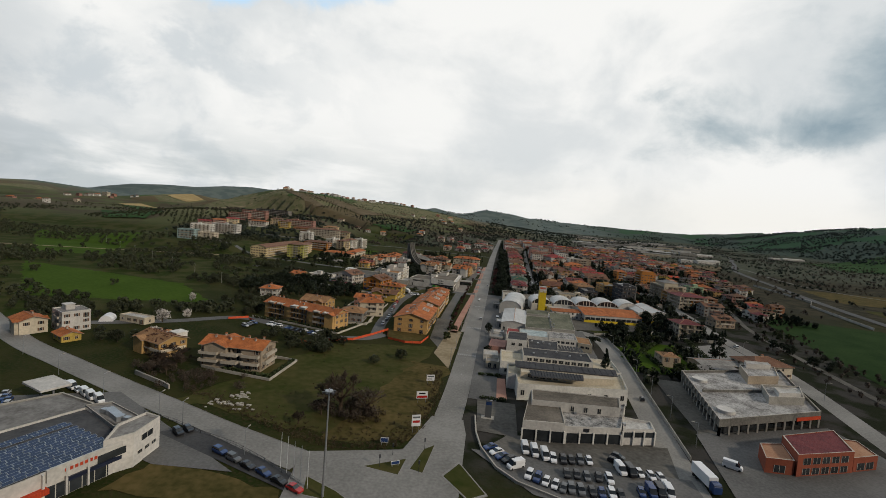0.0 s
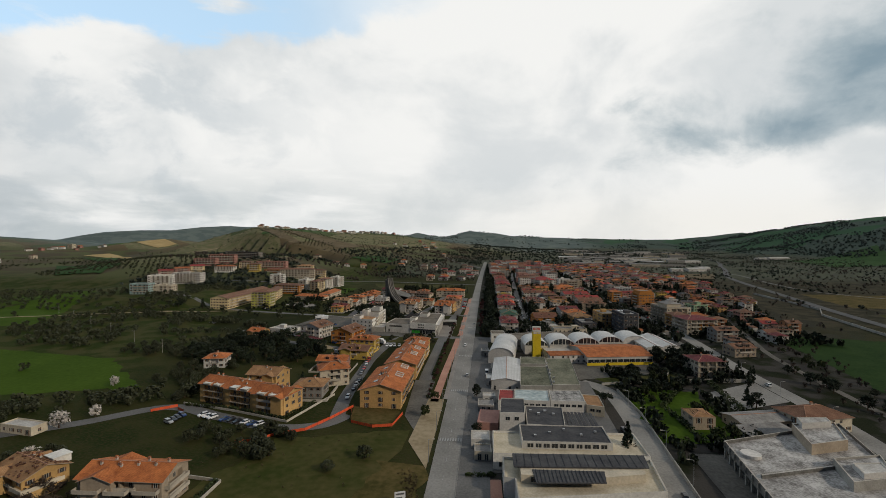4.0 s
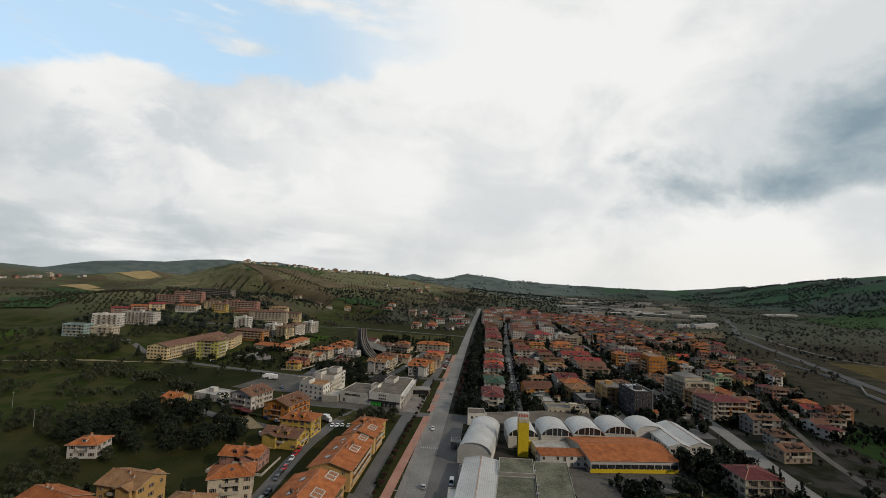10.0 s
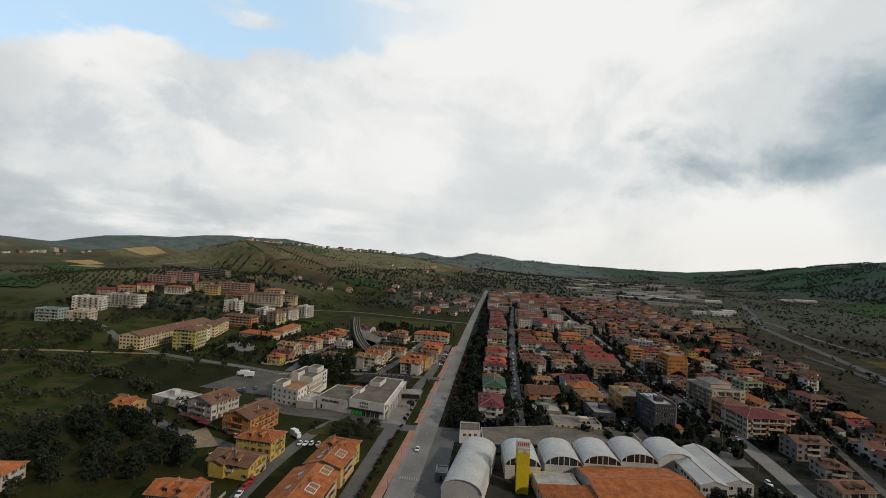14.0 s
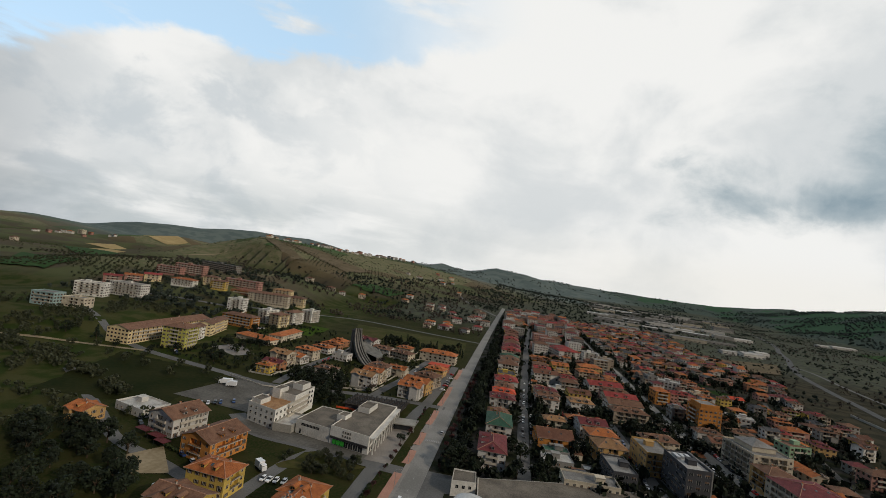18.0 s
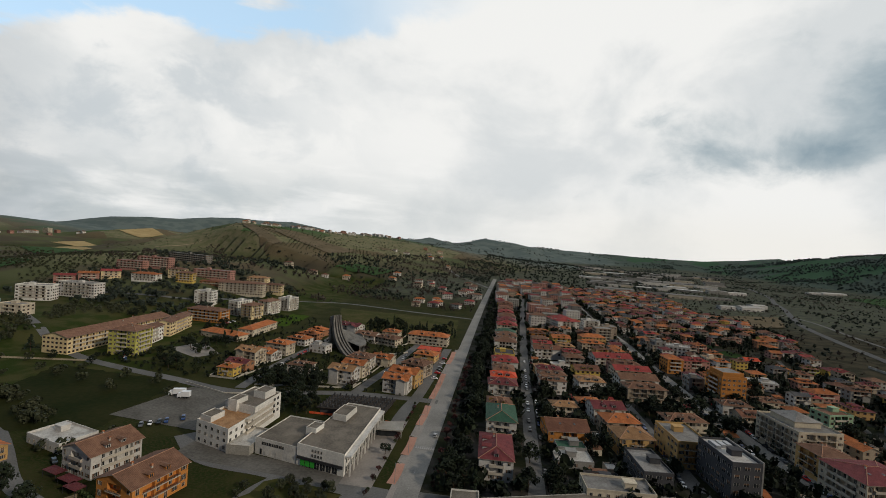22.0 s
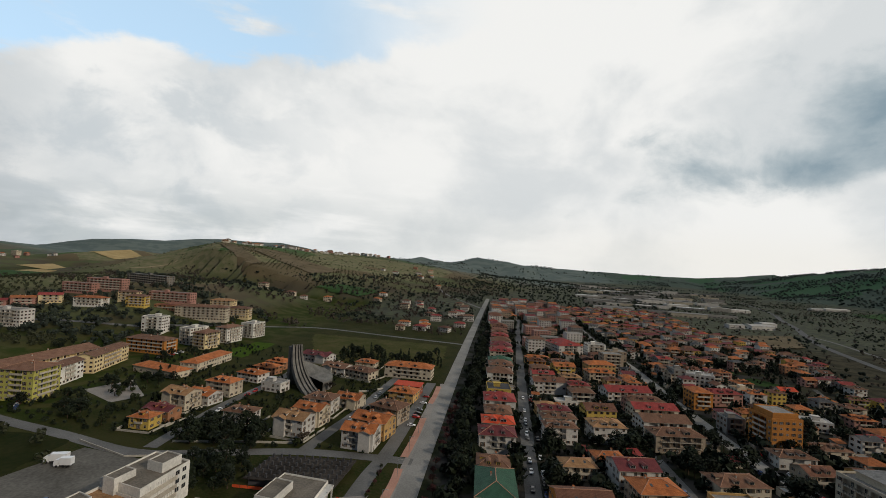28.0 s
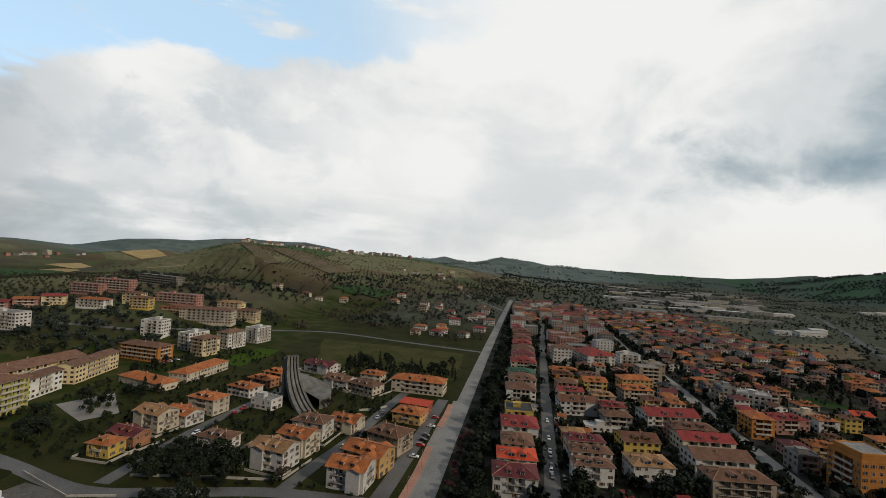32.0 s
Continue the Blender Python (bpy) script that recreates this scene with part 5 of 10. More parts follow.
# town houses east of the main road; one column after another
TOWN = []
TOWN += [
    (21.5, 433, 14, 26, 2, 3, "white", "maroon", "hip", [(F, 6, 1)]),
    (23.5, 474, 15, 25, 2, 3, "white", "green", "hip", [(F, 8, 1)]),
    (22.5, 500, 14, 13, 2, 2, "yellow", "brown", "hip", []),
    (24, 529, 18, 14, 4, 3, "white", "maroon", "hip", [(F, 8, 1)]),
    (24.5, 546, 17, 13, 4, 3, "white", "bright", "hip", [(F, 8, 1)]),
    (24.5, 564, 15, 15, 4, 3, "cream", "brown", "hip", [(F, 8, 1)]),
    (25.5, 589, 19, 18, 4, 3, "white", "red", "hip", [(F, 8, 1)]),
    (25, 614, 16, 18, 4, 3, "yellow", "dark", "flat", [(F, 8, 1)]),
    (26, 662, 20, 18, 4, 3, "bright", "brown", "hip", [(F, 12, 1)]),
    (27, 690, 20, 18, 4, 3, "bright", "brown", "hip", [(F, 12, 1)]),
    (27, 720, 21, 20, 4, 2, "grey", "green", "hip", []),
    (28, 753, 22, 20, 4, 3, "cream", "red", "hip", [(F, 12, 1)]),
]
TOWN += [
    (28, 785, 22, 20, 4, 3, "cream", "maroon", "hip", [(F, 12, 1)]),
    (28, 816, 22, 20, 4, 3, "bright", "brown", "hip", [(F, 12, 1)]),
    (27, 850, 20, 20, 4, 3, "pink", "red", "hip", []),
    (27, 880, 20, 20, 4, 3, "cream", "orange", "hip", []),
    (27, 918, 20, 20, 4, 4, "pink", "orange", "hip", []),
    (56.5, 475, 21, 18, 8, 2, "orange", "orange", "gable", [(F, 8, 1)]),
    (56, 446, 17, 12, 6, 1, "grey", "pale", "flat", []),
    (57, 458, 14, 8, 6, 1, "grey", "green", "flat", []),
    (60, 508, 15, 10, 8, 2, "cream", "tan", "hip", []),
    (57.5, 547, 17, 9, 8, 3, "white", "brown", "hip", [(F, 5, 1)]),
    (58.5, 562, 19, 9, 8, 3, "white", "brown", "hip", []),
    (58, 576, 18, 10, 8, 3, "cream", "maroon", "hip", []),
]
TOWN += [
    (54.5, 593, 12, 10, 8, 2, "ochre", "tan", "hip", []),
    (62, 645, 24, 13, 10, 3, "white", "orange", "gable", [(F, 9, 1)]),
    (60, 667, 17, 10, 8, 3, "cream", "red", "gable", []),
    (59.5, 690, 15, 11, 8, 3, "pink", "brown", "hip", []),
    (59.5, 716, 15, 11, 8, 3, "orange", "orange", "hip", []),
    (63, 745, 23, 12, 8, 2, "ochre", "orange", "hip", []),
    (87, 467, 17, 15, 10, 3, "ochre", "tan", "hip", [(F, 6, 1)]),
    (86, 486, 18, 14, 10, 3, "beige", "orange", "hip", [(F, 6, 1)]),
    (83, 505, 18, 14, 10, 3, "white", "maroon", "gable", [(F, 6, 1)]),
    (76, 520, 14, 10, 8, 2, "cream", "orange", "hip", []),
    (83.5, 557, 18, 14, 8, 3, "white", "tan", "hip", [(R_, 6, 1)]),
    (85.5, 586, 18, 14, 8, 3, "yellow", "orange", "gable", [(R_, 6, 1)]),
]
TOWN += [
    (82, 622, 16, 11, 8, 3, "grey", "brown", "hip", [(F, 9, 1)]),
    (83, 641, 15, 12, 8, 3, "beige", "red", "hip", [(F, 7, 1)]),
    (81, 664, 15, 12, 8, 3, "beige", "tan", "hip", []),
    (81, 703, 18, 13, 10, 3, "yellow", "orange", "gable", []),
    (82, 735, 17, 13, 10, 2, "white", "orange", "hip", []),
    (74, 617, 22, 8, 8, 1, "white", "pale", "flat", []),
    (118, 553, 26, 13, 8, 3, "beige", "brown", "hip", [(F, 22, 1)]),
    (119, 575, 27, 15, 8, 3, "white", "brown", "gable", [(F, 22, 1)]),
    (121, 598, 27, 14, 8, 3, "cream", "red", "gable", [(F, 22, 1)]),
    (121, 615, 24, 12, 8, 3, "pink", "brown", "hip", []),
    (115, 636, 32, 16, 12, 3, "white", "red", "gable", [(F, 24, 1)]),
    (109, 691, 22, 14, 12, 3, "beige", "orange", "hip", []),
]
TOWN += [
    (116, 724, 25, 14, 12, 3, "ochre", "orange", "hip", []),
    (96, 806, 28, 34, 20, 4, "white", "red", "hip", []),
    (126, 507, 22, 13, 10, 2, "cream", "brown", "hip", [(F, 8, 1)]),
    (170, 527, 14, 12, 8, 2, "beige", "orange", "gable", []),
    (171, 546, 18, 11, 4, 2, "white", "brown", "hip", [(F, 6, 1)]),
    (165, 592, 11, 11, 4, 3, "grey", "dark", "flat", [(F, 7, 1)]),
    (172, 612, 11, 12, 4, 2, "pink", "maroon", "hip", []),
    (188, 654, 24, 13, 12, 3, "pink", "red", "hip", [(F, 9, 1)]),
    (210, 672, 12, 11, 8, 3, "cream", "tan", "flat", [(F, 7, 1)]),
    (214, 660, 12, 10, 4, 3, "white", "orange", "hip", []),
    (203, 632, 10, 11, 0, 2, "ochre", "orange", "hip", []),
    (188, 618, 13, 11, 0, 2, "ochre", "orange", "hip", []),
]
TOWN += [
    (183, 440, 11, 11, 4, 3, "orange", "orange", "hip", [(F, 9, 1), (L_, 8, 1)]),
    (185, 414, 17, 12, 8, 3, "grey", "brown", "gable", [(F, 7, 1)]),
    (183, 392, 11, 12, -4, 2, "grey", "brown", "hip", []),
    (173, 368, 16, 11, 14, 2, "beige", "brown", "gable", []),
    (216, 528, 16, 12, 16, 4, "green", "brown", "flat", [(F, 9, 1)]),
    (222, 612, 20, 11, -10, 2, "white", "pale", "flat", []),
    (297, 682, 14, 11, 0, 2, "lime", "orange", "hip", []),
    (260, 626, 15, 11, 4, 2, "pink", "orange", "hip", []),
    (255, 599, 19, 12, 10, 2, "pink", "orange", "hip", []),
    (256, 566, 12, 15, 0, 2, "ochre", "maroon", "hip", []),
    (245, 463, 13, 11, 6, 2, "white", "red", "gable", []),
    (241, 438, 14, 12, 0, 2, "cream", "orange", "hip", []),
]
TOWN += [
    (277, 534, 15, 11, 8, 1, "ochre", "orange", "gable", []),
    (254, 693, 13, 11, 4, 2, "white", "bright", "gable", []),
    (236, 560, 12, 11, 4, 2, "cream", "orange", "hip", []),
    (238, 584, 13, 11, 4, 2, "beige", "red", "hip", []),
    (258, 452, 11, 10, 4, 3, "brick", "brown", "gable", []),
    (200, 562, 15, 11, 8, 2, "cream", "brown", "hip", []),
    (232, 640, 12, 10, 4, 2, "ochre", "orange", "hip", []),
    (276, 655, 13, 10, 4, 2, "cream", "orange", "hip", []),
]
WORDS = {"bright": "fresh white", "butter": "fresh cream"}
KINDS = {"flat": "flat roof", "hip": "hipped roof", "gable": "gabled roof"}
TINTS = {"dusky": "weathered terracotta", "orange": "orange tiled", "red": "red tiled", "bright": "bright red tiled", "maroon": "dark red tiled", "brown": "brown tiled", "tan": "tan tiled", "green": "green", "flat": "grey", "pale": "pale", "dark": "dark"}
for q in TOWN:
    if q[7] == "orange" and int(q[0] + q[1]) % 2:
        q = (*q[:7], "dusky", *q[8:])
    near = q[1] < 560 and q[0] < 175
    house(*q[:9], balconies=q[9] or ([(F, q[2] * 0.55, 1)] if q[5] > 1 and int(q[0] + q[1]) % 3 else []), detail=2 if near else 1, chimneys=1 if q[1] < 700 else 0, dormers=2 if int(q[0] * 3 + q[1]) % 4 else 0, group="town houses east of the main road", name="town_house",
          label=f"{WORDS.get(q[6], q[6])} town house, {q[5]} storeys, {TINTS[q[7]]} {KINDS[q[8]]}", sky=2 if near and q[1] < 560 and q[8] != "flat" else 0)

# the farther streets: houses in rows, with gaps, taller towards the far end of the main road
pick = random.Random(4)
taken = [(q[0], q[1], max(q[2], q[3])) for q in TOWN + VILLAS]
WALL_PICK = ["white", "white", "bright", "beige", "ochre", "beige", "pink", "cream", "grey", "brick", "grey", "concrete", "white", "yellow"]
ROOF_PICK = ["orange", "orange", "dusky", "dusky", "dusky", "brown", "red", "brown", "maroon", "maroon", "dark"]


def town_edge(y):
    """How far the houses of the town reach towards the highway."""
    return float(np.interp(y, [440, 560, 650, 700, 840, 900, 1000, 1100, 1400], [258, 285, 335, 315, 370, 405, 385, 355, 385]))


def free(x, y, r):
    return all(math.hypot(x - a, y - b) > (r + c) * 0.62 for a, b, c in taken)


def on_street(x, y):
    for line, half in STREETS:
        d, _ = near_line([(a, b, 0) for a, b in line], x, y)
        if d < half + 8:
            return True
    return False


STREETS = [([(38, 392), (40, 520), (45, 700), (52, 900), (60, 1100)], 3.5), ([(106, 395), (106, 440), (105, 490), (103, 540)], 3.5),
           ([(128, 100), (140, 172), (152, 250), (154, 330), (160, 400), (162, 453), (158, 489), (154, 547), (153, 640), (155, 763), (150, 860), (152, 944), (156, 1100)], 4.5), ([(-10, 0), (-9, 800), (-4, 1250), (0, 1500)], 8),
           ([(192, 360), (212, 430), (240, 530), (275, 660), (300, 730)], 3)]
for row in range(78):
    for col in range(24):
        y = 410 + row * 13.5 + pick.uniform(-4, 4)
        x = 20 + col * 15.5 + pick.uniform(-4, 4)
        edge = town_edge(y)
        if y < 640 and (x < 160 or (x > 225 and y < 440)):
            continue
        if y > 1400 or x > edge or not free(x, y, 12) or on_street(x, y) or (225 < x < 300 and 690 < y < 790):
            continue
        tall = y > 740 and x < 150 and pick.random() < 0.5
        if pick.random() < 0.12:
            continue
        w, d = (pick.uniform(14, 22), pick.uniform(12, 15)) if tall else (pick.uniform(9, 14), pick.uniform(8.5, 11.5))
        wall, roof = pick.choice(WALL_PICK) if not tall else pick.choice(["white", "bright", "grey", "concrete", "pink", "beige"]), pick.choice(ROOF_PICK)
        fl = pick.choice([4, 5, 5]) if tall else pick.choice([2, 2, 3])
        kind = pick.choice(["hip", "hip", "gable"]) if not (tall and pick.random() < 0.5) else "flat"
        near_row = y < 900
        turn = pick.uniform(2, 14)
        wing = (pick.choice([-1, 1]) * w * 0.22, -0.8, w * 0.38, d + 1.2, max(1, fl - 1), "gable") if near_row and kind != "flat" and w > d and pick.random() < 0.4 else None
        if y > 860:
            far_house(FAR_HEAP, x, y, w, d, turn, fl, wall, roof if kind != "flat" else "flat", kind)
            taken.append((x, y, max(w, d)))
            continue
        house(x, y, w, d, turn, fl, wall, roof if kind != "flat" else "flat", kind, detail=1, chimneys=1 if near_row and pick.random() < 0.5 else 0, group="far town houses", label=f"{WORDS.get(wall, wall)} house of {fl} storeys with a {'flat grey' if kind == 'flat' else TINTS[roof]} roof",
              balconies=[(F, w * pick.uniform(0.4, 0.85), 1)] if pick.random() < 0.75 else [], wing=wing, dormers=1 if near_row and pick.random() < 0.4 else 0)
        taken.append((x, y, max(w, d)))

tagged(new("far_houses", FAR_HEAP.make("far_houses", FAR_MATS)), "closely packed houses and flats at the far end of town", "houses", kind="stuff")

# west of the road, past the parish field, and the hamlets on the slopes
for x, y, n, wide_, deep in ((-40, 1010, 14, 55, 60), (-75, 930, 8, 70, 40), (-25, 1150, 14, 40, 120), (-160, 1180, 10, 90, 60), (-330, 1080, 5, 70, 60)):
    for i in range(n):
        px, py = x + pick.uniform(-wide_, wide_), y + pick.uniform(-deep, deep)
        if not free(px, py, 15) or abs(px + 6) < 14:
            continue
        roof = pick.choice(["orange", "dusky", "red", "brown"])
        house(px, py, pick.uniform(11, 17), pick.uniform(10, 12), pick.uniform(-20, 20), pick.choice([2, 2, 3]), pick.choice(["white", "bright", "cream"]), roof, "hip", detail=1, chimneys=0, group="houses at the foot of the hill", name="cottage", label=f"far pale house with a {TINTS[roof]} roof below the hill")
        taken.append((px, py, 15))
# the hamlet along the top of the olive hill, farms on the low hill of pale fields, and others strewn about
HAMLET = [(-779, 1500), (-756, 1560), (-703, 1700), (-661, 1800), (-583, 1950), (-500, 2085), (-460, 2150)]
for i in range(96):
    if i < 62:
        (ax, ay), (bx, by) = pick.choice(list(zip(HAMLET, HAMLET[1:])))
        u = pick.random()
        px, py = ax + (bx - ax) * u + pick.uniform(-4, 46), ay + (by - ay) * u + pick.uniform(-26, 10)
    elif i < 76:
        px, py = pick.uniform(-1560, -1440), pick.uniform(1420, 1660)
    elif i < 84:
        px, py = pick.uniform(-330, -120), pick.uniform(1380, 1900)
    else:
        px, py = pick.uniform(-1300, -960), pick.uniform(640, 1060)
    if not free(px, py, 16):
        continue
    house(px, py, pick.uniform(9, 20), pick.uniform(9, 12), pick.uniform(-30, 30), pick.choice([2, 2, 3]), pick.choice(["bright", "white", "bright", "cream", "pink"]), pick.choice(["dusky", "brown", "dusky", "orange"]), "hip", detail=1, chimneys=0, group="hill houses", name="farmhouse", label="small pale farmhouse on the hillside")
    taken.append((px, py, 14))
house(-1545, 1600, 26, 14, -10, 5, "cream", "flat", "flat", detail=1, chimneys=0, group="hill houses", name="apartment_block", category="apartment block", label="lone pale block of flats among hill fields")


# ---------------------------------------------------------------- flat-roofed works, shops and other large buildings
def prism(m, pts, z0, z1, k=0, top=True):
    n = len(pts)
    for i in range(n):
        (ax, ay), (bx, by) = pts[i], pts[(i + 1) % n]
        m.face([(ax, ay, z0), (bx, by, z0), (bx, by, z1), (ax, ay, z1)], k)
    if top:
        m.face([(x, y, z1) for x, y in pts], k)
    return m


def inset(pts, d):
    cx, cy = sum(p[0] for p in pts) / len(pts), sum(p[1] for p in pts) / len(pts)
    out = []
    for x, y in pts:
        r = math.hypot(x - cx, y - cy)
        out.append((x + (cx - x) / r * d * 1.41, y + (cy - y) / r * d * 1.41))
    return out


def walled_roof(m, pts, z0, h, parapet=0.7, thick=0.35):
    """Walls with a sunken roof behind a parapet, as one closed shell."""
    ins = inset(pts, thick)
    prism(m, pts, z0, h + parapet, 0, top=False)
    n = len(pts)
    for i in range(n):
        a, b, c, d = pts[i], pts[(i + 1) % n], ins[(i + 1) % n], ins[i]
        m.face([(*a, h + parapet), (*b, h + parapet), (*c, h + parapet), (*d, h + parapet)], 2)
        m.face([(*d, h + parapet), (*c, h + parapet), (*c, h), (*d, h)], 0)
    m.face([(*p, h) for p in ins], 1)
    return m


def edge_frame(a, b):
    """The pose that stands at a, with x along the wall from a to b and -y looking out of it."""
    return Matrix.Translation((a[0], a[1], 0)) @ Matrix.Rotation(math.atan2(b[1] - a[1], b[0] - a[0]), 4, "Z")


def panes_along(t, a, b, z, w, h, gap, style="plain", ends=0.8, name="window"):
    """A row of windows along a wall, each an object."""
    length = math.hypot(b[0] - a[0], b[1] - a[1])
    k = max(1, int((length - 2 * ends + gap) / (w + gap)))
    f = edge_frame(a, b)
    for i in range(k):
        x = length / 2 + (i - (k - 1) / 2) * (w + gap)
        part(name, pane_mesh(w, h, style), None, t, at=f @ pose(x, 0, z))


def local(t, pts):
    x, y = t.location.x, t.location.y
    return [(a - x, b - y) for a, b in pts]


def works(name, label, category, corners, group=""):
    x, y = sum(c[0] for c in corners) / len(corners), sum(c[1] for c in corners) / len(corners)
    t = thing(name, label, category, pose(x, y, lie(x, y)), group)
    return t, local(t, corners)


def block(t, name, pts, h, wall, roof, z0=-1.0, parapet=0.6, rim=None):
    m = walled_roof(Mesh(), pts, z0, h, parapet)
    return part(name, m, [WALLS[wall], ROOFS[roof], rim or M_STONE], t)


def vent(t, x, y, z, s=1.0):
    part("air_conditioner", Mesh().box(x - 0.6 * s, y - 0.5 * s, z, x + 0.6 * s, y + 0.5 * s, z + 0.9 * s), M_GALV, t, "grey metal roof unit")


def glass_front(t, a, b, z0, z1, step=3.4, label="dark shop glazing"):
    """Dark glazing along a wall, between white piers."""
    n = max(1, int(math.hypot(b[0] - a[0], b[1] - a[1]) / step))
    length = math.hypot(b[0] - a[0], b[1] - a[1])
    f = edge_frame(a, b)
    for i in range(n):
        part("glazing", Mesh().box(i * length / n + 0.25, -0.12, z0, (i + 1) * length / n - 0.25, 0.05, z1), M_GLASS, t, label, at=f)
    for i in range(n + 1):
        part("pier", Mesh().box(i * length / n - 0.22, -0.5, -0.2, i * length / n + 0.22, 0.05, z1 + 0.3), WALLS["bright"], t, at=f)


# car dealer's showroom with its terraces
t, p = works("car_dealership", "white car showroom with tan roofs and a rubble-strewn terrace", "showroom", [(11, 138), (54, 146), (52, 170), (14, 168)])
ox, oy = t.location.x, t.location.y
L = lambda *pts: [(a - ox, b - oy) for a, b in pts]
block(t, "terrace_block", L((25, 140), (43, 144), (50, 166), (26, 163)), 4.8, "white", "peel")
block(t, "showroom", L((12, 138), (25, 139.5), (25.6, 163), (16, 165)), 6.2, "white", "brownfelt", parapet=0.25)
block(t, "back_range", L((15.5, 151.5), (45, 154), (47, 163.5), (16, 161.5)), 7.8, "white", "brownfelt", parapet=0.25)
block(t, "corner_block", L((43.4, 144), (54, 147), (54.5, 153), (46, 154)), 4.6, "white", "pale")
glass_front(t, *L((12, 138), (25, 139.5)), 0.3, 3.7)
glass_front(t, *L((43.4, 144), (54, 147)), 2.6, 4.2)
glass_front(t, *L((25.4, 140), (43, 144)), 0.3, 3.3, 4.4)
panes_along(t, *L((27, 152.4), (44.6, 154)), 5.3, 1.1, 1.7, 3.4, "plain")
for i in range(9):
    vent(t, *L((28 + i * 2.1, 147 + (i * 5) % 13))[0], 4.85, 0.5 + (i % 3) * 0.2)
part("fascia", Mesh().box(-16.5, -14.2, 3.9, 0, -13.9, 4.9), M_DARKMETAL, t, "dark sign band")

# white works with two dark seamed roofs
t, p = works("office_block", "white office block with dark seamed metal roofs and terraces", "office building", [(8, 166), (52, 176), (55, 196), (8, 190)])
ox, oy = t.location.x, t.location.y
block(t, "lower_storey", L((8, 181), (11.2, 180.6), (11.6, 170), (54, 178), (56, 197), (8, 194)), 5.4, "bright", "sand", parapet=0.9)
part("upper_storey", prism(Mesh(), L((13, 180), (38, 181), (50, 184), (51, 193), (13, 191)), 5.0, 7.8), WALLS["cream"], t)
for nm, q in (("seamed_roof", L((11, 183.5), (52, 187), (53, 195), (11, 192))), ("seamed_roof", L((17, 175.5), (37, 177.5), (38, 184), (16.5, 183)))):
    m = prism(Mesh(), q, 8.0 if q[0][1] > -2 else 7.7, 8.35 if q[0][1] > -2 else 8.0)
    a, b, c, d = q
    for i in range(17):
        u = (i + 0.5) / 17
        x0, y0 = a[0] + (b[0] - a[0]) * u, a[1] + (b[1] - a[1]) * u
        x1, y1 = d[0] + (c[0] - d[0]) * u, d[1] + (c[1] - d[1]) * u
        part("seam", Mesh().box(x0 - 0.08, y0 + 0.1, m.v[0][2] + 0.3, x0 + 0.08, y1 - 0.1, m.v[0][2] + 0.5), ROOFS["dark"], t)
    part(nm, m, ROOFS["dark"], t)
panes_along(t, *L((11.6, 170), (54, 178)), 1.9, 1.3, 1.9, 5.2)
panes_along(t, *L((14, 180), (37, 181)), 5.7, 1.8, 1.5, 0.7)
t, p = works("forecourt", "paved reddish forecourt with a blue-grey ramp", "forecourt", [(-3, 166), (8, 168), (7.5, 191), (-3.5, 190)])
tagged(t, kind="structure")
part("paving", prism(Mesh(), inset(p, 0.1), 0.0, 0.12), M_REDPATH, t)

t, p = works("workshop", "white workshop with a dark upper roof and cream terraces", "workshop", [(3, 197), (57, 200), (58, 219), (4, 216)])
ox, oy = t.location.x, t.location.y
block(t, "lower_storey", L((5, 197), (57, 200), (57, 218), (5, 215)), 5.0, "bright", "sand", parapet=0.8)
block(t, "upper_storey", L((15, 203), (46, 204.5), (46, 218.5), (15, 217)), 7.4, "white", "dark", parapet=0.3)
panes_along(t, *L((15, 203), (46, 204.5)), 5.5, 2.0, 1.4, 0.8)
panes_along(t, *L((6, 197), (56, 200)), 1.2, 1.8, 1.6, 1.5)
for i in range(5):
    vent(t, *L((20 + i * 5.5, 208 + (i * 3) % 7))[0], 7.45, 0.7)

t, p = works("workshop", "grey workshop with a slatted steel pergola and roof units", "workshop", [(7, 221), (47, 220), (48, 241), (8, 242)])
ox, oy = t.location.x, t.location.y
block(t, "tall_block", L((8, 226), (18, 226.5), (19, 243), (9, 243)), 8.2, "white", "dark", parapet=0.3)
panes_along(t, *L((8, 226), (18, 226.5)), 5.4, 1.6, 1.4, 2.0)
panes_along(t, *L((9, 243), (8, 226)), 5.2, 1.4, 1.4, 2.2)
block(t, "low_block", L((18.4, 222), (33, 221.5), (35, 242), (19.4, 242)), 5.6, "white", "dark", parapet=0.3)
for i in range(9):
    q = L((33.5 + i * 1.5, 220.5), (35.5 + i * 1.5, 240))
    part("slat", Mesh().box(q[0][0], q[0][1], 4.4, q[0][0] + 1.15, q[1][1], 4.6), ROOFS["dark"], t, "dark steel roof slat")
for q in L((34, 221), (46.5, 221), (35, 240), (48, 240)):
    part("post", Mesh().box(q[0] - 0.1, q[1] - 0.1, 0, q[0] + 0.1, q[1] + 0.1, 4.4), M_GALV, t)
part("side_shed", prism(Mesh(), L((-1, 228), (7.5, 228), (8.5, 242), (0, 242)), -0.5, 3.4), WALLS["pink"], t, "low pinkish shed")
for i in range(4):
    vent(t, *L((21 + i * 3, 236 - (i % 2) * 3))[0], 5.65, 0.9)

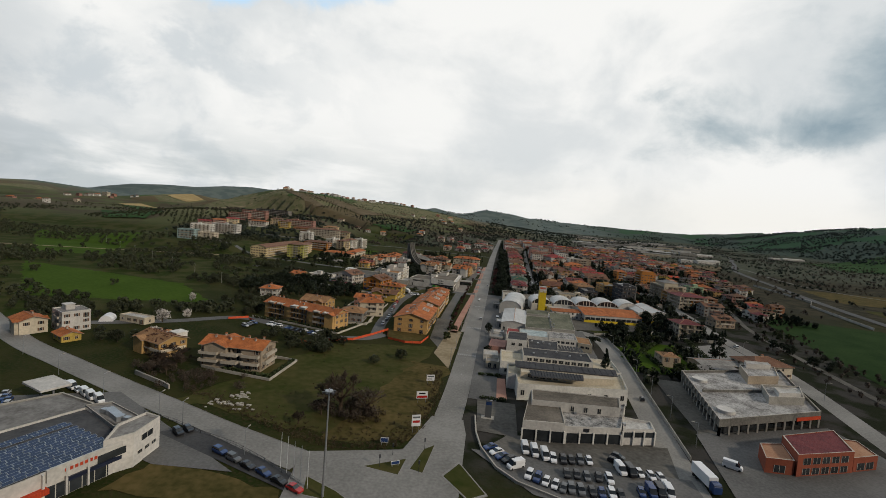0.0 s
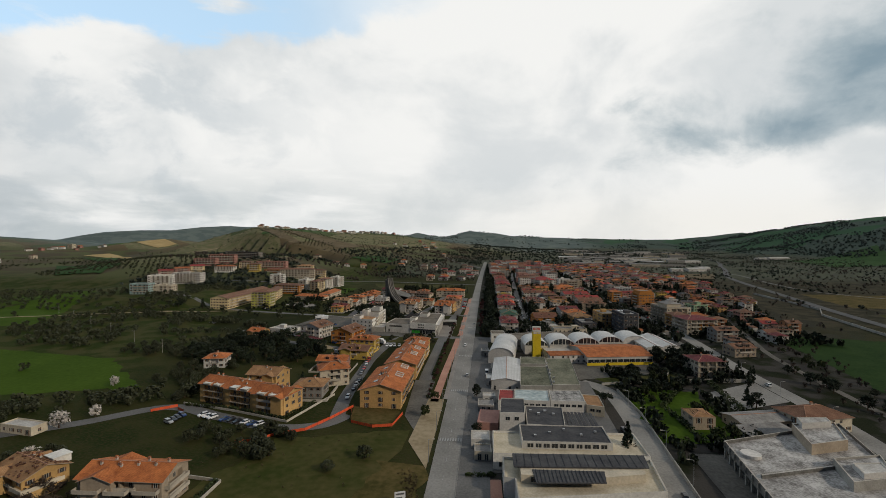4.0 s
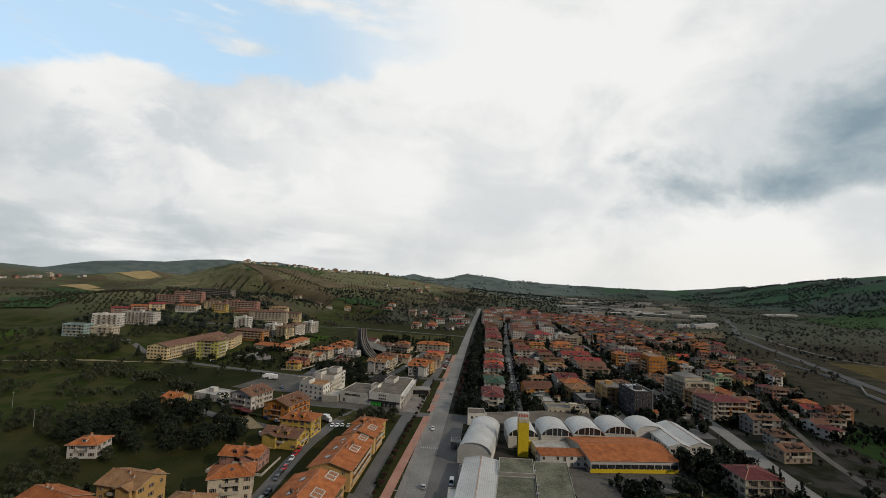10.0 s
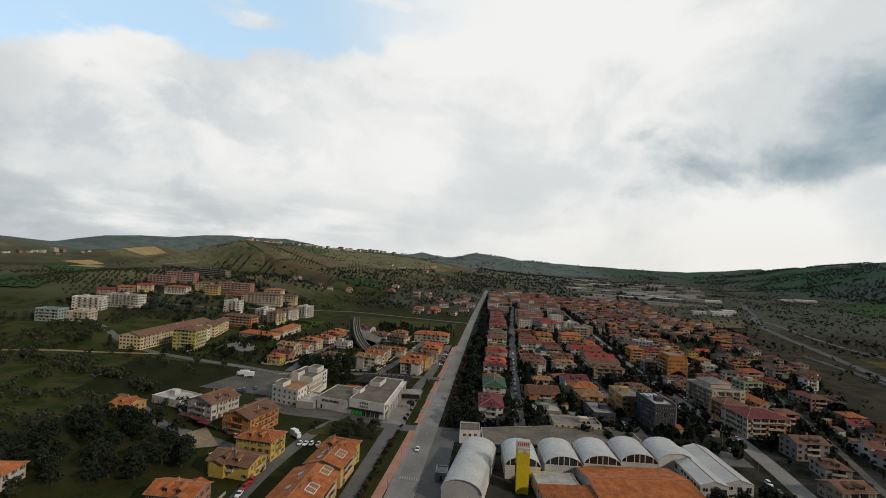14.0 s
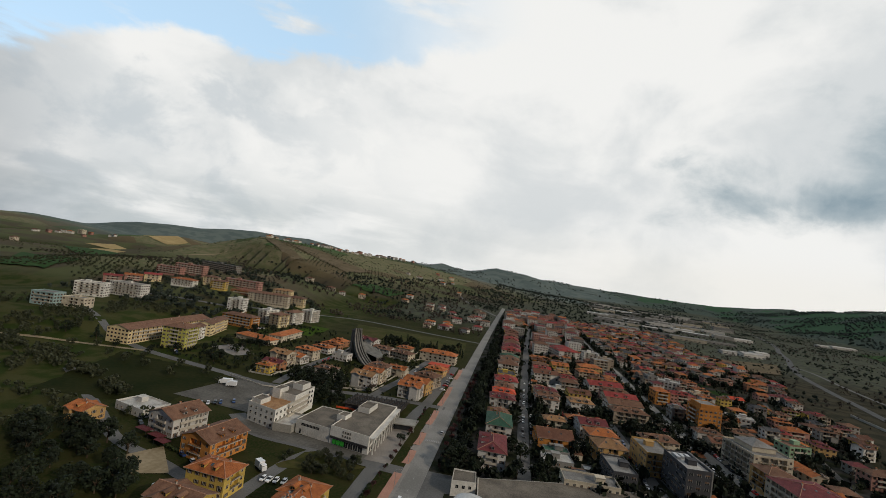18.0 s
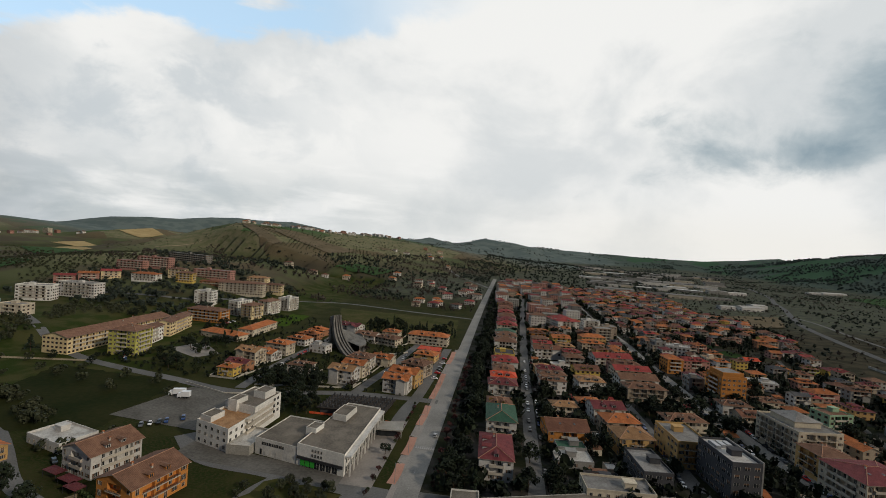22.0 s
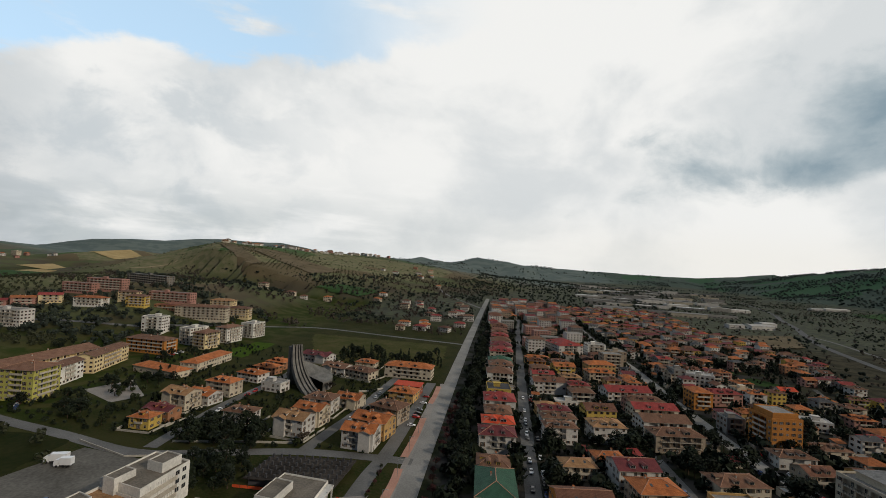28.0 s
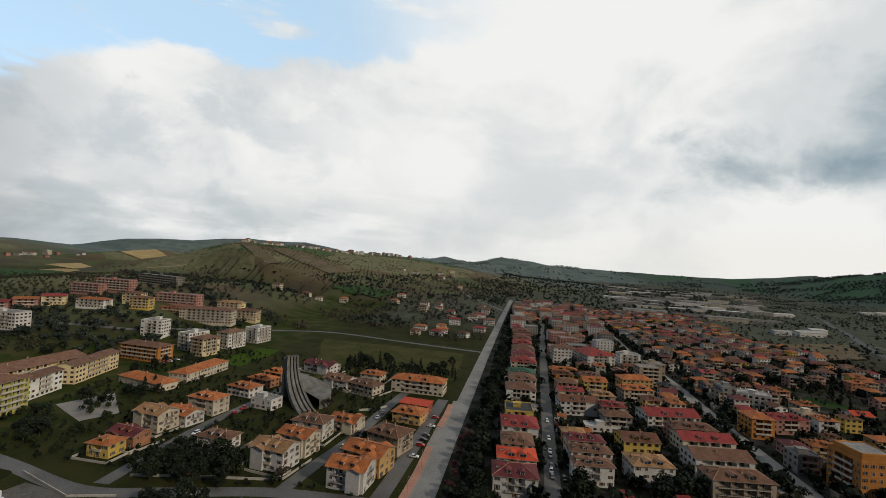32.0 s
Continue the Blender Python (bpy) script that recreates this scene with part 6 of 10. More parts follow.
t, p = works("depot", "row of depots with red, white and blackened flat roofs", "depot", [(8, 248), (54, 246), (55, 263), (9, 265)])
ox, oy = t.location.x, t.location.y
for nm, q, h, wl_, rf in (("red_roofed_bay", L((8, 249), (15, 249), (16, 264), (9, 264)), 5.0, "white", "red"), ("white_roofed_bay", L((15.2, 249), (31, 249), (32, 264), (16.2, 264)), 5.4, "white", "ice"), ("stained_bay", L((31.2, 249), (46.5, 249.5), (47, 265), (32.2, 264)), 5.6, "white", "peel"), ("cream_bay", L((46.8, 249), (54, 247), (55, 262), (47.5, 263)), 4.4, "cream", "tan")):
    block(t, nm, q, h, wl_, rf, parapet=0.3)
    panes_along(t, q[0], q[1], h - 2.4, 1.8, 1.2, 0.8)
t, p = works("depot", "long depot with greenish grey flat roofs", "depot", [(19, 270), (49, 273), (53, 324), (22, 322)])
ox, oy = t.location.x, t.location.y
for nm, q, h in (("west_bay", L((19.5, 270), (35, 271), (37, 306), (22, 305)), 5.2), ("back_bay", L((22.2, 306), (37, 307), (38, 323), (23, 322)), 6.2), ("east_bay", L((35.4, 272), (49, 273), (53, 324), (38.4, 322)), 5.6)):
    block(t, nm, q, h, "concrete", "moss", parapet=0.25)
panes_along(t, *L((19.5, 270), (35, 271)), 2.0, 2.6, 1.4, 0.8)
panes_along(t, *L((36, 272), (49, 273)), 2.0, 2.2, 1.4, 0.8)
for i in range(6):
    vent(t, *L((36.5 + (i % 2), 276 + i * 7))[0], 5.7, 0.8)

for i, (x, y, w, d, h, wall, roof) in enumerate(((0.5, 216, 7, 8, 3.2, "white", "pale"), (1.5, 206, 6, 6, 3.0, "cream", "flat"), (2.5, 252, 7, 8, 2.8, "grey", "flat"), (4, 262, 6, 5, 3.0, "white", "pink"), (6, 290, 7, 9, 3.4, "white", "metal"), (8, 312, 5, 12, 3.2, "concrete", "flat"), (2, 348, 5, 7, 3.4, "grey", "flat"))):
    t = thing("annex", f"low {wall} annex with a flat roof beside the workshops", "annex", pose(x, y, lie(x, y), 0, 0, 2), "annexes by the road")
    block(t, "hall", [(-w / 2, -d / 2), (w / 2, -d / 2), (w / 2, d / 2), (-w / 2, d / 2)], h, wall, roof if roof in ROOFS else "pale", parapet=0.35)
    panes_along(t, (-w / 2, d / 2), (-w / 2, -d / 2), 1.0, 1.2, 1.2, 1.4)
    panes_along(t, (-w / 2, -d / 2), (w / 2, -d / 2), 0.2, 1.2, 2.1, 1.2, name="door")


# vaulted factory
def vault(x, y, w, d, turn, wall_h, rise, label, glazed=True, rows=14):
    t = thing("vaulted_hall", label, "factory hall", pose(x, y, 0, 0, 0, turn), "vaulted factory halls")
    arc = [(-w / 2 + w * i / rows, wall_h + rise * math.sqrt(max(0.0, 1 - (2 * i / rows - 1) ** 2 * 0.97)) - rise * 0.17) for i in range(rows + 1)]
    m = Mesh()
    for (xa, za), (xb, zb) in zip(arc, arc[1:]):
        m.face([(xa, -d / 2 - 0.4, za + 0.2), (xb, -d / 2 - 0.4, zb + 0.2), (xb, d / 2 + 0.4, zb + 0.2), (xa, d / 2 + 0.4, za + 0.2)], 0)
        m.face([(xa, -d / 2 - 0.4, za), (xa, -d / 2 - 0.4, za + 0.2), (xb, -d / 2 - 0.4, zb + 0.2), (xb, -d / 2 - 0.4, zb)], 0)
        m.face([(xb, -d / 2 - 0.4, zb), (xb, d / 2 + 0.4, zb), (xa, d / 2 + 0.4, za), (xa, -d / 2 - 0.4, za)], 0)
    part("vault_roof", m, ROOFS["metal"], t)
    part("wall", Mesh().box(-w / 2 + 0.2, -d / 2, -1, w / 2 - 0.2, d / 2, wall_h - 0.4), WALLS["white"], t)
    for s in (-1, 1):
        g = Mesh().face([(xa, s * d / 2, za) for xa, za in arc] + [(w / 2, s * d / 2, wall_h - 0.5), (-w / 2, s * d / 2, wall_h - 0.5)])
        part("end_glazing" if glazed else "end_wall", g, M_GLASS if glazed else WALLS["white"], t)
    if glazed:
        for i in (2, 5, 7, 9, 12):
            xx, zz = arc[i]
            part("mullion", Mesh().box(xx - 0.18, -d / 2 - 0.15, wall_h - 0.5, xx + 0.18, -d / 2 + 0.05, zz), WALLS["white"], t, "white mullion")
        part("tie_beam", Mesh().box(-w / 2, -d / 2 - 0.2, wall_h - 0.6, w / 2, -d / 2 + 0.05, wall_h), WALLS["white"], t)
    return t


vault(14.3, 348.5, 16, 43, -7, 6.0, 5.0, "long hall with a pale vaulted metal roof", False)
vault(35.6, 364, 15.5, 20, 4, 6.0, 4.6, "vaulted hall with a pale metal roof and glazed end")
vault(53.5, 369, 16.5, 20, 4, 6.0, 4.6, "vaulted hall with a pale metal roof and glazed end")
vault(71, 374, 16.5, 20, 4, 6.0, 4.6, "vaulted hall with a pale metal roof and glazed end")
vault(88.5, 380, 16.5, 20, 4, 6.0, 4.6, "vaulted hall with a pale metal roof and glazed end")
vault(106.5, 384.5, 16.5, 19, 4, 6.0, 4.6, "vaulted hall with a pale metal roof and glazed end", False)
house(14, 300, 15, 44, -3, 1, "white", "metal", "gable", name="factory_shed", category="shed", label="pale metal-roofed shed in front of the vaulted hall", storey=5.0, pitch=0.18, over=0.3, style="plain", chimneys=0)
t = house(82.5, 348.5, 42, 32, 10, 1, "white", "orange", "gable", name="factory_building", category="factory", label="long factory building with an orange roof and yellow base", storey=5.4, pitch=0.16, over=0.4, style="plain", chimneys=0, win_pitch=2.6, wide=2.1)
part("base_band", Mesh().box(-21.1, -16.12, -0.5, 21.1, -15.95, 1.9), M_YELLOW, t, "yellow painted base band")
for i in range(11):
    part("window", Mesh().box(-20.4 + i * 3.75, -16.2, 2.3, -17.2 + i * 3.75, -15.9, 3.9), M_GLASS, t)
house(53, 337, 23, 8, 10, 2, "white", "orange", "shed", name="factory_office", category="office", label="low white office with an orange roof beside the factory", storey=2.6, pitch=0.1, over=0.2, style="plain", chimneys=0)
house(49, 347, 17, 10, 8, 1, "white", "pale", "flat", name="factory_annex", category="annex", label="low white annex with a ribbed pale roof", storey=5.0, style="plain", chimneys=0)
for i, x in enumerate((110, 121.5)):
    t = house(x + 2, 371 + i * 4, 11.3, 37, 4, 2, "white", "metal", "gable", name="factory_shed", category="shed", label="white gabled factory shed with a pale metal roof", storey=3.4, pitch=0.32, over=0.2, style="plain", chimneys=0, win_pitch=2.7, wide=1.9)
    part("base_band", Mesh().box(-5.6, -18.62, -0.5, 5.6, -18.5, 1.2), M_YELLOW, t, "yellow painted base band")
# yellow tower with its sign box
t = thing("sign_tower", "tall bright yellow square tower with a sign box on top", "tower", pose(35.2, 344.5, 0, 0, 0, 4))
part("shaft", Mesh().box(-2.5, -2.5, -0.5, 2.5, 2.5, 17.6), M_YELLOW, t)
part("cap", Mesh().box(-2.55, -2.55, 17.6, 2.55, 2.55, 18.2), WALLS["white"], t)
for i, x in enumerate((-1.3, 1.3)):
    part("lamp_box", Mesh().box(x - 1.0, -2.75, 16.5, x + 1.0, -2.5, 17.4), WALLS["white"], t, "white box on the shaft")
part("sign_box", Mesh().box(-2.7, -1.2, 18.2, 2.7, 1.2, 20.6), WALLS["white"], t, "white sign box")
for i in range(6):
    part("sign_bar", Mesh().box(-2.3 + i * 0.78, -1.26, 18.8, -1.85 + i * 0.78, -1.2, 20.0), ROOFS["bright"], t, "red bar of illegible writing")
for s in (-1.6, 1.6):
    part("pipe", Mesh().tube((-2.7, s * 0.2, 0), (-2.7, s * 0.2, 11), 0.15, 0.15), M_DARKMETAL, t)
t = thing("factory_gantry", "yellow and dark lower gallery of the tower", "gallery", pose(41, 352, 0, 0, 0, 8))
part("gallery", Mesh().box(-3.5, -1.5, 3.0, 6, 1.5, 4.6), M_YELLOW, t)
for x in (-3, 1.5, 5.6):
    part("post", Mesh().box(x - 0.2, -0.2, -0.3, x + 0.2, 0.2, 3.0), M_DARKMETAL, t)

# large flat block with sunken terraces
t, p = works("courtyard_building", "grey concrete commercial block with stained pale roof terraces", "commercial building", [(79, 160), (124, 181), (140, 235), (87, 214)])
ox, oy = t.location.x, t.location.y
block(t, "main_block", p, 5.2, "weathered", "dirty", z0=3.5, parapet=1.1)
part("ground_storey", prism(Mesh(), inset(p, 2.6), -1.0, 3.5), M_GLASS, t, "dark recessed ground floor glazing")
for a, b in ((p[0], p[1]), (p[3], p[0])):
    n = int(math.hypot(b[0] - a[0], b[1] - a[1]) / 4.4)
    for i in range(n + 1):
        q = (a[0] + (b[0] - a[0]) * i / n, a[1] + (b[1] - a[1]) * i / n)
        cx, cy = sum(v[0] for v in p) / 4, sum(v[1] for v in p) / 4
        q = (q[0] + (cx - q[0]) * 0.02, q[1] + (cy - q[1]) * 0.02)
        part("column", Mesh().box(q[0] - 0.3, q[1] - 0.3, -1, q[0] + 0.3, q[1] + 0.3, 3.5), WALLS["concrete"], t)
block(t, "roof_wall", L((86, 190), (127, 203), (127.3, 204), (86.2, 191)), 6.2, "weathered", "pale", z0=5.0, parapet=0.1)
block(t, "penthouse", L((112, 208), (127, 213), (134, 229), (117, 226)), 8.4, "beige", "dirty", z0=5.0, parapet=0.5)
block(t, "penthouse", L((108, 185), (123, 189), (130, 204), (113, 200)), 7.6, "concrete", "dirty", z0=5.0, parapet=0.6)
block(t, "penthouse_cabin", L((113, 188), (122.5, 190.5), (124, 196), (115, 195)), 9.0, "white", "pale", z0=7.4, parapet=0.2)
block(t, "penthouse_cabin", L((118, 222), (130, 225), (131, 229), (120, 228)), 10.4, "white", "pale", z0=8.2, parapet=0.2)
for q in L((86, 171), (91, 205)):
    part("skylight_drum", Mesh().tube((*q, 5.2), (*q, 6.3), 3.0, 3.0, 20), WALLS["white"], t, "round white roof light")
a, b, c, d = p
f = edge_frame(a, b)
part("red_fascia", Mesh().box(37, -0.25, 3.3, 49.5, 0.1, 4.6), ROOFS["bright"], t, "bright red sign band", at=f)
fd = edge_frame(d, a)
for i in range(12):
    part("brace", Mesh().box(i * 4.6 + 1, -0.5, 4.3, i * 4.6 + 1.3, 0.05, 6.4), WALLS["concrete"], t, "sloping concrete fin", at=fd)
# red brick office
t, p = works("brick_office", "two-storey red brick office with dark red roof and pale terraces", "office building", [(82, 138), (123, 152), (120, 164), (85, 150)])
ox, oy = t.location.x, t.location.y
block(t, "centre_block", L((91, 139), (111, 146.5), (115.5, 162), (94, 152)), 6.6, "rust", "maroon", parapet=0.25)
block(t, "west_wing", L((82.5, 139), (90.6, 139.5), (93.6, 151), (86, 149)), 4.4, "rust", "clay", parapet=0.3)
block(t, "east_wing", L((111.5, 147), (121, 151), (122, 161), (115.8, 161)), 4.4, "rust", "clay", parapet=0.3)
for zz in (0.5, 3.6):
    panes_along(t, *L((91, 139), (111, 146.5)), zz, 2.6, 2.0, 1.0)
panes_along(t, *L((82.5, 139), (90.6, 139.5)), 0.6, 3.0, 2.2, 0.8)
panes_along(t, *L((111.5, 147), (121, 151)), 0.6, 3.0, 2.2, 0.8)

# old farm sheds, the ruin and the villa between the streets
house(117, 246, 26, 11, 14, 1, "beige", "flat", "gable", name="farm_shed", category="shed", label="long low shed with a grey fibre-cement roof", storey=3.6, pitch=0.2, chimneys=0, style="plain")
house(112, 233, 20, 8, 14, 1, "grey", "flat", "shed", name="farm_shed", category="shed", label="low lean-to shed with a grey roof", storey=3.0, pitch=0.1, chimneys=0, style="plain")
house(138, 247, 22, 15, 16, 2, "cream", "brown", "hip", name="old_house", label="old cream house with a weathered brown tiled roof", chimneys=2)
t = house(91, 243, 9, 10, 4, 2, "beige", "tan", "hip", name="ruined_house", label="derelict stone house with a collapsed tiled roof", over=0.1, pitch=0.22, storey=2.6, chimneys=0)
for i in range(7):
    part("broken_beam", Mesh().tube((-3 + i, -3.5, 5.3), (-3.3 + i, 0.3, 6.6 - (i % 3) * 0.3), 0.12, 0.1, 6), M_BARK, t)
house(129, 321, 16, 15, 8, 3, "cream", "maroon", "hip", name="old_villa", label="three-storey cream villa with a dark red hipped roof", balconies=[(0, 15, 1)], pitch=0.25)
# black office and the dark tower
t = house(86, 437, 12, 22, 6, 3, "dark", "flat", "parapet", name="black_office", category="office building", label="black clad modern office with a grey flat roof", storey=2.9, style="plain", wide=2.2)
t = house(119, 440, 12, 24, 8, 5, "dark", "pale", "parapet", name="dark_tower_block", category="office building", label="dark grey clad office tower with roof machinery", storey=3.2, style="plain", wide=2.0)
part("side_wall", Mesh().box(6.05, -12.1, -1, 6.7, 12.1, 17.4), WALLS["grey"], t, "plain grey side wall")
for i in range(3):
    part("roof_unit", Mesh().box(-4 + i * 3, 2 + i, 16, -2 + i * 3, 8, 17.3), M_GALV, t, "grey roof machinery")
house(110, 466, 15, 24, 6, 4, "ochre", "flat", "parapet", name="apartment_block", category="apartment block", label="ochre apartment block with a white roof terrace", balconies=[(0, 9, 1), (1, 12, 1)])
house(69, 418, 26, 12, 4, 2, "cream", "flat", "parapet", name="workshop", category="workshop", label="low cream block with a flat roof behind the factory", chimneys=0, style="plain")
house(66, 428, 14, 9, 4, 1, "dark", "dark", "parapet", name="pavilion", category="pavilion", label="low dark pavilion with a flat roof", chimneys=0, style="plain")
# apartment blocks along the fourth street
house(178, 446, 26, 22, 10, 4, "cream", "maroon", "hip", name="apartment_block", category="apartment block", label="cream apartment block with a broad dark red roof", balconies=[(0, 20, 1), (3, 14, 1)], pitch=0.22, sky=3)
house(172, 465, 15, 14, 10, 4, "ochre", "brown", "hip", name="apartment_block", category="apartment block", label="ochre apartment block with wraparound balconies and brown roof", balconies=[(0, 14, 1), (3, 13, 1)], pitch=0.25)
house(176, 491, 23, 28, 10, 5, "cream", "flat", "parapet", name="apartment_block", category="apartment block", label="beige five-storey apartment block with long balconies", balconies=[(0, 16, 1), (3, 22, 1)], wing=(0, 2, 14, 16, 6, "hip"))
house(177, 570, 17, 18, 8, 6, "orange", "flat", "parapet", name="apartment_block", category="apartment block", label="orange six-storey apartment block with a white attic", balconies=[(3, 10, 1)], wing=(0, 0, 14, 15, 7, "flat"))
house(166, 640, 13, 15, 6, 4, "orange", "orange", "hip", name="apartment_block", category="apartment block", label="orange apartment block with a hipped roof", balconies=[(0, 9, 1)], detail=1)
t = house(195, 708, 22, 14, -16, 3, "white", "pale", "parapet", name="curved_office", category="office building", label="white office with a curved white roof frame", storey=3.2, detail=1)
for i in range(7):
    x = -10.5 + i * 3.5
    part("roof_rib", Mesh().tube((x, -8.2, 0), (x, -8.0, 9.5), 0.22, 0.22, 6).tube((x, -8.0, 9.5), (x, 5, 11.8), 0.22, 0.22, 6), WALLS["white"], t, "white curved rib")
house(178, 712, 10, 14, 4, 4, "grey", "flat", "parapet", detail=1, name="apartment_block", category="apartment block", label="grey block beside the white curved office")

# ---------------------------------------------------------------- west side: supermarket, town block, car park, frame
t, p = works("supermarket", "white supermarket with flat grey roofs and an arcaded side", "supermarket", [(-81, 416), (-38, 407), (-38, 459), (-78, 462)])
ox, oy = t.location.x, t.location.y
block(t, "east_block", L((-60, 411.5), (-38, 407), (-38, 460), (-56, 462)), 8.6, "bright", "brownfelt", parapet=0.5)
block(t, "west_block", L((-81, 416), (-60.3, 411.8), (-58, 440), (-78, 442)), 6.8, "bright", "brownfelt", parapet=0.4)
block(t, "roof_cabin", L((-62, 424), (-57, 423), (-56, 430), (-61, 431)), 10.4, "bright", "brownfelt", z0=6.0, parapet=0.3)
block(t, "roof_cabin", L((-56, 440), (-49, 439), (-48, 452), (-55, 453)), 11.2, "bright", "brownfelt", z0=8.0, parapet=0.3)
panes_along(t, *L((-54, 410.2), (-47, 408.8)), 4.9, 0.8, 1.1, 0.6)
panes_along(t, *L((-54, 410.2), (-47, 408.8)), 6.9, 0.8, 1.1, 0.6)
panes_along(t, *L((-79, 415.5), (-61, 412)), 4.6, 1.6, 1.3, 0.15)
panes_along(t, *L((-80, 415.8), (-61, 412)), 0.3, 2.2, 2.4, 0.6, name="shop_window")
panes_along(t, *L((-59, 411.2), (-39, 407.2)), 0.3, 2.4, 2.6, 0.4, name="shop_window")
f = edge_frame(*L((-60, 411.5), (-38, 407)))
part("dark_fascia", Mesh().box(0.5, -0.5, 3.1, 22, 0.1, 4.2), M_DARKMETAL, t, "dark shop sign band", at=f)
for i in range(3):
    part("green_poster", Mesh().box(2 + i * 2.4, -0.3, 0.6, 4 + i * 2.4, -0.12, 2.9), M_POSTER, t, "bright green shop poster", at=f)
fr = edge_frame(*L((-38, 407), (-38, 459)))
for i in range(11):
    part("pillar", Mesh().box(1 + i * 5, -2.4, -0.5, 1.5 + i * 5, -1.9, 8.2), WALLS["white"], t, at=fr)
part("arcade_roof", Mesh().box(0.5, -2.6, 7.6, 52, 0.05, 8.2), WALLS["white"], t, at=fr)
panes_along(t, *L((-38, 408), (-38, 458)), 4.4, 1.2, 1.6, 0.9)
panes_along(t, *L((-38, 408), (-38, 458)), 0.4, 2.2, 2.6, 0.8, name="shop_window")

t, p = works("town_block", "white modern town block with stepped roof terraces", "municipal building", [(-112, 419), (-92, 413), (-90, 452), (-108, 458)])
ox, oy = t.location.x, t.location.y
block(t, "front_block", L((-111, 419), (-92, 413), (-91, 432), (-109, 436)), 9.4, "bright", "tan", parapet=0.9)
block(t, "back_block", L((-109, 436.4), (-91, 432.4), (-90, 455), (-107, 459)), 12.4, "bright", "brownfelt", parapet=0.6)
block(t, "stair_tower", L((-106, 434), (-101, 433), (-100, 441), (-105, 442)), 14.6, "bright", "brownfelt", z0=9, parapet=0.3)
block(t, "podium", L((-92, 412), (-82, 413), (-81, 431), (-90.8, 432)), 3.4, "concrete", "pale", parapet=0.9)
for zz in (1.0, 4.2, 7.2):
    panes_along(t, *L((-111, 419), (-92, 413)), zz, 1.3, 1.4, 2.6)
    panes_along(t, *L((-92, 413), (-91, 432)), zz, 1.3, 1.4, 2.6)
for zz in (4.2, 7.2, 10.2):
    panes_along(t, *L((-91, 433), (-90, 455)), zz, 1.8, 1.5, 1.5)
    part("balcony", Mesh().box(18.2, -4, zz - 1.0 - 0.2, 19.6, 20, zz + 0.1), M_RAIL, t, at=pose(-9, -7, 0))
block(t, "roof_cabin", L((-100, 446), (-93, 444.5), (-92, 453), (-99, 454.5)), 15.4, "bright", "brownfelt", z0=12.2, parapet=0.4)
block(t, "terrace_wall", L((-110.4, 420.5), (-104, 418.5), (-103, 427), (-109.4, 429)), 11.6, "bright", "brownfelt", z0=9.2, parapet=0.4)
t = thing("kiosk", "small flat-roofed glazed pavilion beside the supermarket", "pavilion", pose(-31, 452, 0, 0, 0, 8))
part("roof_slab", Mesh().box(-7, -5, 3.4, 7, 5, 4.0), WALLS["concrete"], t)
part("cabin", Mesh().box(-5.5, -3.5, -0.2, 5.5, 3.5, 3.4), M_GLASS, t)
for x in (-6.4, 6.4):
    for y in (-4.4, 4.4):
        part("post", Mesh().box(x - 0.2, y - 0.2, -0.2, x + 0.2, y + 0.2, 3.4), WALLS["concrete"], t)

house(-162, 404, 22, 15, -14, 1, "white", "pale", "parapet", name="white_pavilion", category="house", label="low white house with a broad flat roof terrace", storey=3.4, style="plain")
# unfinished concrete frame
t, p = works("concrete_frame", "unfinished dark concrete frame with rows of column stubs", "building site", [(-75, 466), (-38, 468), (-37, 492), (-74, 488)])
part("slab", prism(Mesh(), p, 2.6, 3.0), ROOFS["site"], t)
part("basement_wall", prism(Mesh(), inset(p, 1.5), -0.5, 2.6), WALLS["dark"], t)
a, b, c, d = [Vector(q) for q in p]
stub = Mesh().box(-0.35, -0.35, 0, 0.35, 0.35, 1.6).make("column_stub", [WALLS["dark"]])
for i in range(11):
    for j in range(6):
        q = a.lerp(b, (i + 0.5) / 11).lerp(d.lerp(c, (i + 0.5) / 11), (j + 0.5) / 6)
        part("column_stub", stub, None, t, at=pose(q.x, q.y, 3.0))

# church: concrete ribs sweeping up from the ground to a blunt tower, beside a round nave
t = thing("church", "modern church with curved concrete ribs sweeping up to a tower", "church", pose(-117, 604, 0, 0, 0, -40))
HIGH = 28.0
prof = [(27 * (1 - u) ** 2.3, HIGH * u ** 1.25) for u in [i / 16 for i in range(17)]]
for off, wide_ in ((-4.6, 1.5), (-1.6, 0.9), (1.6, 0.9), (4.6, 1.5)):
    m = Mesh()
    for (xa, za), (xb, zb) in zip(prof, prof[1:]):
        k0, k1 = 0.62 + 0.38 * (1 - za / HIGH), 0.62 + 0.38 * (1 - zb / HIGH)
        a0, a1 = [(xa, off * k0 + s * wide_ / 2, za) for s in (-1, 1)], [(xb, off * k1 + s * wide_ / 2, zb) for s in (-1, 1)]
        b0, b1 = [(xa * 0.82 - 2.6, off * k0 + s * wide_ / 2, za) for s in (-1, 1)], [(xb * 0.82 - 2.6, off * k1 + s * wide_ / 2, zb) for s in (-1, 1)]
        for q in ([a0[0], a1[0], a1[1], a0[1]], [b0[0], b1[0], a1[0], a0[0]], [a0[1], a1[1], b1[1], b0[1]], [b0[1], b1[1], b1[0], b0[0]]):
            m.face(q)
    part("sail_rib", m, WALLS["weathered"], t)
m = Mesh()
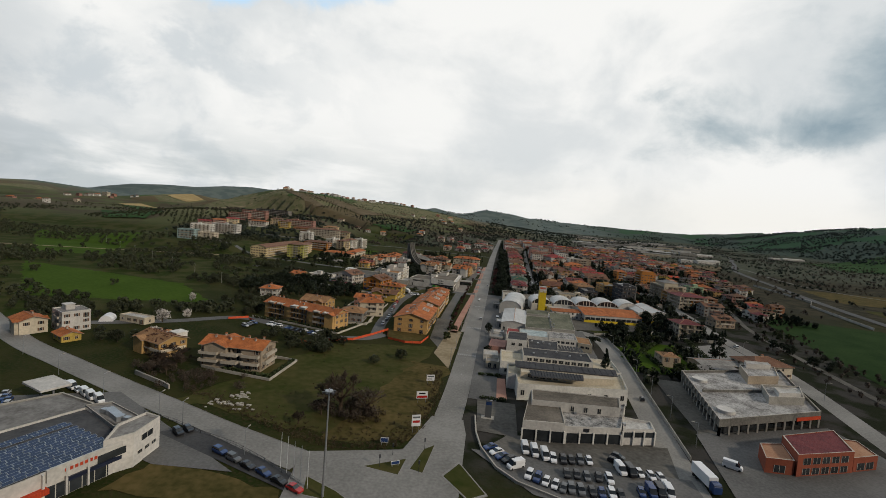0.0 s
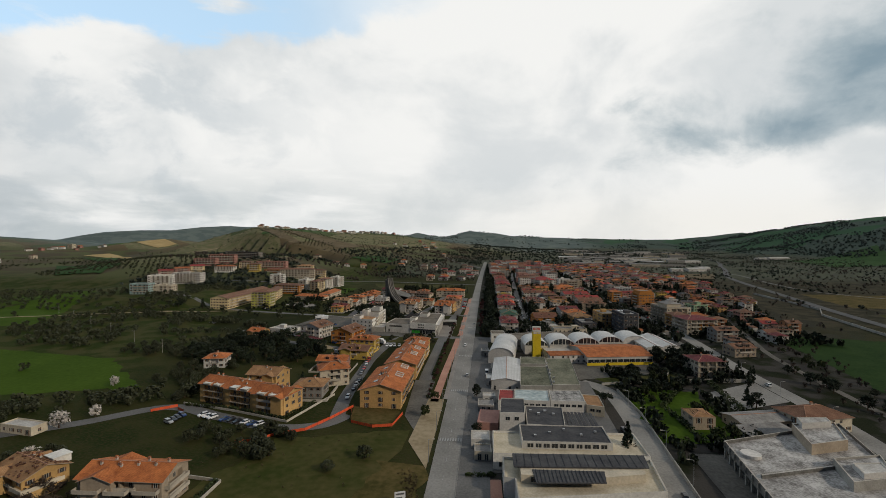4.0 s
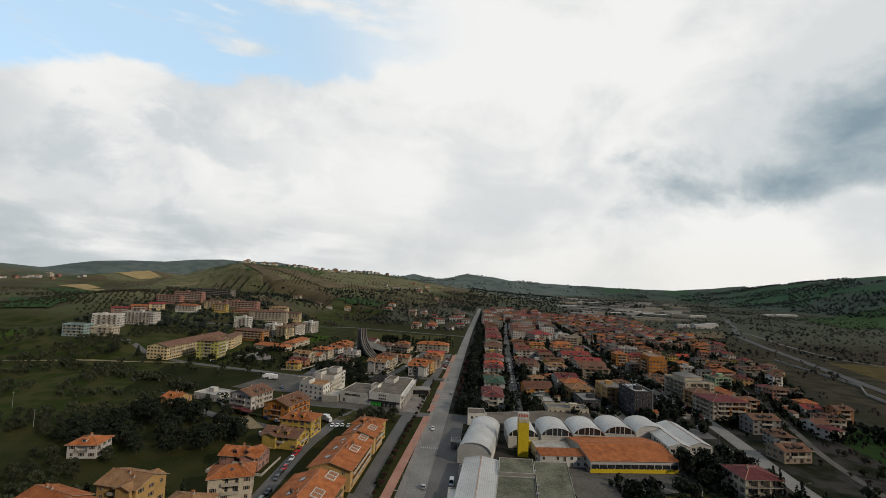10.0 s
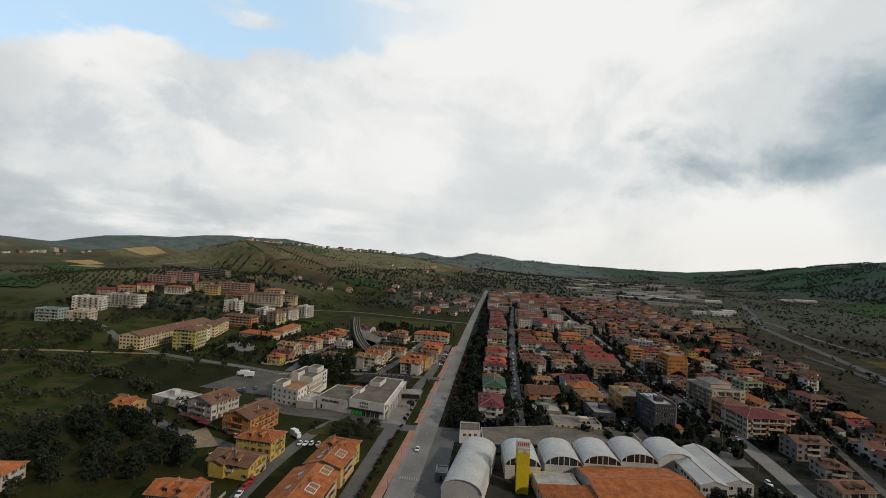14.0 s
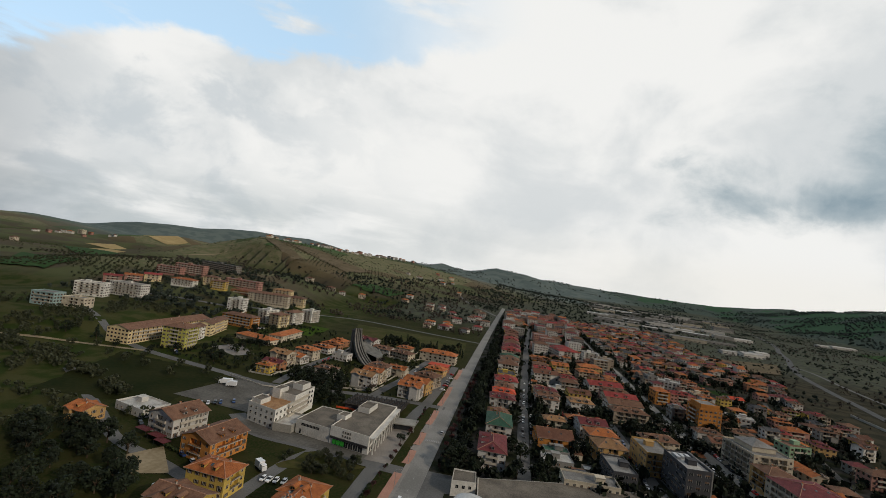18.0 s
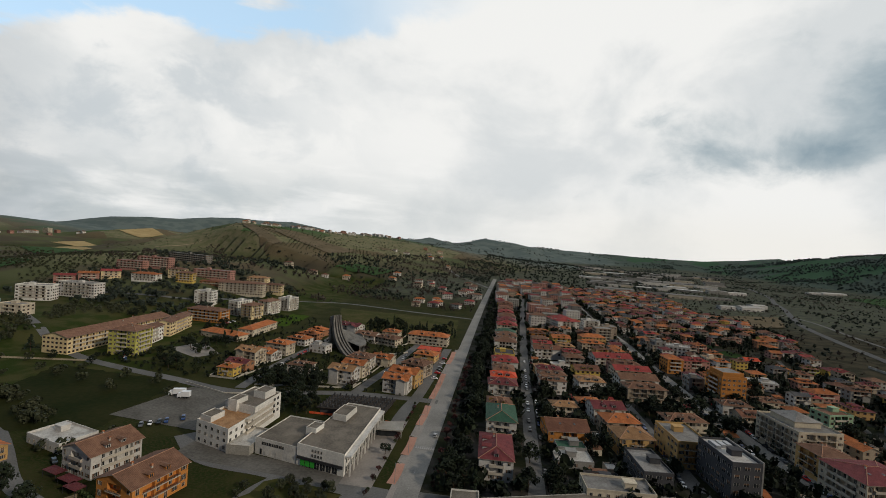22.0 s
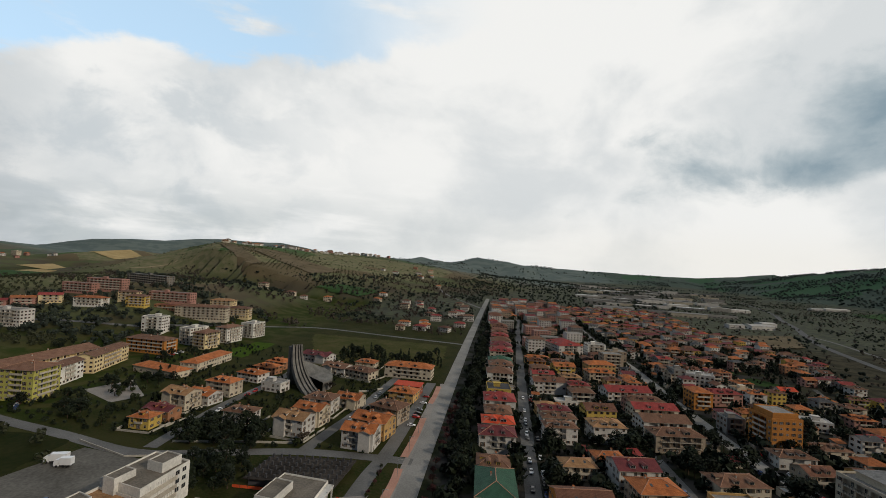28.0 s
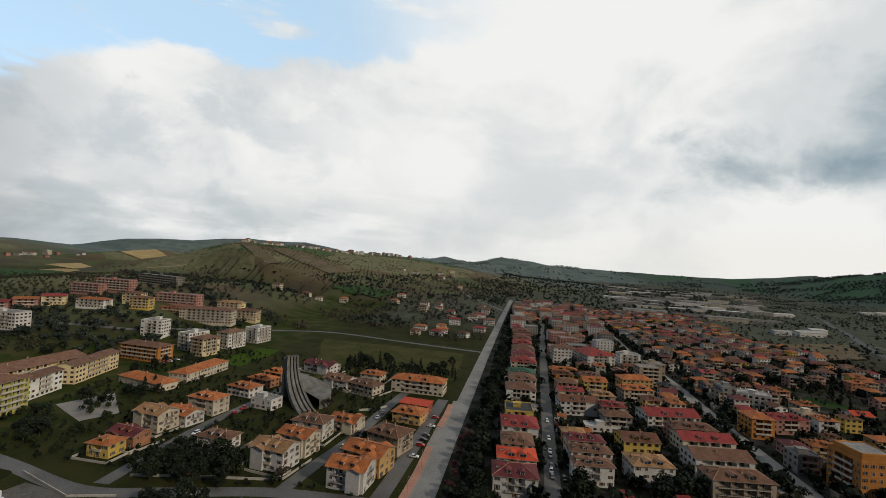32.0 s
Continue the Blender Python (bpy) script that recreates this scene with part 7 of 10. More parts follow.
for (xa, za), (xb, zb) in zip(prof, prof[1:]):
    k0, k1 = 0.62 + 0.38 * (1 - za / HIGH), 0.62 + 0.38 * (1 - zb / HIGH)
    m.face([(xa * 0.9 - 1.2, -4.6 * k0, za), (xb * 0.9 - 1.2, -4.6 * k1, zb), (xb * 0.9 - 1.2, 4.6 * k1, zb), (xa * 0.9 - 1.2, 4.6 * k0, za)])
part("sail_shell", m, ROOFS["flat"], t, "grey roofing between the ribs")
part("back_wall", Mesh().box(-5.5, -4.2, -0.5, -2.2, 4.2, HIGH - 1.5), WALLS["weathered"], t, "tall concrete back wall")
m = Mesh()
for i in range(16):
    a0, a1 = math.pi * (0.05 + 0.9 * i / 16), math.pi * (0.05 + 0.9 * (i + 1) / 16)
    r0, r1 = 21, 21
    h0, h1 = 6 + 9 * (1 - i / 16) ** 2, 6 + 9 * (1 - (i + 1) / 16) ** 2
    p0, p1 = (8 - r0 * math.cos(a0) * 0.8, 5 + r0 * math.sin(a0) * 0.8), (8 - r1 * math.cos(a1) * 0.8, 5 + r1 * math.sin(a1) * 0.8)
    m.face([(*p0, -0.5), (*p1, -0.5), (*p1, h1), (*p0, h0)])
    m.face([(*p0, h0), (*p1, h1), (8, 5, 7.5)])
part("nave", m, [WALLS["weathered"]], t, "round concrete nave with a sloping roof")
house(-124, 588, 15, 10, -10, 2, "white", "flat", "flat", name="parish_office", category="house", label="small white flat-roofed parish office", chimneys=0)

# apartment blocks on the west side
t, p = works("rear_hall", "long low hall with a dark flat roof behind the vaults", "hall", [(18.5, 377), (48, 385.5), (100, 401), (98, 419), (60, 413), (17, 398.5)])
block(t, "hall", p, 4.2, "grey", "brownfelt", parapet=0.3)
panes_along(t, p[0], p[1], 2.2, 2.2, 1.2, 1.2)
t, p = works("gate_house", "small white house with a dark flat roof behind the vaults", "house", [(6.5, 386), (17, 388), (16, 399), (6, 398)])
block(t, "hall", p, 6.2, "bright", "brownfelt", parapet=0.5)
panes_along(t, p[0], p[1], 3.6, 1.2, 1.3, 1.6)

APTS = []
APTS += [
    (-288, 561, 20, 100, 1, 4, "butter", "brown", "gable", [(1, 92, 1)], "long cream apartment block with a brown roof and continuous balconies"),
    (-247, 532, 20, 18, 6, 6, "lime", "brown", "hip", [(0, 7, 1), (1, 12, 1)], "yellow-green six-storey apartment block"),
    (-259, 562, 11, 27, 14, 4, "bright", "brown", "gable", [(1, 9, 1)], "white terraced block with blue awnings and brown roof"),
    (-270, 606, 12, 46, 16, 4, "butter", "brown", "gable", [(1, 22, 1)], "cream terraced block with balconies and brown roof"),
    (-275, 660, 38, 15, -4, 4, "orange", "brown", "hip", [(0, 34, 1), (1, 10, 1)], "orange apartment block with long loggias"),
    (-268, 705, 13, 22, -10, 5, "bright", "flat", "flat", [(0, 10, 1), (1, 14, 1)], "white apartment block with stacked balconies"),
    (-246, 692, 14, 18, -10, 5, "butter", "brown", "hip", [(0, 11, 1), (1, 12, 1)], "cream apartment block with stacked balconies and brown roof"),
    (-246, 728, 14, 22, -8, 5, "bright", "brown", "hip", [(0, 10, 1), (1, 14, 1)], "white apartment block with a brown roof"),
]
APTS += [
    (-240, 763, 15, 20, -8, 5, "bright", "flat", "flat", [(0, 10, 1), (1, 14, 1)], "tall cream apartment block with balconies"),
    (-316, 786, 55, 15, 14, 5, "cream", "brown", "hip", [(0, 40, 1)], "broad beige apartment block with a brown roof"),
    (-318, 716, 20, 14, 8, 5, "bright", "flat", "flat", [(0, 10, 1)], "white apartment block above the orange one"),
    (-416, 560, 22, 14, 10, 4, "teal", "flat", "parapet", [(0, 16, 1)], "teal and white apartment block with a flat roof"),
    (-395, 572, 22, 13, 8, 3, "cream", "flat", "parapet", [(0, 10, 1)], "cream apartment block with pink bands and a flat roof"),
    (-449, 636, 30, 15, 22, 5, "bright", "flat", "parapet", [(0, 22, 1)], "white apartment block with cabins on a flat roof"),
    (-431, 668, 42, 14, 2, 5, "white", "flat", "parapet", [(0, 30, 1)], "greyish white apartment block with a bright gable end"),
    (-468, 816, 46, 13, 4, 5, "pink", "flat", "flat", [(0, 40, 1)], "long pink and white block on the slope"),
    (-490, 800, 38, 12, 4, 4, "pink", "flat", "flat", [(0, 32, 1)], "lower pink and white block on the slope"),
]
APTS += [
    (-421, 746, 30, 13, 8, 3, "bright", "orange", "hip", [(0, 24, 1), (1, 7, 1)], "white block with an orange roof on the slope"),
    (-404, 779, 20, 12, 14, 4, "butter", "brown", "hip", [(0, 14, 1)], "pale yellow stepped block among trees on the slope"),
    (-384, 768, 20, 12, 14, 4, "yellow", "brown", "hip", [(0, 14, 1), (1, 7, 1)], "yellow apartment block among trees on the slope"),
    (-372, 808, 52, 13, 4, 4, "pink", "flat", "flat", [(0, 44, 1)], "pink apartment block on the slope"),
    (-324, 838, 28, 14, 10, 4, "butter", "tan", "hip", [(0, 22, 1)], "pale yellow apartment block with stacked balconies"),
    (-298, 832, 26, 14, 10, 4, "butter", "brown", "hip", [(0, 20, 1), (1, 8, 1)], "pale yellow stepped apartment block with balconies"),
    (-500, 712, 20, 13, 40, 3, "pink", "red", "gable", [(0, 15, 1)], "stepped pink terrace with red roofs"),
    (-484, 728, 20, 13, 40, 3, "pink", "orange", "gable", [(0, 15, 1)], "stepped pink terrace with orange roofs"),
    (-469, 744, 20, 13, 40, 3, "butter", "red", "gable", [(0, 15, 1)], "stepped cream terrace with red roofs"),
    (-352, 787, 44, 10, 6, 2, "brick", "maroon", "flat", [(0, 36, 1)], "low dark brick terrace in front of the pink block"),
    (-468, 886, 84, 12, -16, 4, "weathered", "flat", "flat", [(0, 76, 0)], "long grey unfinished block on the slope"),
]
for q in APTS:
    house(*q[:9], balconies=q[9], label=q[10], name="apartment_block", category="apartment block", group="apartment blocks west of the town", detail=1 if q[1] > 560 or q[0] < -330 else 2, chimneys=2, pitch=0.3, over=0.9)
house(-218, 602, 42, 14, -14, 1, "cream", "orange", "hip", name="school", category="school", label="low cream school wing with an orange roof", storey=4.6, group="school wings")
house(-205, 634, 14, 44, 0, 2, "cream", "orange", "hip", name="school", category="school", label="cream two-storey school wing with an orange roof", storey=3.2, group="school wings")

# long villa terrace and the row houses by the promenade
for k, (off, back) in enumerate(((-16.8, 1.2), (0, 0.0), (16.8, -1.4))):
    x, y = -107 + off * 0.970 + back * 0.242, 246 - off * 0.242 + back * 0.970
    t = house(x, y, 16.7, 13, -14, 3, "ochre", "orange", "gable", label="ochre terrace house with loggias, white awnings and an orange roof", balconies=[(0, 11.5, 0)], chimneys=3, name="terrace_house", wing=(5.4, -0.9, 5.4, 14.4, 3, "gable") if k == 2 else None, group="villa terrace", pitch=0.34, storey=2.9, over=0.8)
    for dx in (-3.4, 2.8):
        part("awning", Mesh().box(dx - 1.7, -7.7, 8.9, dx + 1.7, -4.2, 9.05), WALLS["bright"], t, "white canvas awning on the roof terrace", at=pose(0, 0, 0.25 + 0.5 * (k % 2)))
        part("terrace_rim", Mesh().box(dx - 2.0, -7.4, 8.6, dx + 2.0, -7.1, 9.5).box(dx - 2.0, -7.1, 8.6, dx - 1.8, -4.4, 9.6).box(dx + 1.8, -7.1, 8.6, dx + 2.0, -4.4, 9.6), M_RAIL, t)
    part("dish", Mesh().tube((0, 0, 0), (0.12, -0.2, 0.05), 0.5, 0.42, 12), WALLS["bright"], t, "white satellite dish", at=pose(-4 + k * 3, 0.5, 8.7 + 2.6))
for x, y, w, d, turn in ((-45.5, 265, 19, 36, 0), (-44.5, 308, 17, 34, 0), (-43.5, 338, 15, 16, -2)):
    t = house(x, y, w, d, turn, 3, "ochre", "orange", "gable", name="row_house", label="ochre row house with an orange roof and roof terraces", chimneys=4, storey=2.8, pitch=0.3, balconies=[(1, d - 6, 1)], group="row houses beside the promenade", win_pitch=5.2, over=0.9)
    ang = math.degrees(math.atan(0.3))
    for i in range(2 if d > 20 else 1):
        at = pose(w * 0.27, (i + 0.5) * d * 0.4 - d * 0.15, 8.4 + w * 0.23 * 0.3 + 0.16, 0, ang, 0)
        rim = Mesh()
        for q in ((-1.9, -3.0, -1.7, 3.0), (1.7, -3.0, 1.9, 3.0), (-1.7, -3.0, 1.7, -2.8), (-1.7, 2.8, 1.7, 3.0), (-1.7, -0.1, 1.7, 0.1)):
            rim.box(q[0], q[1], 0.0, q[2], q[3], 0.45)
        part("terrace_rim", rim, WALLS["bright"], t, "white rim of a roof terrace", at=at)
        part("terrace_floor", Mesh().box(-1.7, -2.8, 0.02, 1.7, 2.8, 0.09), WALLS["brick"], t, at=at)
    for i in range(3):
        part("skylight", SKYL, None, t, at=pose(-w * 0.2, -d * 0.3 + i * d * 0.3, 8.4 + w * 0.3 * 0.3 + 0.25, 0, -16.7, 0) @ Matrix.Diagonal((2.2, 2.2, 1, 1)))
    for i in range(4):
        part("vent_pipe", Mesh().tube((0, 0, -0.5), (0, 0, 0.8), 0.12, 0.12, 6), M_GALV, t, at=pose(-1.5 + i, -d * 0.35 + i * d * 0.22, 8.4 + w * 0.15))
house(-37, 610, 18, 10, -6, 2, "rust", "bright", "shed", name="red_shop", category="shop", label="dark red shop with a glazed roof", storey=3.0, pitch=0.05, chimneys=0, style="plain")

# car showroom with solar panels on its roof
t, p = works("solar_showroom", "white and black showroom with solar panels on the roof", "showroom", [(-94, 74), (-84, 101), (-104, 110), (-118, 86)])
ox, oy = t.location.x, t.location.y
L = lambda *pts: [(a - ox, b - oy) for a, b in pts]
A_, B_2 = (-92.5, 70), (-84.2, 97.5)
block(t, "hall", L(A_, B_2, (-108, 107.5), (-119, 80)), 6.4, "white", "dark", parapet=0.5)
block(t, "white_front", L((-86.8, 91), (-83.4, 96), (-84.2, 105.5), (-89, 106.5), (-90.5, 99)), 8.0, "white", "flat", parapet=0.6)
block(t, "rear_wing", L((-90, 106), (-104, 111.5), (-108.5, 107.6), (-92, 99.5)), 6.9, "grey", "flat", parapet=0.5)
f = edge_frame(*L(A_, B_2))
part("dark_glazing", Mesh().box(1.0, -0.25, 0.2, 22.5, 0.1, 3.4), M_GLASS, t, "dark shop glazing under the white front", at=f)
for i in range(9):
    part("mullion", Mesh().box(2.0 + i * 2.5, -0.36, 0.1, 2.16 + i * 2.5, -0.25, 3.5), M_FRAME, t, at=f)
part("navy_band", Mesh().box(14, -0.5, 3.0, 28, 0.05, 3.9), surface("navy_fascia", (0.012, 0.016, 0.035), (0.02, 0.027, 0.055), 0.4, 2.0, 0.3), t, "navy blue fascia band", at=f)
part("red_band", Mesh().box(0.2, -1.4, 2.6, 10.5, 0.05, 3.7), ROOFS["bright"], t, "bright red entrance band", at=f)
for i in range(3):
    part("white_fin", Mesh().box(9.6 + i * 4.2, -0.7, 0.2, 10.0 + i * 4.2, 0.0, 6.8), WALLS["white"], t, "white vertical fin", at=f)
part("fascia", Mesh().box(10.4, -0.55, 4.6, 27.5, -0.05, 7.4), WALLS["white"], t, "white fascia above the glazing", at=f)
for i in range(7):
    part("sign_bar", Mesh().box(13.6 + i * 0.95, -0.66, 5.6, 14.2 + i * 0.95, -0.55, 6.3), ROOFS["bright"], t, "red bar of brand lettering", at=f)
part("upper_glazing", Mesh().box(20, -0.75, 4.3, 26.5, -0.5, 6.0), M_GLASS, t, at=f)
panes_along(t, *L((-83.4, 96), (-84.2, 105.5)), 2.4, 1.5, 0.8, 1.0)
panes_along(t, *L((-83.4, 96), (-84.2, 105.5)), 5.2, 4.0, 1.5, 1.0)
PV = surface("solar_panel_glass", (0.008, 0.013, 0.040), (0.018, 0.028, 0.075), 0.15, 0.5, 0.1, spread=0.25)
pv = Mesh().box(-0.96, -0.5, 0.0, 0.96, 0.5, 0.05, 1).box(-0.90, -0.44, 0.05, 0.90, 0.44, 0.06, 0).make("solar_panel", [PV, M_GALV])
turn = math.degrees(math.atan2(B_2[1] - A_[1], B_2[0] - A_[0]))
u_, v_ = Vector((math.cos(radians(turn)), math.sin(radians(turn)))), Vector((-math.sin(radians(turn)), math.cos(radians(turn))))
for j in range(15):
    if j == 12:
        continue
    for i in range(11):
        q = Vector(A_) + u_ * (3.0 + i * 2.02 + (0.5 if j % 2 else 0)) + v_ * (2.0 + j * 1.32)
        part("solar_panel", pv, None, t, at=pose(q.x - ox, q.y - oy, 6.62, 14, 0, turn))
for i in range(5):
    vent(t, *L((-92 - i * 2.2, 103.5 + i * 0.6))[0], 7.0, 1.3)
part("roof_duct", Mesh().box(-1, -4, 6.9, 1, 4, 8.2), M_GALV, t, "grey metal roof duct", at=pose(-97 - ox, 105 - oy, 0, 0, 0, 62))
t, p = works("service_hall", "grey flat-roofed service hall behind the solar showroom", "hall", [(-119.5, 82), (-108.6, 108.2), (-110, 112), (-124, 115.5), (-142, 88)])
block(t, "hall", p, 5.4, "concrete", "flat", parapet=0.5)
t = thing("fuel_canopy", "small petrol station canopy with a white roof", "canopy", pose(-136, 121.5, 0, 0, 0, -20))
part("canopy_roof", Mesh().box(-6, -4, 4.4, 6, 4, 5.0), WALLS["white"], t)
for x in (-4, 4):
    part("post", Mesh().box(x - 0.2, -0.2, -0.2, x + 0.2, 0.2, 4.4), M_GALV, t)

# far industrial sheds down the valley
pk = random.Random(9)
SHED_HEAP = Mesh()
for i in range(330):
    y = pk.choice([1400, 1450, 1640, 1720, 1860, 1950, 2050, 2200, 2400, 2650, 2800]) + pk.uniform(-22, 22)
    x = pk.uniform(255 + (y - 1400) * 0.13, 560 + (y - 1400) * 0.42)
    near_road = near_line([(*q, 0) for q in HIGHWAY], x, y)[0]
    if near_road < 38 or not free(x, y, 40):
        continue
    w, d = pk.uniform(36, 96), pk.uniform(16, 30)
    wall, roof = pk.choice(["white", "grey", "concrete", "grey", "cream"]), pk.choice(["flat", "metal", "flat", "pale", "dark", "flat"])
    if y > 1450:
        far_house(SHED_HEAP, x, y, w, d, pk.uniform(-9, 3), 1, wall, roof, pk.choice(["flat", "flat", "gable"]), pk.uniform(5, 10), 0.14, False)
        taken.append((x, y, max(w, d) * 0.8))
        continue
    house(x, y, w, d, pk.uniform(-9, 3), 1, wall, roof, pk.choice(["flat", "flat", "gable"]), name="industrial_shed", category="shed", label=f"long {wall} industrial shed with a {'dark' if roof == 'dark' else 'pale'} roof", storey=pk.uniform(5, 9), pitch=0.14, detail=1, chimneys=0, group="industrial sheds down the valley", skip=(1, 2, 3), style="plain", win_pitch=9, wide=6)
    taken.append((x, y, max(w, d) * 0.8))
tagged(new("far_sheds", SHED_HEAP.make("far_sheds", FAR_MATS)), "pale industrial sheds far down the valley", "sheds", kind="stuff")
for x, y, w, d in ((1215, 2062, 90, 30), (1120, 2010, 40, 20), (520, 1231, 46, 30), (566, 1290, 30, 24), (470, 1215, 30, 16), (690, 1660, 70, 26)):
    house(x, y, w, d, 10, 1, "white", "pale", "gable", name="industrial_shed", category="shed", label="pale shed beside the highway", storey=7, pitch=0.16, detail=1, chimneys=0, group="industrial sheds down the valley", style="plain", win_pitch=9, wide=5)



# ---------------------------------------------------------------- trees
def leaf_stuff(name, low, high):
    m = surface(name, low, high, 0.8, 0.6, 0.12, spread=0.25)
    n, l = m.node_tree.nodes, m.node_tree.links
    g, hs = n.new("ShaderNodeNewGeometry"), n.new("ShaderNodeHueSaturation")
    mr = n.new("ShaderNodeMapRange")
    mr.inputs[3].default_value, mr.inputs[4].default_value = 0.6, 1.45
    l.new(g.outputs["Random Per Island"], mr.inputs[0])
    l.new(mr.outputs[0], hs.inputs["Value"])
    b = n["Principled BSDF"]
    src = b.inputs["Base Color"].links[0].from_socket
    l.new(src, hs.inputs["Color"])
    l.new(hs.outputs[0], b.inputs["Base Color"])
    return m


M_OLIVE = leaf_stuff("olive_leaves", (0.022, 0.027, 0.012), (0.052, 0.056, 0.029))
M_DARKLEAF = leaf_stuff("evergreen_leaves", (0.007, 0.012, 0.006), (0.020, 0.028, 0.012))
M_GREENLEAF = leaf_stuff("fresh_leaves", (0.018, 0.028, 0.007), (0.042, 0.050, 0.015))
M_CYPRESS = leaf_stuff("cypress_needles", (0.010, 0.018, 0.010), (0.024, 0.034, 0.016))
M_TWIG = leaf_stuff("bare_twigs", (0.036, 0.026, 0.019), (0.072, 0.054, 0.040))
M_REDTWIG = leaf_stuff("reddish_twigs", (0.075, 0.030, 0.030), (0.13, 0.055, 0.050))
M_SCRUB = leaf_stuff("hillside_scrub", (0.044, 0.050, 0.026), (0.085, 0.086, 0.048))
M_WOODS = leaf_stuff("valley_woods", (0.026, 0.036, 0.027), (0.050, 0.064, 0.046))
# paler and bluer than the valley woods: distance haze mixed into the leaf colour
M_HAZYWOODS = leaf_stuff("hazy_hill_woods", (0.044, 0.060, 0.052), (0.070, 0.088, 0.074))
M_BARE = leaf_stuff("leafless_woods", (0.052, 0.041, 0.033), (0.090, 0.074, 0.058))
M_BRAMBLE = leaf_stuff("dry_brambles", (0.050, 0.036, 0.016), (0.100, 0.074, 0.036))
M_BLOSSOM = leaf_stuff("pale_blossom", (0.42, 0.38, 0.34), (0.62, 0.57, 0.52))


def crown_points(rnd, kind, h, r):
    """Centres and sizes of the clumps of a crown of height h and radius r."""
    out = []
    if kind == "round":
        for i in range(34):
            a, u = rnd.uniform(0, 2 * math.pi), rnd.uniform(-0.75, 1)
            q = r * math.sqrt(max(0.05, 1 - u * u)) * rnd.uniform(0.45, 1.02)
            out.append((q * math.cos(a), q * math.sin(a), h * 0.58 + u * h * 0.38, r * rnd.uniform(0.28, 0.42)))
    elif kind == "column":
        for i in range(30):
            u = (i + rnd.random()) / 30
            q = r * min(1.0, 3.2 * u + 0.35) * (1 - u) ** 0.55 * rnd.uniform(0.3, 1)
            a = rnd.uniform(0, 2 * math.pi)
            out.append((q * math.cos(a), q * math.sin(a), h * (0.06 + 0.92 * u), r * 0.5 * (1.15 - u)))
    elif kind == "cone":
        for i in range(40):
            u = (i + rnd.random()) / 40
            q = r * (1 - u) * rnd.uniform(0.4, 1.05)
            a = rnd.uniform(0, 2 * math.pi)
            out.append((q * math.cos(a), q * math.sin(a), h * (0.12 + 0.88 * u), r * 0.34 * (1.2 - u)))
    else:
        for i in range(34):
            a, q = rnd.uniform(0, 2 * math.pi), r * math.sqrt(rnd.random())
            out.append((q * math.cos(a), q * math.sin(a), h * 0.86 - (q / r) ** 2 * h * 0.16 + rnd.uniform(-0.3, 0.3), r * rnd.uniform(0.2, 0.32)))
    return out


def crown_mesh(seed, kind, h, r, leaves, size):
    rnd = random.Random(seed)
    m = Mesh()
    for cx, cy, cz, s in crown_points(rnd, kind, h, r):
        for i in range(leaves):
            v = Vector((rnd.gauss(0, 1), rnd.gauss(0, 1), rnd.gauss(0, 0.8)))
            c = Vector((cx, cy, cz)) + v.normalized() * s * rnd.uniform(0.5, 1.05)
            n = (v.normalized() + Vector((rnd.uniform(-0.7, 0.7), rnd.uniform(-0.7, 0.7), rnd.uniform(-0.3, 0.9)))).normalized()
            u = n.orthogonal().normalized()
            w = n.cross(u)
            a = rnd.uniform(0, 3.14)
            u, w = u * math.cos(a) + w * math.sin(a), w * math.cos(a) - u * math.sin(a)
            k = size * rnd.uniform(0.6, 1.3)
            m.face([c - u * k * 0.6, c + w * k * 0.45 - n * k * 0.1, c + u * k * 0.7, c - w * k * 0.45 + n * k * 0.08])
    return m


def trunk_mesh(seed, h, r, reach, limbs=6):
    rnd = random.Random(seed)
    m = Mesh().tube((0, 0, -0.4), (0.1, 0, h * 0.5), r, r * 0.6, 7)
    for i in range(limbs):
        a = 2 * math.pi * i / limbs + rnd.uniform(-0.4, 0.4)
        z = h * rnd.uniform(0.28, 0.5)
        tip = (math.cos(a) * reach * rnd.uniform(0.5, 0.8), math.sin(a) * reach * rnd.uniform(0.5, 0.8), z + h * rnd.uniform(0.2, 0.4))
        m.tube((0.05, 0, z), tip, r * 0.42, r * 0.12, 5)
    return m


def bare_mesh(seed, h, r):
    """A leafless tree: limbs that fork three times, then a haze of twigs."""
    rnd = random.Random(seed)
    m, tw = Mesh(), Mesh()

    def grow(p, way_, length, rad, level):
        q = p + way_ * length
        m.tube(p, q, rad, rad * 0.6, 6 if level < 2 else 4, caps=False)
        if level == 3:
            for i in range(7):
                v = (way_ + Vector((rnd.gauss(0, 0.6), rnd.gauss(0, 0.6), rnd.gauss(0.1, 0.5)))).normalized()
                s = v.orthogonal().normalized() * 0.07
                e = q + v * length * rnd.uniform(0.5, 1.0)
                tw.face([q - s, q + s, e + s * 0.6, e - s * 0.6])
            return
        for i in range(4 if level else 6):
            v = (way_ * 0.55 + Vector((rnd.gauss(0, 0.55), rnd.gauss(0, 0.55), rnd.uniform(0.0, 0.6)))).normalized()
            grow(p + way_ * length * rnd.uniform(0.65, 1.0), v, length * rnd.uniform(0.6, 0.8), rad * 0.5, level + 1)

    grow(Vector((0, 0, -0.3)), Vector((0, 0, 1)), h * 0.3, r, 0)
    return m, tw


TREES = {}


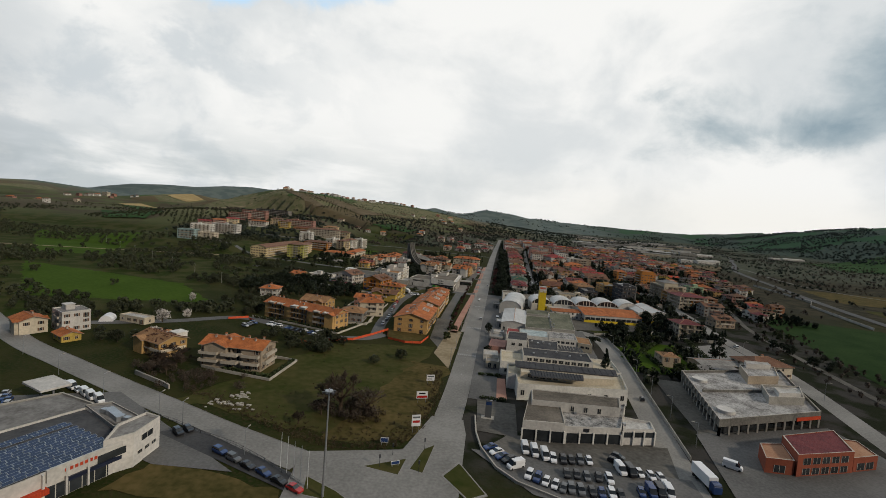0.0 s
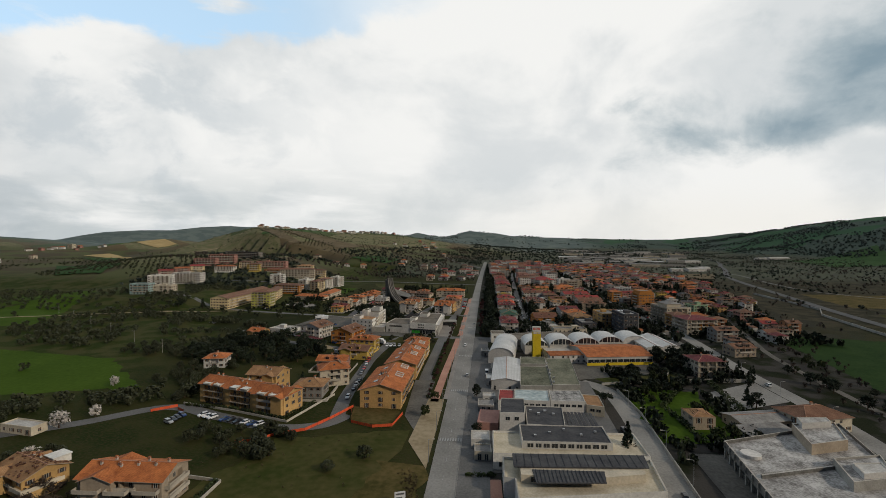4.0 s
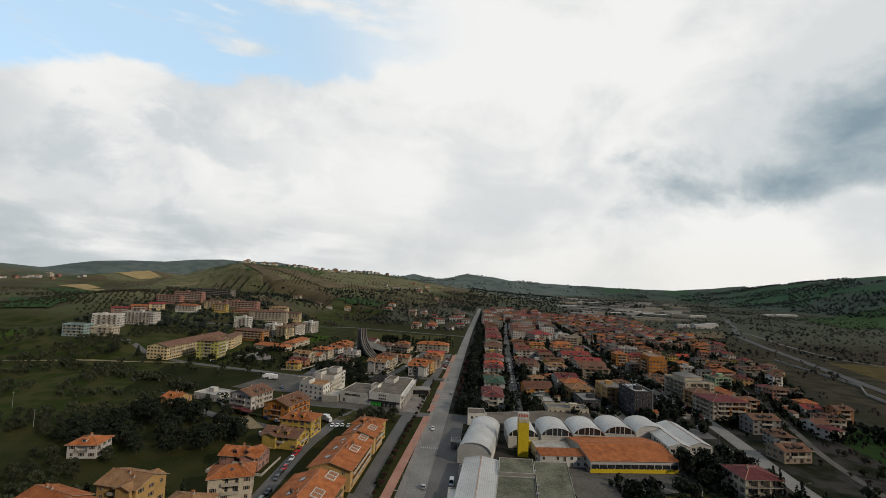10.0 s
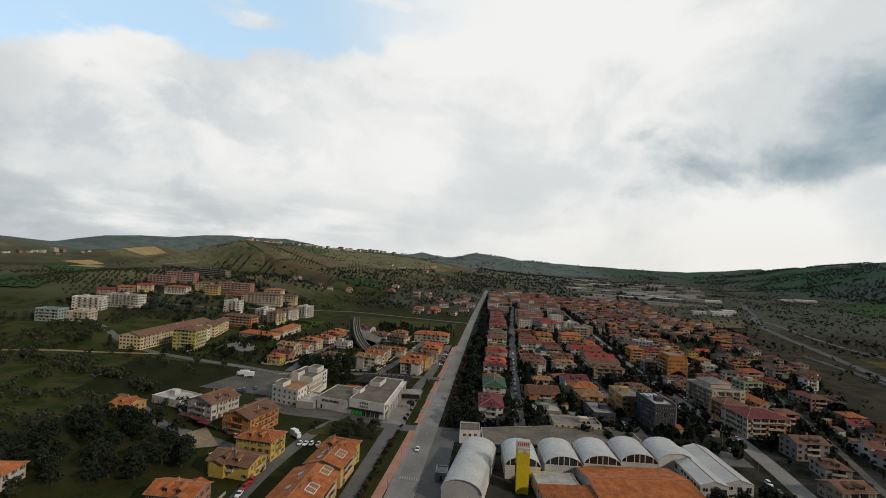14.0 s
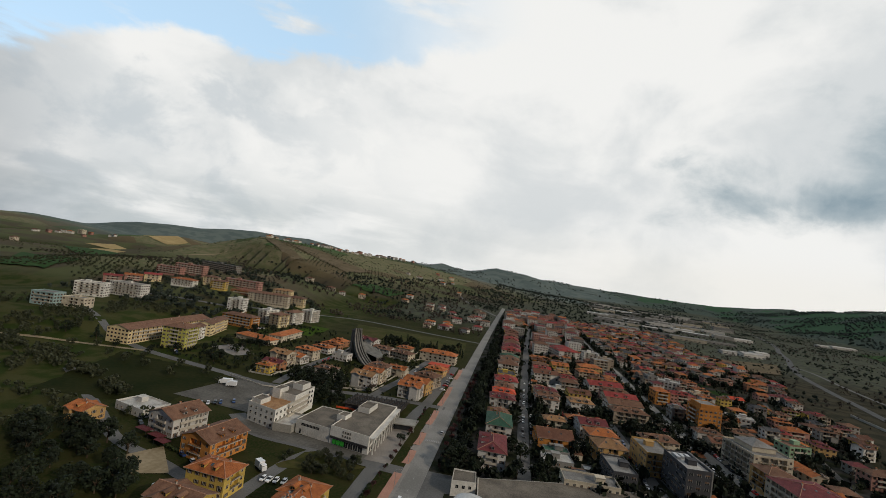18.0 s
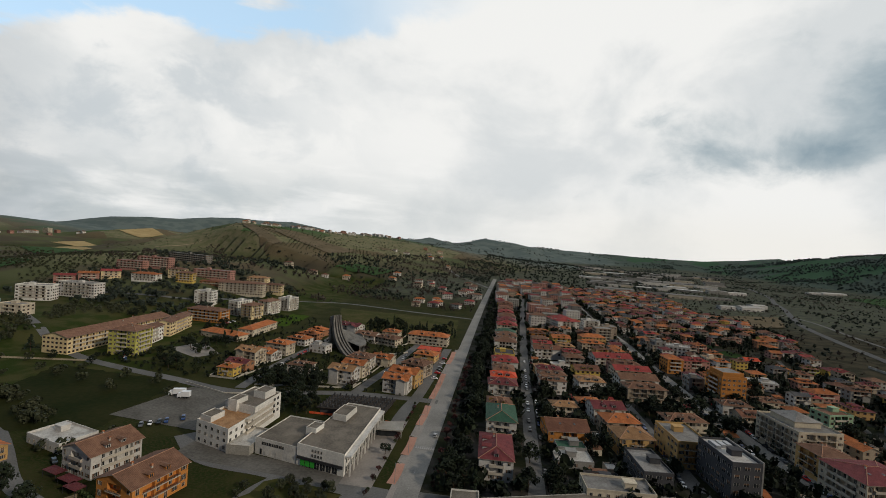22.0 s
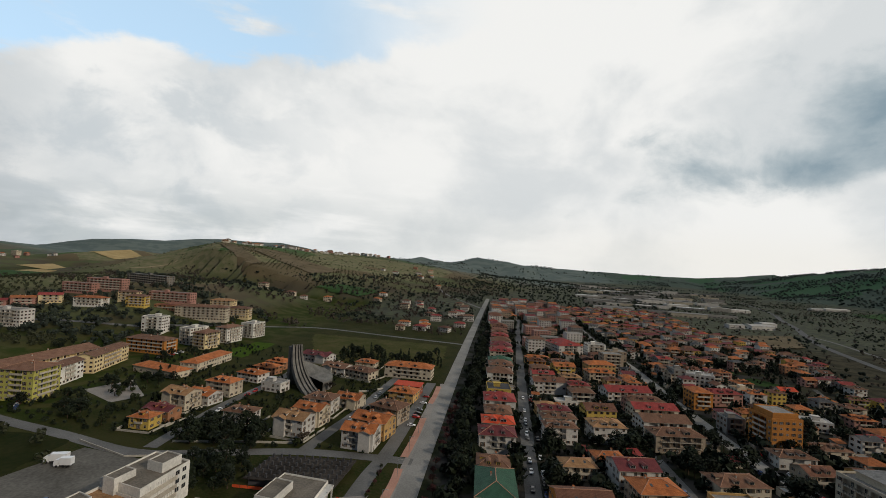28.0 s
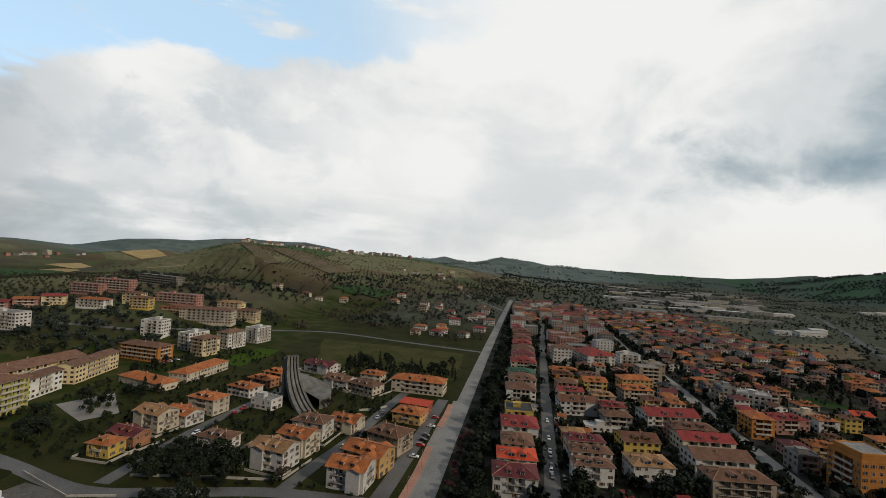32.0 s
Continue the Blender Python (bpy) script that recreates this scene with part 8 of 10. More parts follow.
def tree_kind(key, name, label, crown, trunk, leaf, group):
    t = thing(name, label, "tree", pose(0, 0, -500), group)
    part("trunk", trunk, M_BARK, t)
    part("crown", crown, leaf, t)
    TREES.setdefault(key, []).append(t)


for s in range(3):
    tree_kind("olive", "olive_tree", "grey-green olive tree with a low rounded crown", crown_mesh(s, "round", 4.6, 2.4, 17, 0.55), trunk_mesh(s, 4.2, 0.22, 2.0), M_OLIVE, "olive trees")
    tree_kind("evergreen", "evergreen_tree", "dark evergreen tree with a dense uneven crown", crown_mesh(10 + s, "round", 8.5, 3.5, 17, 0.8), trunk_mesh(10 + s, 8.0, 0.28, 3.0), M_DARKLEAF, "dark evergreen trees")
    tree_kind("leafy", "garden_tree", "green garden tree in early leaf", crown_mesh(20 + s, "round", 6.0, 2.5, 10, 0.8), trunk_mesh(20 + s, 5.6, 0.2, 2.2), M_GREENLEAF, "garden trees")
for s in range(2):
    tree_kind("cypress", "cypress", "slim dark column of a cypress", crown_mesh(30 + s, "column", 11, 1.5, 14, 0.65), trunk_mesh(30 + s, 6, 0.2, 0.6, 3), M_CYPRESS, "cypresses")
    tree_kind("conifer", "conifer", "tall dark conifer with a tapering crown", crown_mesh(40 + s, "cone", 14, 3.8, 16, 1.0), trunk_mesh(40 + s, 12, 0.35, 2.0, 5), M_CYPRESS, "conifers")
    tree_kind("pine", "umbrella_pine", "umbrella pine with a broad flat crown", crown_mesh(50 + s, "umbrella", 9, 4.4, 14, 0.9), trunk_mesh(50 + s, 12, 0.3, 3.6, 8), M_DARKLEAF, "umbrella pines")
    bm_, tw_ = bare_mesh(60 + s, 7.5, 0.26)
    tree_kind("bare", "bare_tree", "leafless brown tree with fine twigs", tw_, bm_, M_TWIG, "bare trees")
    bm_, tw_ = bare_mesh(70 + s, 4.2, 0.14)
    tree_kind("red", "street_tree", "small leafless reddish street tree", tw_, bm_, M_REDTWIG, "street trees")
bm_, tw_ = bare_mesh(80, 13, 0.6)
tree_kind("oak", "oak_tree", "large leafless oak with spreading limbs", tw_, bm_, M_TWIG, "bare trees")
tree_kind("blossom", "blossom_tree", "fruit tree in pale blossom", crown_mesh(90, "round", 5.5, 2.4, 9, 0.6), trunk_mesh(90, 5, 0.18, 2.0), M_BLOSSOM, "blossoming trees")
USED = set()
tp = random.Random(21)


def plant(key, x, y, s=1.0):
    proto = tp.choice(TREES[key])
    m = pose(x, y, lie(x, y), 0, 0, tp.uniform(0, 360)) @ Matrix.Diagonal((s * tp.uniform(0.9, 1.1), s * tp.uniform(0.9, 1.1), s * tp.uniform(0.85, 1.15), 1))
    if proto not in USED:
        USED.add(proto)
        proto.matrix_basis = m
        return proto
    c = copy_thing(proto, pose(0, 0, 0))
    c.matrix_basis = m
    return c


def clear(x, y, r=2.0):
    if any(math.hypot(x - a, y - b) < c * 0.62 + r for a, b, c in taken):
        return False
    return True


for x, y, w in [(-301, 579, 100), (-60, 435, 50), (-101, 435, 40), (110, 197, 55), (103, 150, 32), (31, 155, 44), (31, 181, 46), (31, 208, 50), (28, 232, 40), (32, 256, 46), (36, 296, 52), (60, 365, 90), (85, 350, 45), (116, 372, 45), (-107, 246, 46), (-45, 285, 50), (-118, 95, 50), (-219, 615, 45), (-56, 478, 30), (-100, 595, 36)]:
    taken.append((x, y, w * 0.8))
for q in APTS:
    taken.append((q[0], q[1], max(q[2], q[3]) * 0.8))
ALL_WAYS = STREETS + [([(-20, 258), (-20, 640)], 3), ([(-30, 262), (-27, 640)], 4), ([(-62, 236), (-69, 298), (-71, 335), (-62, 400)], 3.5), ([(-200, 196), (-142, 238), (-84, 222), (-58, 238)], 4), ([(-430, 600), (-272, 513), (-181, 491), (-104, 490), (-14, 503)], 4), ([(-133, 488), (-137, 560), (-138, 666)], 3.5), ([(-66, 500), (-58, 564), (-46, 700)], 3.5), ([(-250, 440), (-182, 396), (-112, 360), (-72, 345)], 3.5), ([(-330, 230), (-197, 160), (-122, 133), (-60, 113), (-25, 106)], 7), ([(55, 110), (60, 170), (66, 252), (64, 284), (54, 297)], 5), ([(300, 150), (330, 430), (428, 700), (464, 907), (566, 1118), (647, 1314), (727, 1544), (826, 1860)], 8)]


def off_road(x, y, r=1.5):
    return all(near_line([(a, b, 0) for a, b in line], x, y)[0] > half + r for line, half in ALL_WAYS)


def scatter(key, n, x0, x1, y0, y1, lo=0.8, hi=1.2, gap=3.0, test=None):
    """Trees of one kind strewn over a stretch, clear of houses and roads."""
    done = []
    for i in range(n * 6):
        if len(done) >= n:
            break
        x, y = tp.uniform(x0, x1), tp.uniform(y0, y1)
        if (test and not test(x, y)) or not clear(x, y) or not off_road(x, y) or any(math.hypot(x - a, y - b) < gap for a, b in done):
            continue
        done.append((x, y))
        plant(key, x, y, tp.uniform(lo, hi))


# hedge of evergreens along the town side of the main road
for i in range(76):
    y = 408 + i * 5.6 + tp.uniform(-2, 2)
    if i < 34 and tp.random() < 0.3:
        continue
    plant("evergreen", 4.6 + tp.uniform(-2.6, 3.8) + (y - 400) * 0.006, y, tp.uniform(0.65, 1.2))
for i in range(22):
    plant("red", -2.2 + tp.uniform(-1, 1.5), 408 + i * 9.5 + tp.uniform(-2, 2), tp.uniform(1.2, 1.9))
for i in range(26):
    plant("red", -25.6 + tp.uniform(-0.6, 0.6), 262 + i * 9 + tp.uniform(-2, 2), tp.uniform(0.7, 1.1))
for i in range(28):
    y = 262 + i * 8.6
    plant("leafy", -25.8 + tp.uniform(-0.5, 0.5), y, tp.uniform(0.22, 0.34))
plant("oak", -46, 137, 1.45)
plant("oak", -38, 139, 1.1)
plant("oak", -52, 140, 0.9)
for x, y in ((-52, 136), (-43, 138), (-56, 128), (-120, 158), (-124, 166), (-118, 150), (-128, 158), (-122, 146), (-130, 168), (-70, 510), (-88, 596)):
    plant("bare", x, y, tp.uniform(0.9, 1.3))
for x, y, k, s in ((52.5, 210, "conifer", 0.95), (58, 262, "pine", 0.75), (-2, 268, "evergreen", 0.7), (-1, 226, "evergreen", 0.5), (10, 412, "pine", 0.6), (14, 410, "conifer", 0.6), (124, 268, "conifer", 0.7), (127, 266, "evergreen", 0.9), (-36, 262, "leafy", 0.6), (-24, 240, "leafy", 0.8), (-22, 262, "leafy", 0.7), (-305, 510, "conifer", 0.9), (-208, 596, "conifer", 0.7), (-212, 592, "conifer", 0.6), (-27, 430, "pine", 0.6), (-93, 273, "conifer", 0.6), (-40, 200, "olive", 1.0), (-50, 190, "olive", 0.9), (-150, 182, "blossom", 1.2), (-170, 212, "blossom", 1.4), (-165, 224, "blossom", 1.0), (-190, 262, "blossom", 0.9)):
    plant(k, x, y, s)
scatter("evergreen", 16, 104, 142, 322, 345, 0.9, 1.3, 4)
scatter("cypress", 12, 136, 152, 296, 330, 0.6, 1.0, 2)
scatter("leafy", 14, 74, 100, 220, 300, 0.6, 1.1, 4)
scatter("evergreen", 14, 76, 110, 280, 312, 0.5, 0.9, 4)
scatter("evergreen", 26, 28, 36, 410, 700, 0.5, 0.8, 5)
scatter("evergreen", 40, 44, 200, 412, 580, 0.6, 1.05, 6)
scatter("pine", 14, 95, 150, 500, 640, 0.6, 0.9, 8)
scatter("evergreen", 24, 20, 240, 560, 760, 0.7, 1.1, 8)
scatter("cypress", 16, 20, 300, 560, 850, 0.8, 1.2, 12)
for x, y, s_ in ((48, 493, 1.5), (37, 440, 1.1), (35, 416, 1.1), (67, 459, 1.0), (74, 462, 1.1), (96, 546, 1.2), (104, 549, 1.1), (113, 522, 1.2), (119, 514, 1.2), (115, 483, 1.3), (146, 537, 1.4), (204, 588, 1.5), (192, 596, 1.3), (150, 503, 1.4), (152, 510, 1.2), (214, 510, 1.5), (46, 421, 1.0), (46, 412, 0.9), (50, 527, 1.4), (85, 540, 1.3), (93, 543, 1.2), (143, 629, 1.3), (147, 640, 1.2), (184, 590, 1.3), (162, 668, 1.1), (118, 532, 1.2), (263, 776, 1.2), (262, 757, 1.2), (359, 985, 1.4), (254, 604, 1.0), (226, 590, 1.1), (133, 652, 1.0), (71, 690, 1.0), (96, 770, 1.1)):
    plant("evergreen", x, y, s_)
# wood on the west side, and the grove below the church
WOOD = lambda x, y: (x + 150) ** 2 / 46 ** 2 + (y - 338) ** 2 / 34 ** 2 < 1
scatter("evergreen", 62, -200, -104, 304, 372, 0.75, 1.15, 4, WOOD)
scatter("evergreen", 22, -128, -88, 488, 520, 0.8, 1.1, 4)
scatter("evergreen", 20, -112, -78, 452, 484, 0.6, 1.0, 4)
scatter("cypress", 34, -128, -24, 672, 712, 0.8, 1.25, 2.5)
scatter("evergreen", 18, -130, -30, 690, 740, 0.7, 1.1, 5)
scatter("evergreen", 30, -330, -196, 500, 660, 0.6, 1.1, 6)
scatter("leafy", 26, -240, -140, 488, 640, 0.5, 0.9, 5)
scatter("leafy", 24, -110, -36, 505, 640, 0.4, 0.8, 5)
scatter("olive", 22, -70, -36, 378, 398, 0.6, 0.9, 4)
scatter("evergreen", 30, 176, 330, 150, 330, 0.5, 0.9, 6, lambda x, y: abs(x - (176 + (y - 200) * 0.1)) < 12)
scatter("leafy", 26, 180, 340, 330, 600, 0.5, 0.9, 6, lambda x, y: abs(x - (192 + (y - 360) * 0.29) - 10) < 9)
# olive groves, in loose rows
NEAR_OLIVES = 0
olive_far = []
for row in range(70):
    for col in range(60):
        x, y = -520 + col * 8.5 + tp.uniform(-2.2, 2.2) + row * 1.2, 175 + row * 7.6 + tp.uniform(-2.2, 2.2)
        if not (-560 < x < -140 and y < 640):
            continue
        if tp.random() < 0.22 or noise.noise((x / 48, y / 48, 3.0)) < -0.10 or not clear(x, y, 3) or not off_road(x, y, 3):
            continue
        wheat = (-400 < x < -175 and 232 < y < 335 and abs(y - 335 + (x + 400) * 0.33) < 45) or (-640 < x < -400 and y > 385 and y > 385 - (x + 450) * 0.8) or (-215 < x < -150 and 405 < y < 490) or (x > -262 and 400 < y < 492)
        if wheat and tp.random() < 0.93 or WOOD(x, y):
            continue
        if x > -330 and y > 470:
            continue
        if NEAR_OLIVES < 80 and x > -260 and y < 420:
            plant("olive", x, y, tp.uniform(0.75, 1.15))
            NEAR_OLIVES += 1
        else:
            olive_far.append((x, y, tp.uniform(0.8, 1.45)))
for i in range(30):
    plant("olive", tp.uniform(-110, -70), tp.uniform(192, 219), tp.uniform(0.65, 1.0))
# a belt of olives and shrubs between the farm and the wheat, and a hedge beside the dark meadow
for i in range(46):
    u = tp.random()
    olive_far.append((-215 + u * 85 + tp.uniform(-4, 4), 226 + u * 34 + tp.gauss(0, 7), tp.uniform(0.7, 1.3)))
for (ax, ay), (bx, by) in (((-342, 472), (-289, 453)), ((-289, 453), (-254, 443)), ((-254, 443), (-212, 427)), ((-212, 427), (-185, 416))):
    for i in range(13):
        u = tp.random()
        olive_far.append((ax + (bx - ax) * u + tp.uniform(-5, 5), ay + (by - ay) * u + tp.uniform(-5, 5), tp.uniform(0.9, 1.6)))
for x, y in ((-340, 507), (-286, 493), (-241, 473), (-238, 486), (-206, 484), (-181, 480), (-300, 485), (-262, 480), (-222, 470), (-196, 462)):
    olive_far.append((x, y, tp.uniform(1.1, 1.6)))


def strew(name, label, spots, mats, leaf_mesh, category="trees"):
    """Many far trees in one mesh."""
    base = np.array(leaf_mesh.v)
    faces = np.array(leaf_mesh.f)
    vs, fs = [], []
    for i, (x, y, s) in enumerate(spots):
        a = tp.uniform(0, 6.28)
        c, n = math.cos(a), math.sin(a)
        v = np.empty_like(base)
        v[:, 0], v[:, 1], v[:, 2] = (base[:, 0] * c - base[:, 1] * n) * s + x, (base[:, 0] * n + base[:, 1] * c) * s + y, base[:, 2] * s + lie(x, y)
        vs.append(v)
        fs.append(faces + len(base) * i)
    me = bpy.data.meshes.new(name)
    me.from_pydata(np.concatenate(vs).tolist(), [], np.concatenate(fs).tolist())
    me.materials.append(mats)
    tagged(new(name, me), label, category, kind="stuff")


def small_crown(seed, h, r, clumps, leaves, size, flat=0.8):
    rnd = random.Random(seed)
    m = Mesh()
    for i in range(clumps):
        a, q = rnd.uniform(0, 6.28), r * rnd.uniform(0, 0.75)
        c0 = Vector((q * math.cos(a), q * math.sin(a), h * rnd.uniform(0.25, 0.8)))
        for j in range(leaves):
            v = Vector((rnd.gauss(0, 1), rnd.gauss(0, 1), rnd.gauss(0, 0.8))).normalized()
            c = c0 + v * r * 0.42
            u = v.orthogonal().normalized()
            w = v.cross(u)
            k = size * rnd.uniform(0.6, 1.3)
            m.face([c - u * k, c + w * k * 0.8, c + u * k, c - w * k * 0.8])
    return m


for row in range(60):
    for col in range(62):
        x, y = -1000 + col * 10 + row * 2.5 + tp.uniform(-2, 2), 480 + row * 11 + tp.uniform(-2, 2)
        if x > -430 or tp.random() < 0.15 or noise.noise((x / 150, y / 150, 9.0)) < -0.12 or not clear(x, y, 3) or not off_road(x, y, 3):
            continue
        olive_far.append((x, y, tp.uniform(0.8, 1.1)))
strew("olive_grove", "grey-green olive groves far off on the plain", olive_far, M_OLIVE, small_crown(1, 4.2, 2.5, 9, 12, 0.52))
hill = []
# loose olives, denser in some fields than in others
for i in range(7500):
    x, y = tp.uniform(-1250, 500), tp.uniform(860, 2500)
    z = lie(x, y)
    if z < 24 or not clear(x, y, 3):
        continue
    if noise.noise((x / 110, y / 110, 4.0)) < 0.0 and tp.random() < 0.75:
        continue
    hill.append((x, y, tp.uniform(0.45, 0.95)))
# olives in rows down the face of the hill
for r in range(34):
    for c in range(44):
        x, y = -860 + c * 10 + r * 6 + tp.uniform(-1.5, 1.5), 1130 + r * 12 + tp.uniform(-1.5, 1.5)
        if lie(x, y) > 28 and clear(x, y, 3) and noise.noise((x / 80, y / 80, 6.0)) > -0.12:
            hill.append((x, y, tp.uniform(0.55, 0.8)))
strew("hill_trees", "olives and scrub strewn over the hillsides", hill, M_SCRUB, small_crown(2, 4.4, 2.6, 4, 6, 0.95))
dark, brownwood = [], []
for i in range(520):
    x, y = tp.uniform(-520, -285), tp.uniform(640, 880)
    if clear(x, y, 2) and off_road(x, y):
        dark.append((x, y, tp.uniform(0.7, 1.3)))
# bare woods in the hollow at the foot of the hill, evergreen clumps among them
for i in range(5200):
    x, y = tp.uniform(-760, 60), tp.uniform(840, 1900)
    z = lie(x, y)
    if z > 46 or not clear(x, y, 3) or not off_road(x, y, 3) or (-200 < x < -25 and y < 860):
        continue
    g_ = noise.noise((x / 120, y / 120, 2.0))
    if g_ > 0.10:
        dark.append((x, y, tp.uniform(0.6, 1.2)))
    elif g_ > -0.22:
        brownwood.append((x, y, tp.uniform(0.7, 1.3)))
# woods between the town and the hills across the valley
for i in range(9500):
    x, y = tp.uniform(250, 1300), tp.uniform(380, 2900)
    if x < town_edge(y) + 8 or not off_road(x, y, 6) or not clear(x, y, 4) or (192 < x < 330 and y < 440) or (420 < x < 600 and 600 < y < 745):
        continue
    g_ = noise.noise((x / 140, y / 140, 7.0)) + 0.5 * noise.noise((x / 50, y / 50, 5.0))
    if g_ > 0.12:
        dark.append((x, y, tp.uniform(0.4, 1.0)))
    elif g_ > -0.32:
        brownwood.append((x, y, tp.uniform(0.4, 1.0)))
# down the valley, among the sheds
for i in range(2600):
    x, y = tp.uniform(-60, 900), tp.uniform(1380, 3100)
    if off_road(x, y, 4) and clear(x, y, -6) and x < 300 + (y - 1000) * 0.35:
        dark.append((x, y, tp.uniform(0.7, 1.5)))
strew("valley_woods", "dark woods and hedges round the town", dark, M_WOODS, small_crown(3, 6.0, 3.4, 4, 6, 1.4))
# woods on the far hills, with haze painted into their leaves
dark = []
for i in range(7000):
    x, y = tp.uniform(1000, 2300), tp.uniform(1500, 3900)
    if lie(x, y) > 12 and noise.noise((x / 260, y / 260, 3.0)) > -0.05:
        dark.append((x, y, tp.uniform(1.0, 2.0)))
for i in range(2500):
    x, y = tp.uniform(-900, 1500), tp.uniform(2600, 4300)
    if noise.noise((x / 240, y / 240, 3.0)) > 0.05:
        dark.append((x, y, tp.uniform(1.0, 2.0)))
strew("far_woods", "woods on the far valley sides, coloured blue-green as if by haze", dark, M_HAZYWOODS, small_crown(3, 6.0, 3.4, 3, 6, 1.7))
strew("bare_woods", "brown leafless woods below the hills", brownwood, M_BARE, small_crown(8, 7.0, 3.4, 5, 6, 0.95))
scrub = [(tp.uniform(-98, -36), tp.uniform(122, 220), tp.uniform(0.08, 0.28)) for i in range(420)]
scrub = [q for q in scrub if (q[1] < 150 or tp.random() < 0.3) and clear(q[0], q[1], 1) and off_road(q[0], q[1], 1)]
belt = curve_line([(-100, 137), (-79, 129), (-60, 121), (-44, 116.5), (-30, 119), (-22, 127), (-18.5, 145), (-18, 165), (-20, 185)])
for ax, ay in belt:
    for i in range(26):
        off = abs(tp.gauss(0, 4.5))
        scrub.append((ax + tp.uniform(-2, 2) - off * 0.5, ay + 1.2 + off, tp.uniform(0.10, 0.30)))
scrub += [(tp.gauss(-40, 5), tp.gauss(140, 4), tp.uniform(0.3, 0.8)) for i in range(50)]
thicket = [(tp.gauss(-106, 7), tp.gauss(150, 5), tp.uniform(0.5, 1.1)) for i in range(46)] + [(tp.gauss(-124, 5), tp.gauss(157, 6), tp.uniform(0.6, 1.2)) for i in range(36)] + [(tp.gauss(-44, 5), tp.gauss(139, 4), tp.uniform(0.6, 1.3)) for i in range(26)]
thicket = [q for q in thicket if clear(q[0], q[1], 0) and off_road(q[0], q[1], 1)]
strew("thicket", "brown leafless thicket beside the villas", thicket, M_TWIG, small_crown(9, 3.4, 2.4, 12, 16, 0.2), "thicket")
strew("brambles", "brown brambles and weeds on the vacant lot", scrub, M_BRAMBLE, small_crown(4, 2.2, 2.6, 6, 8, 0.4), "brambles")
# shrubs and small trees crowding the gardens of the town
shrubs = []
for i in range(16300):
    x, y = (tp.uniform(0, 400), tp.uniform(400, 1400)) if i < 13000 else (tp.uniform(-260, -28), tp.uniform(495, 720)) if i < 14800 else (tp.uniform(-170, -28), tp.uniform(240, 500))
    if x > town_edge(y) + 6 or not clear(x, y, -1.2) or not off_road(x, y, 0.6):
        continue
    if (225 < x < 300 and 690 < y < 790 and tp.random() < 0.8) or (-172 < x < -22 and 396 < y < 500) or (x < 6 and y < 404) or (-36 < x < -13) or (-75 < x < -36 and y < 505 and y > 460) or (-232 < x < -188 and 534 < y < 582) or (x < -120 and 640 < y < 820 and x > -192 and tp.random() < 0.8):
        continue
    shrubs.append((x, y, tp.uniform(0.35, 0.8) if tp.random() < 0.62 or x < -20 else tp.uniform(1.0, 2.3)))
for i in range(900):
    x, y = tp.uniform(70, 150), tp.uniform(205, 345)
    edge = min(abs(x - (71 + (y - 222) * 0.05)), abs(x - (106 + (y - 228) * 0.08)), abs(y - (292 + (x - 70) * 0.25)), abs(y - 222), abs(y - 318))
    if edge < 4 and clear(x, y, 0) and off_road(x, y, 0.8):
        shrubs.append((x, y, tp.uniform(0.4, 1.4)))
strew("garden_shrubs", "dark shrubs and hedges in the gardens between the houses", shrubs, M_DARKLEAF, small_crown(6, 4.0, 2.2, 4, 6, 0.88), "shrubs")
brown = []
for i in range(1500):
    x, y = tp.uniform(165, 345), tp.uniform(150, 820)
    c = 180 + max(0, y - 250) * 0.22
    if abs(x - c) < 26 and clear(x, y, 1) and off_road(x, y, 1.5):
        brown.append((x, y, tp.uniform(0.5, 1.1)))
strew("railway_scrub", "brown scrub along the railway bed", brown, M_TWIG, small_crown(7, 4.0, 2.0, 6, 7, 0.5), "scrub")



# ---------------------------------------------------------------- cars and vans
PAINTS = {
    "white": surface("white_car_paint", (0.70, 0.70, 0.70), (0.78, 0.78, 0.78), 0.3, 0.5, 0.2),
    "black": surface("black_car_paint", (0.012, 0.012, 0.014), (0.02, 0.02, 0.022), 0.22, 0.5, 0.2),
    "grey": surface("grey_car_paint", (0.09, 0.095, 0.10), (0.12, 0.125, 0.13), 0.28, 0.5, 0.2),
    "silver": surface("silver_car_paint", (0.36, 0.37, 0.38), (0.44, 0.45, 0.46), 0.3, 0.5, 0.2),
    "blue": surface("blue_car_paint", (0.02, 0.045, 0.13), (0.03, 0.06, 0.17), 0.25, 0.5, 0.2),
    "red": surface("red_car_paint", (0.38, 0.02, 0.02), (0.46, 0.03, 0.025), 0.25, 0.5, 0.2),
}
M_TYRE = surface("tyre_rubber", (0.015, 0.015, 0.015), (0.025, 0.025, 0.025), 0.85, 3, 0.5)
WHEEL = Mesh().tube((-0.11, 0, 0), (0.11, 0, 0), 0.32, 0.32, 12, 0).make("wheel", [M_TYRE])


def loft(m, sections, k=0):
    """Skins rings of equal length one after another, with both ends closed."""
    n, i = len(sections[0]), len(m.v)
    for s in sections:
        m.v += s
    for r in range(len(sections) - 1):
        for a in range(n):
            b = (a + 1) % n
            m.f.append((i + r * n + a, i + r * n + b, i + (r + 1) * n + b, i + (r + 1) * n + a))
            m.k.append(k)
    m.f += [tuple(i + a for a in reversed(range(n))), tuple(i + (len(sections) - 1) * n + a for a in range(n))]
    m.k += [k, k]
    return m


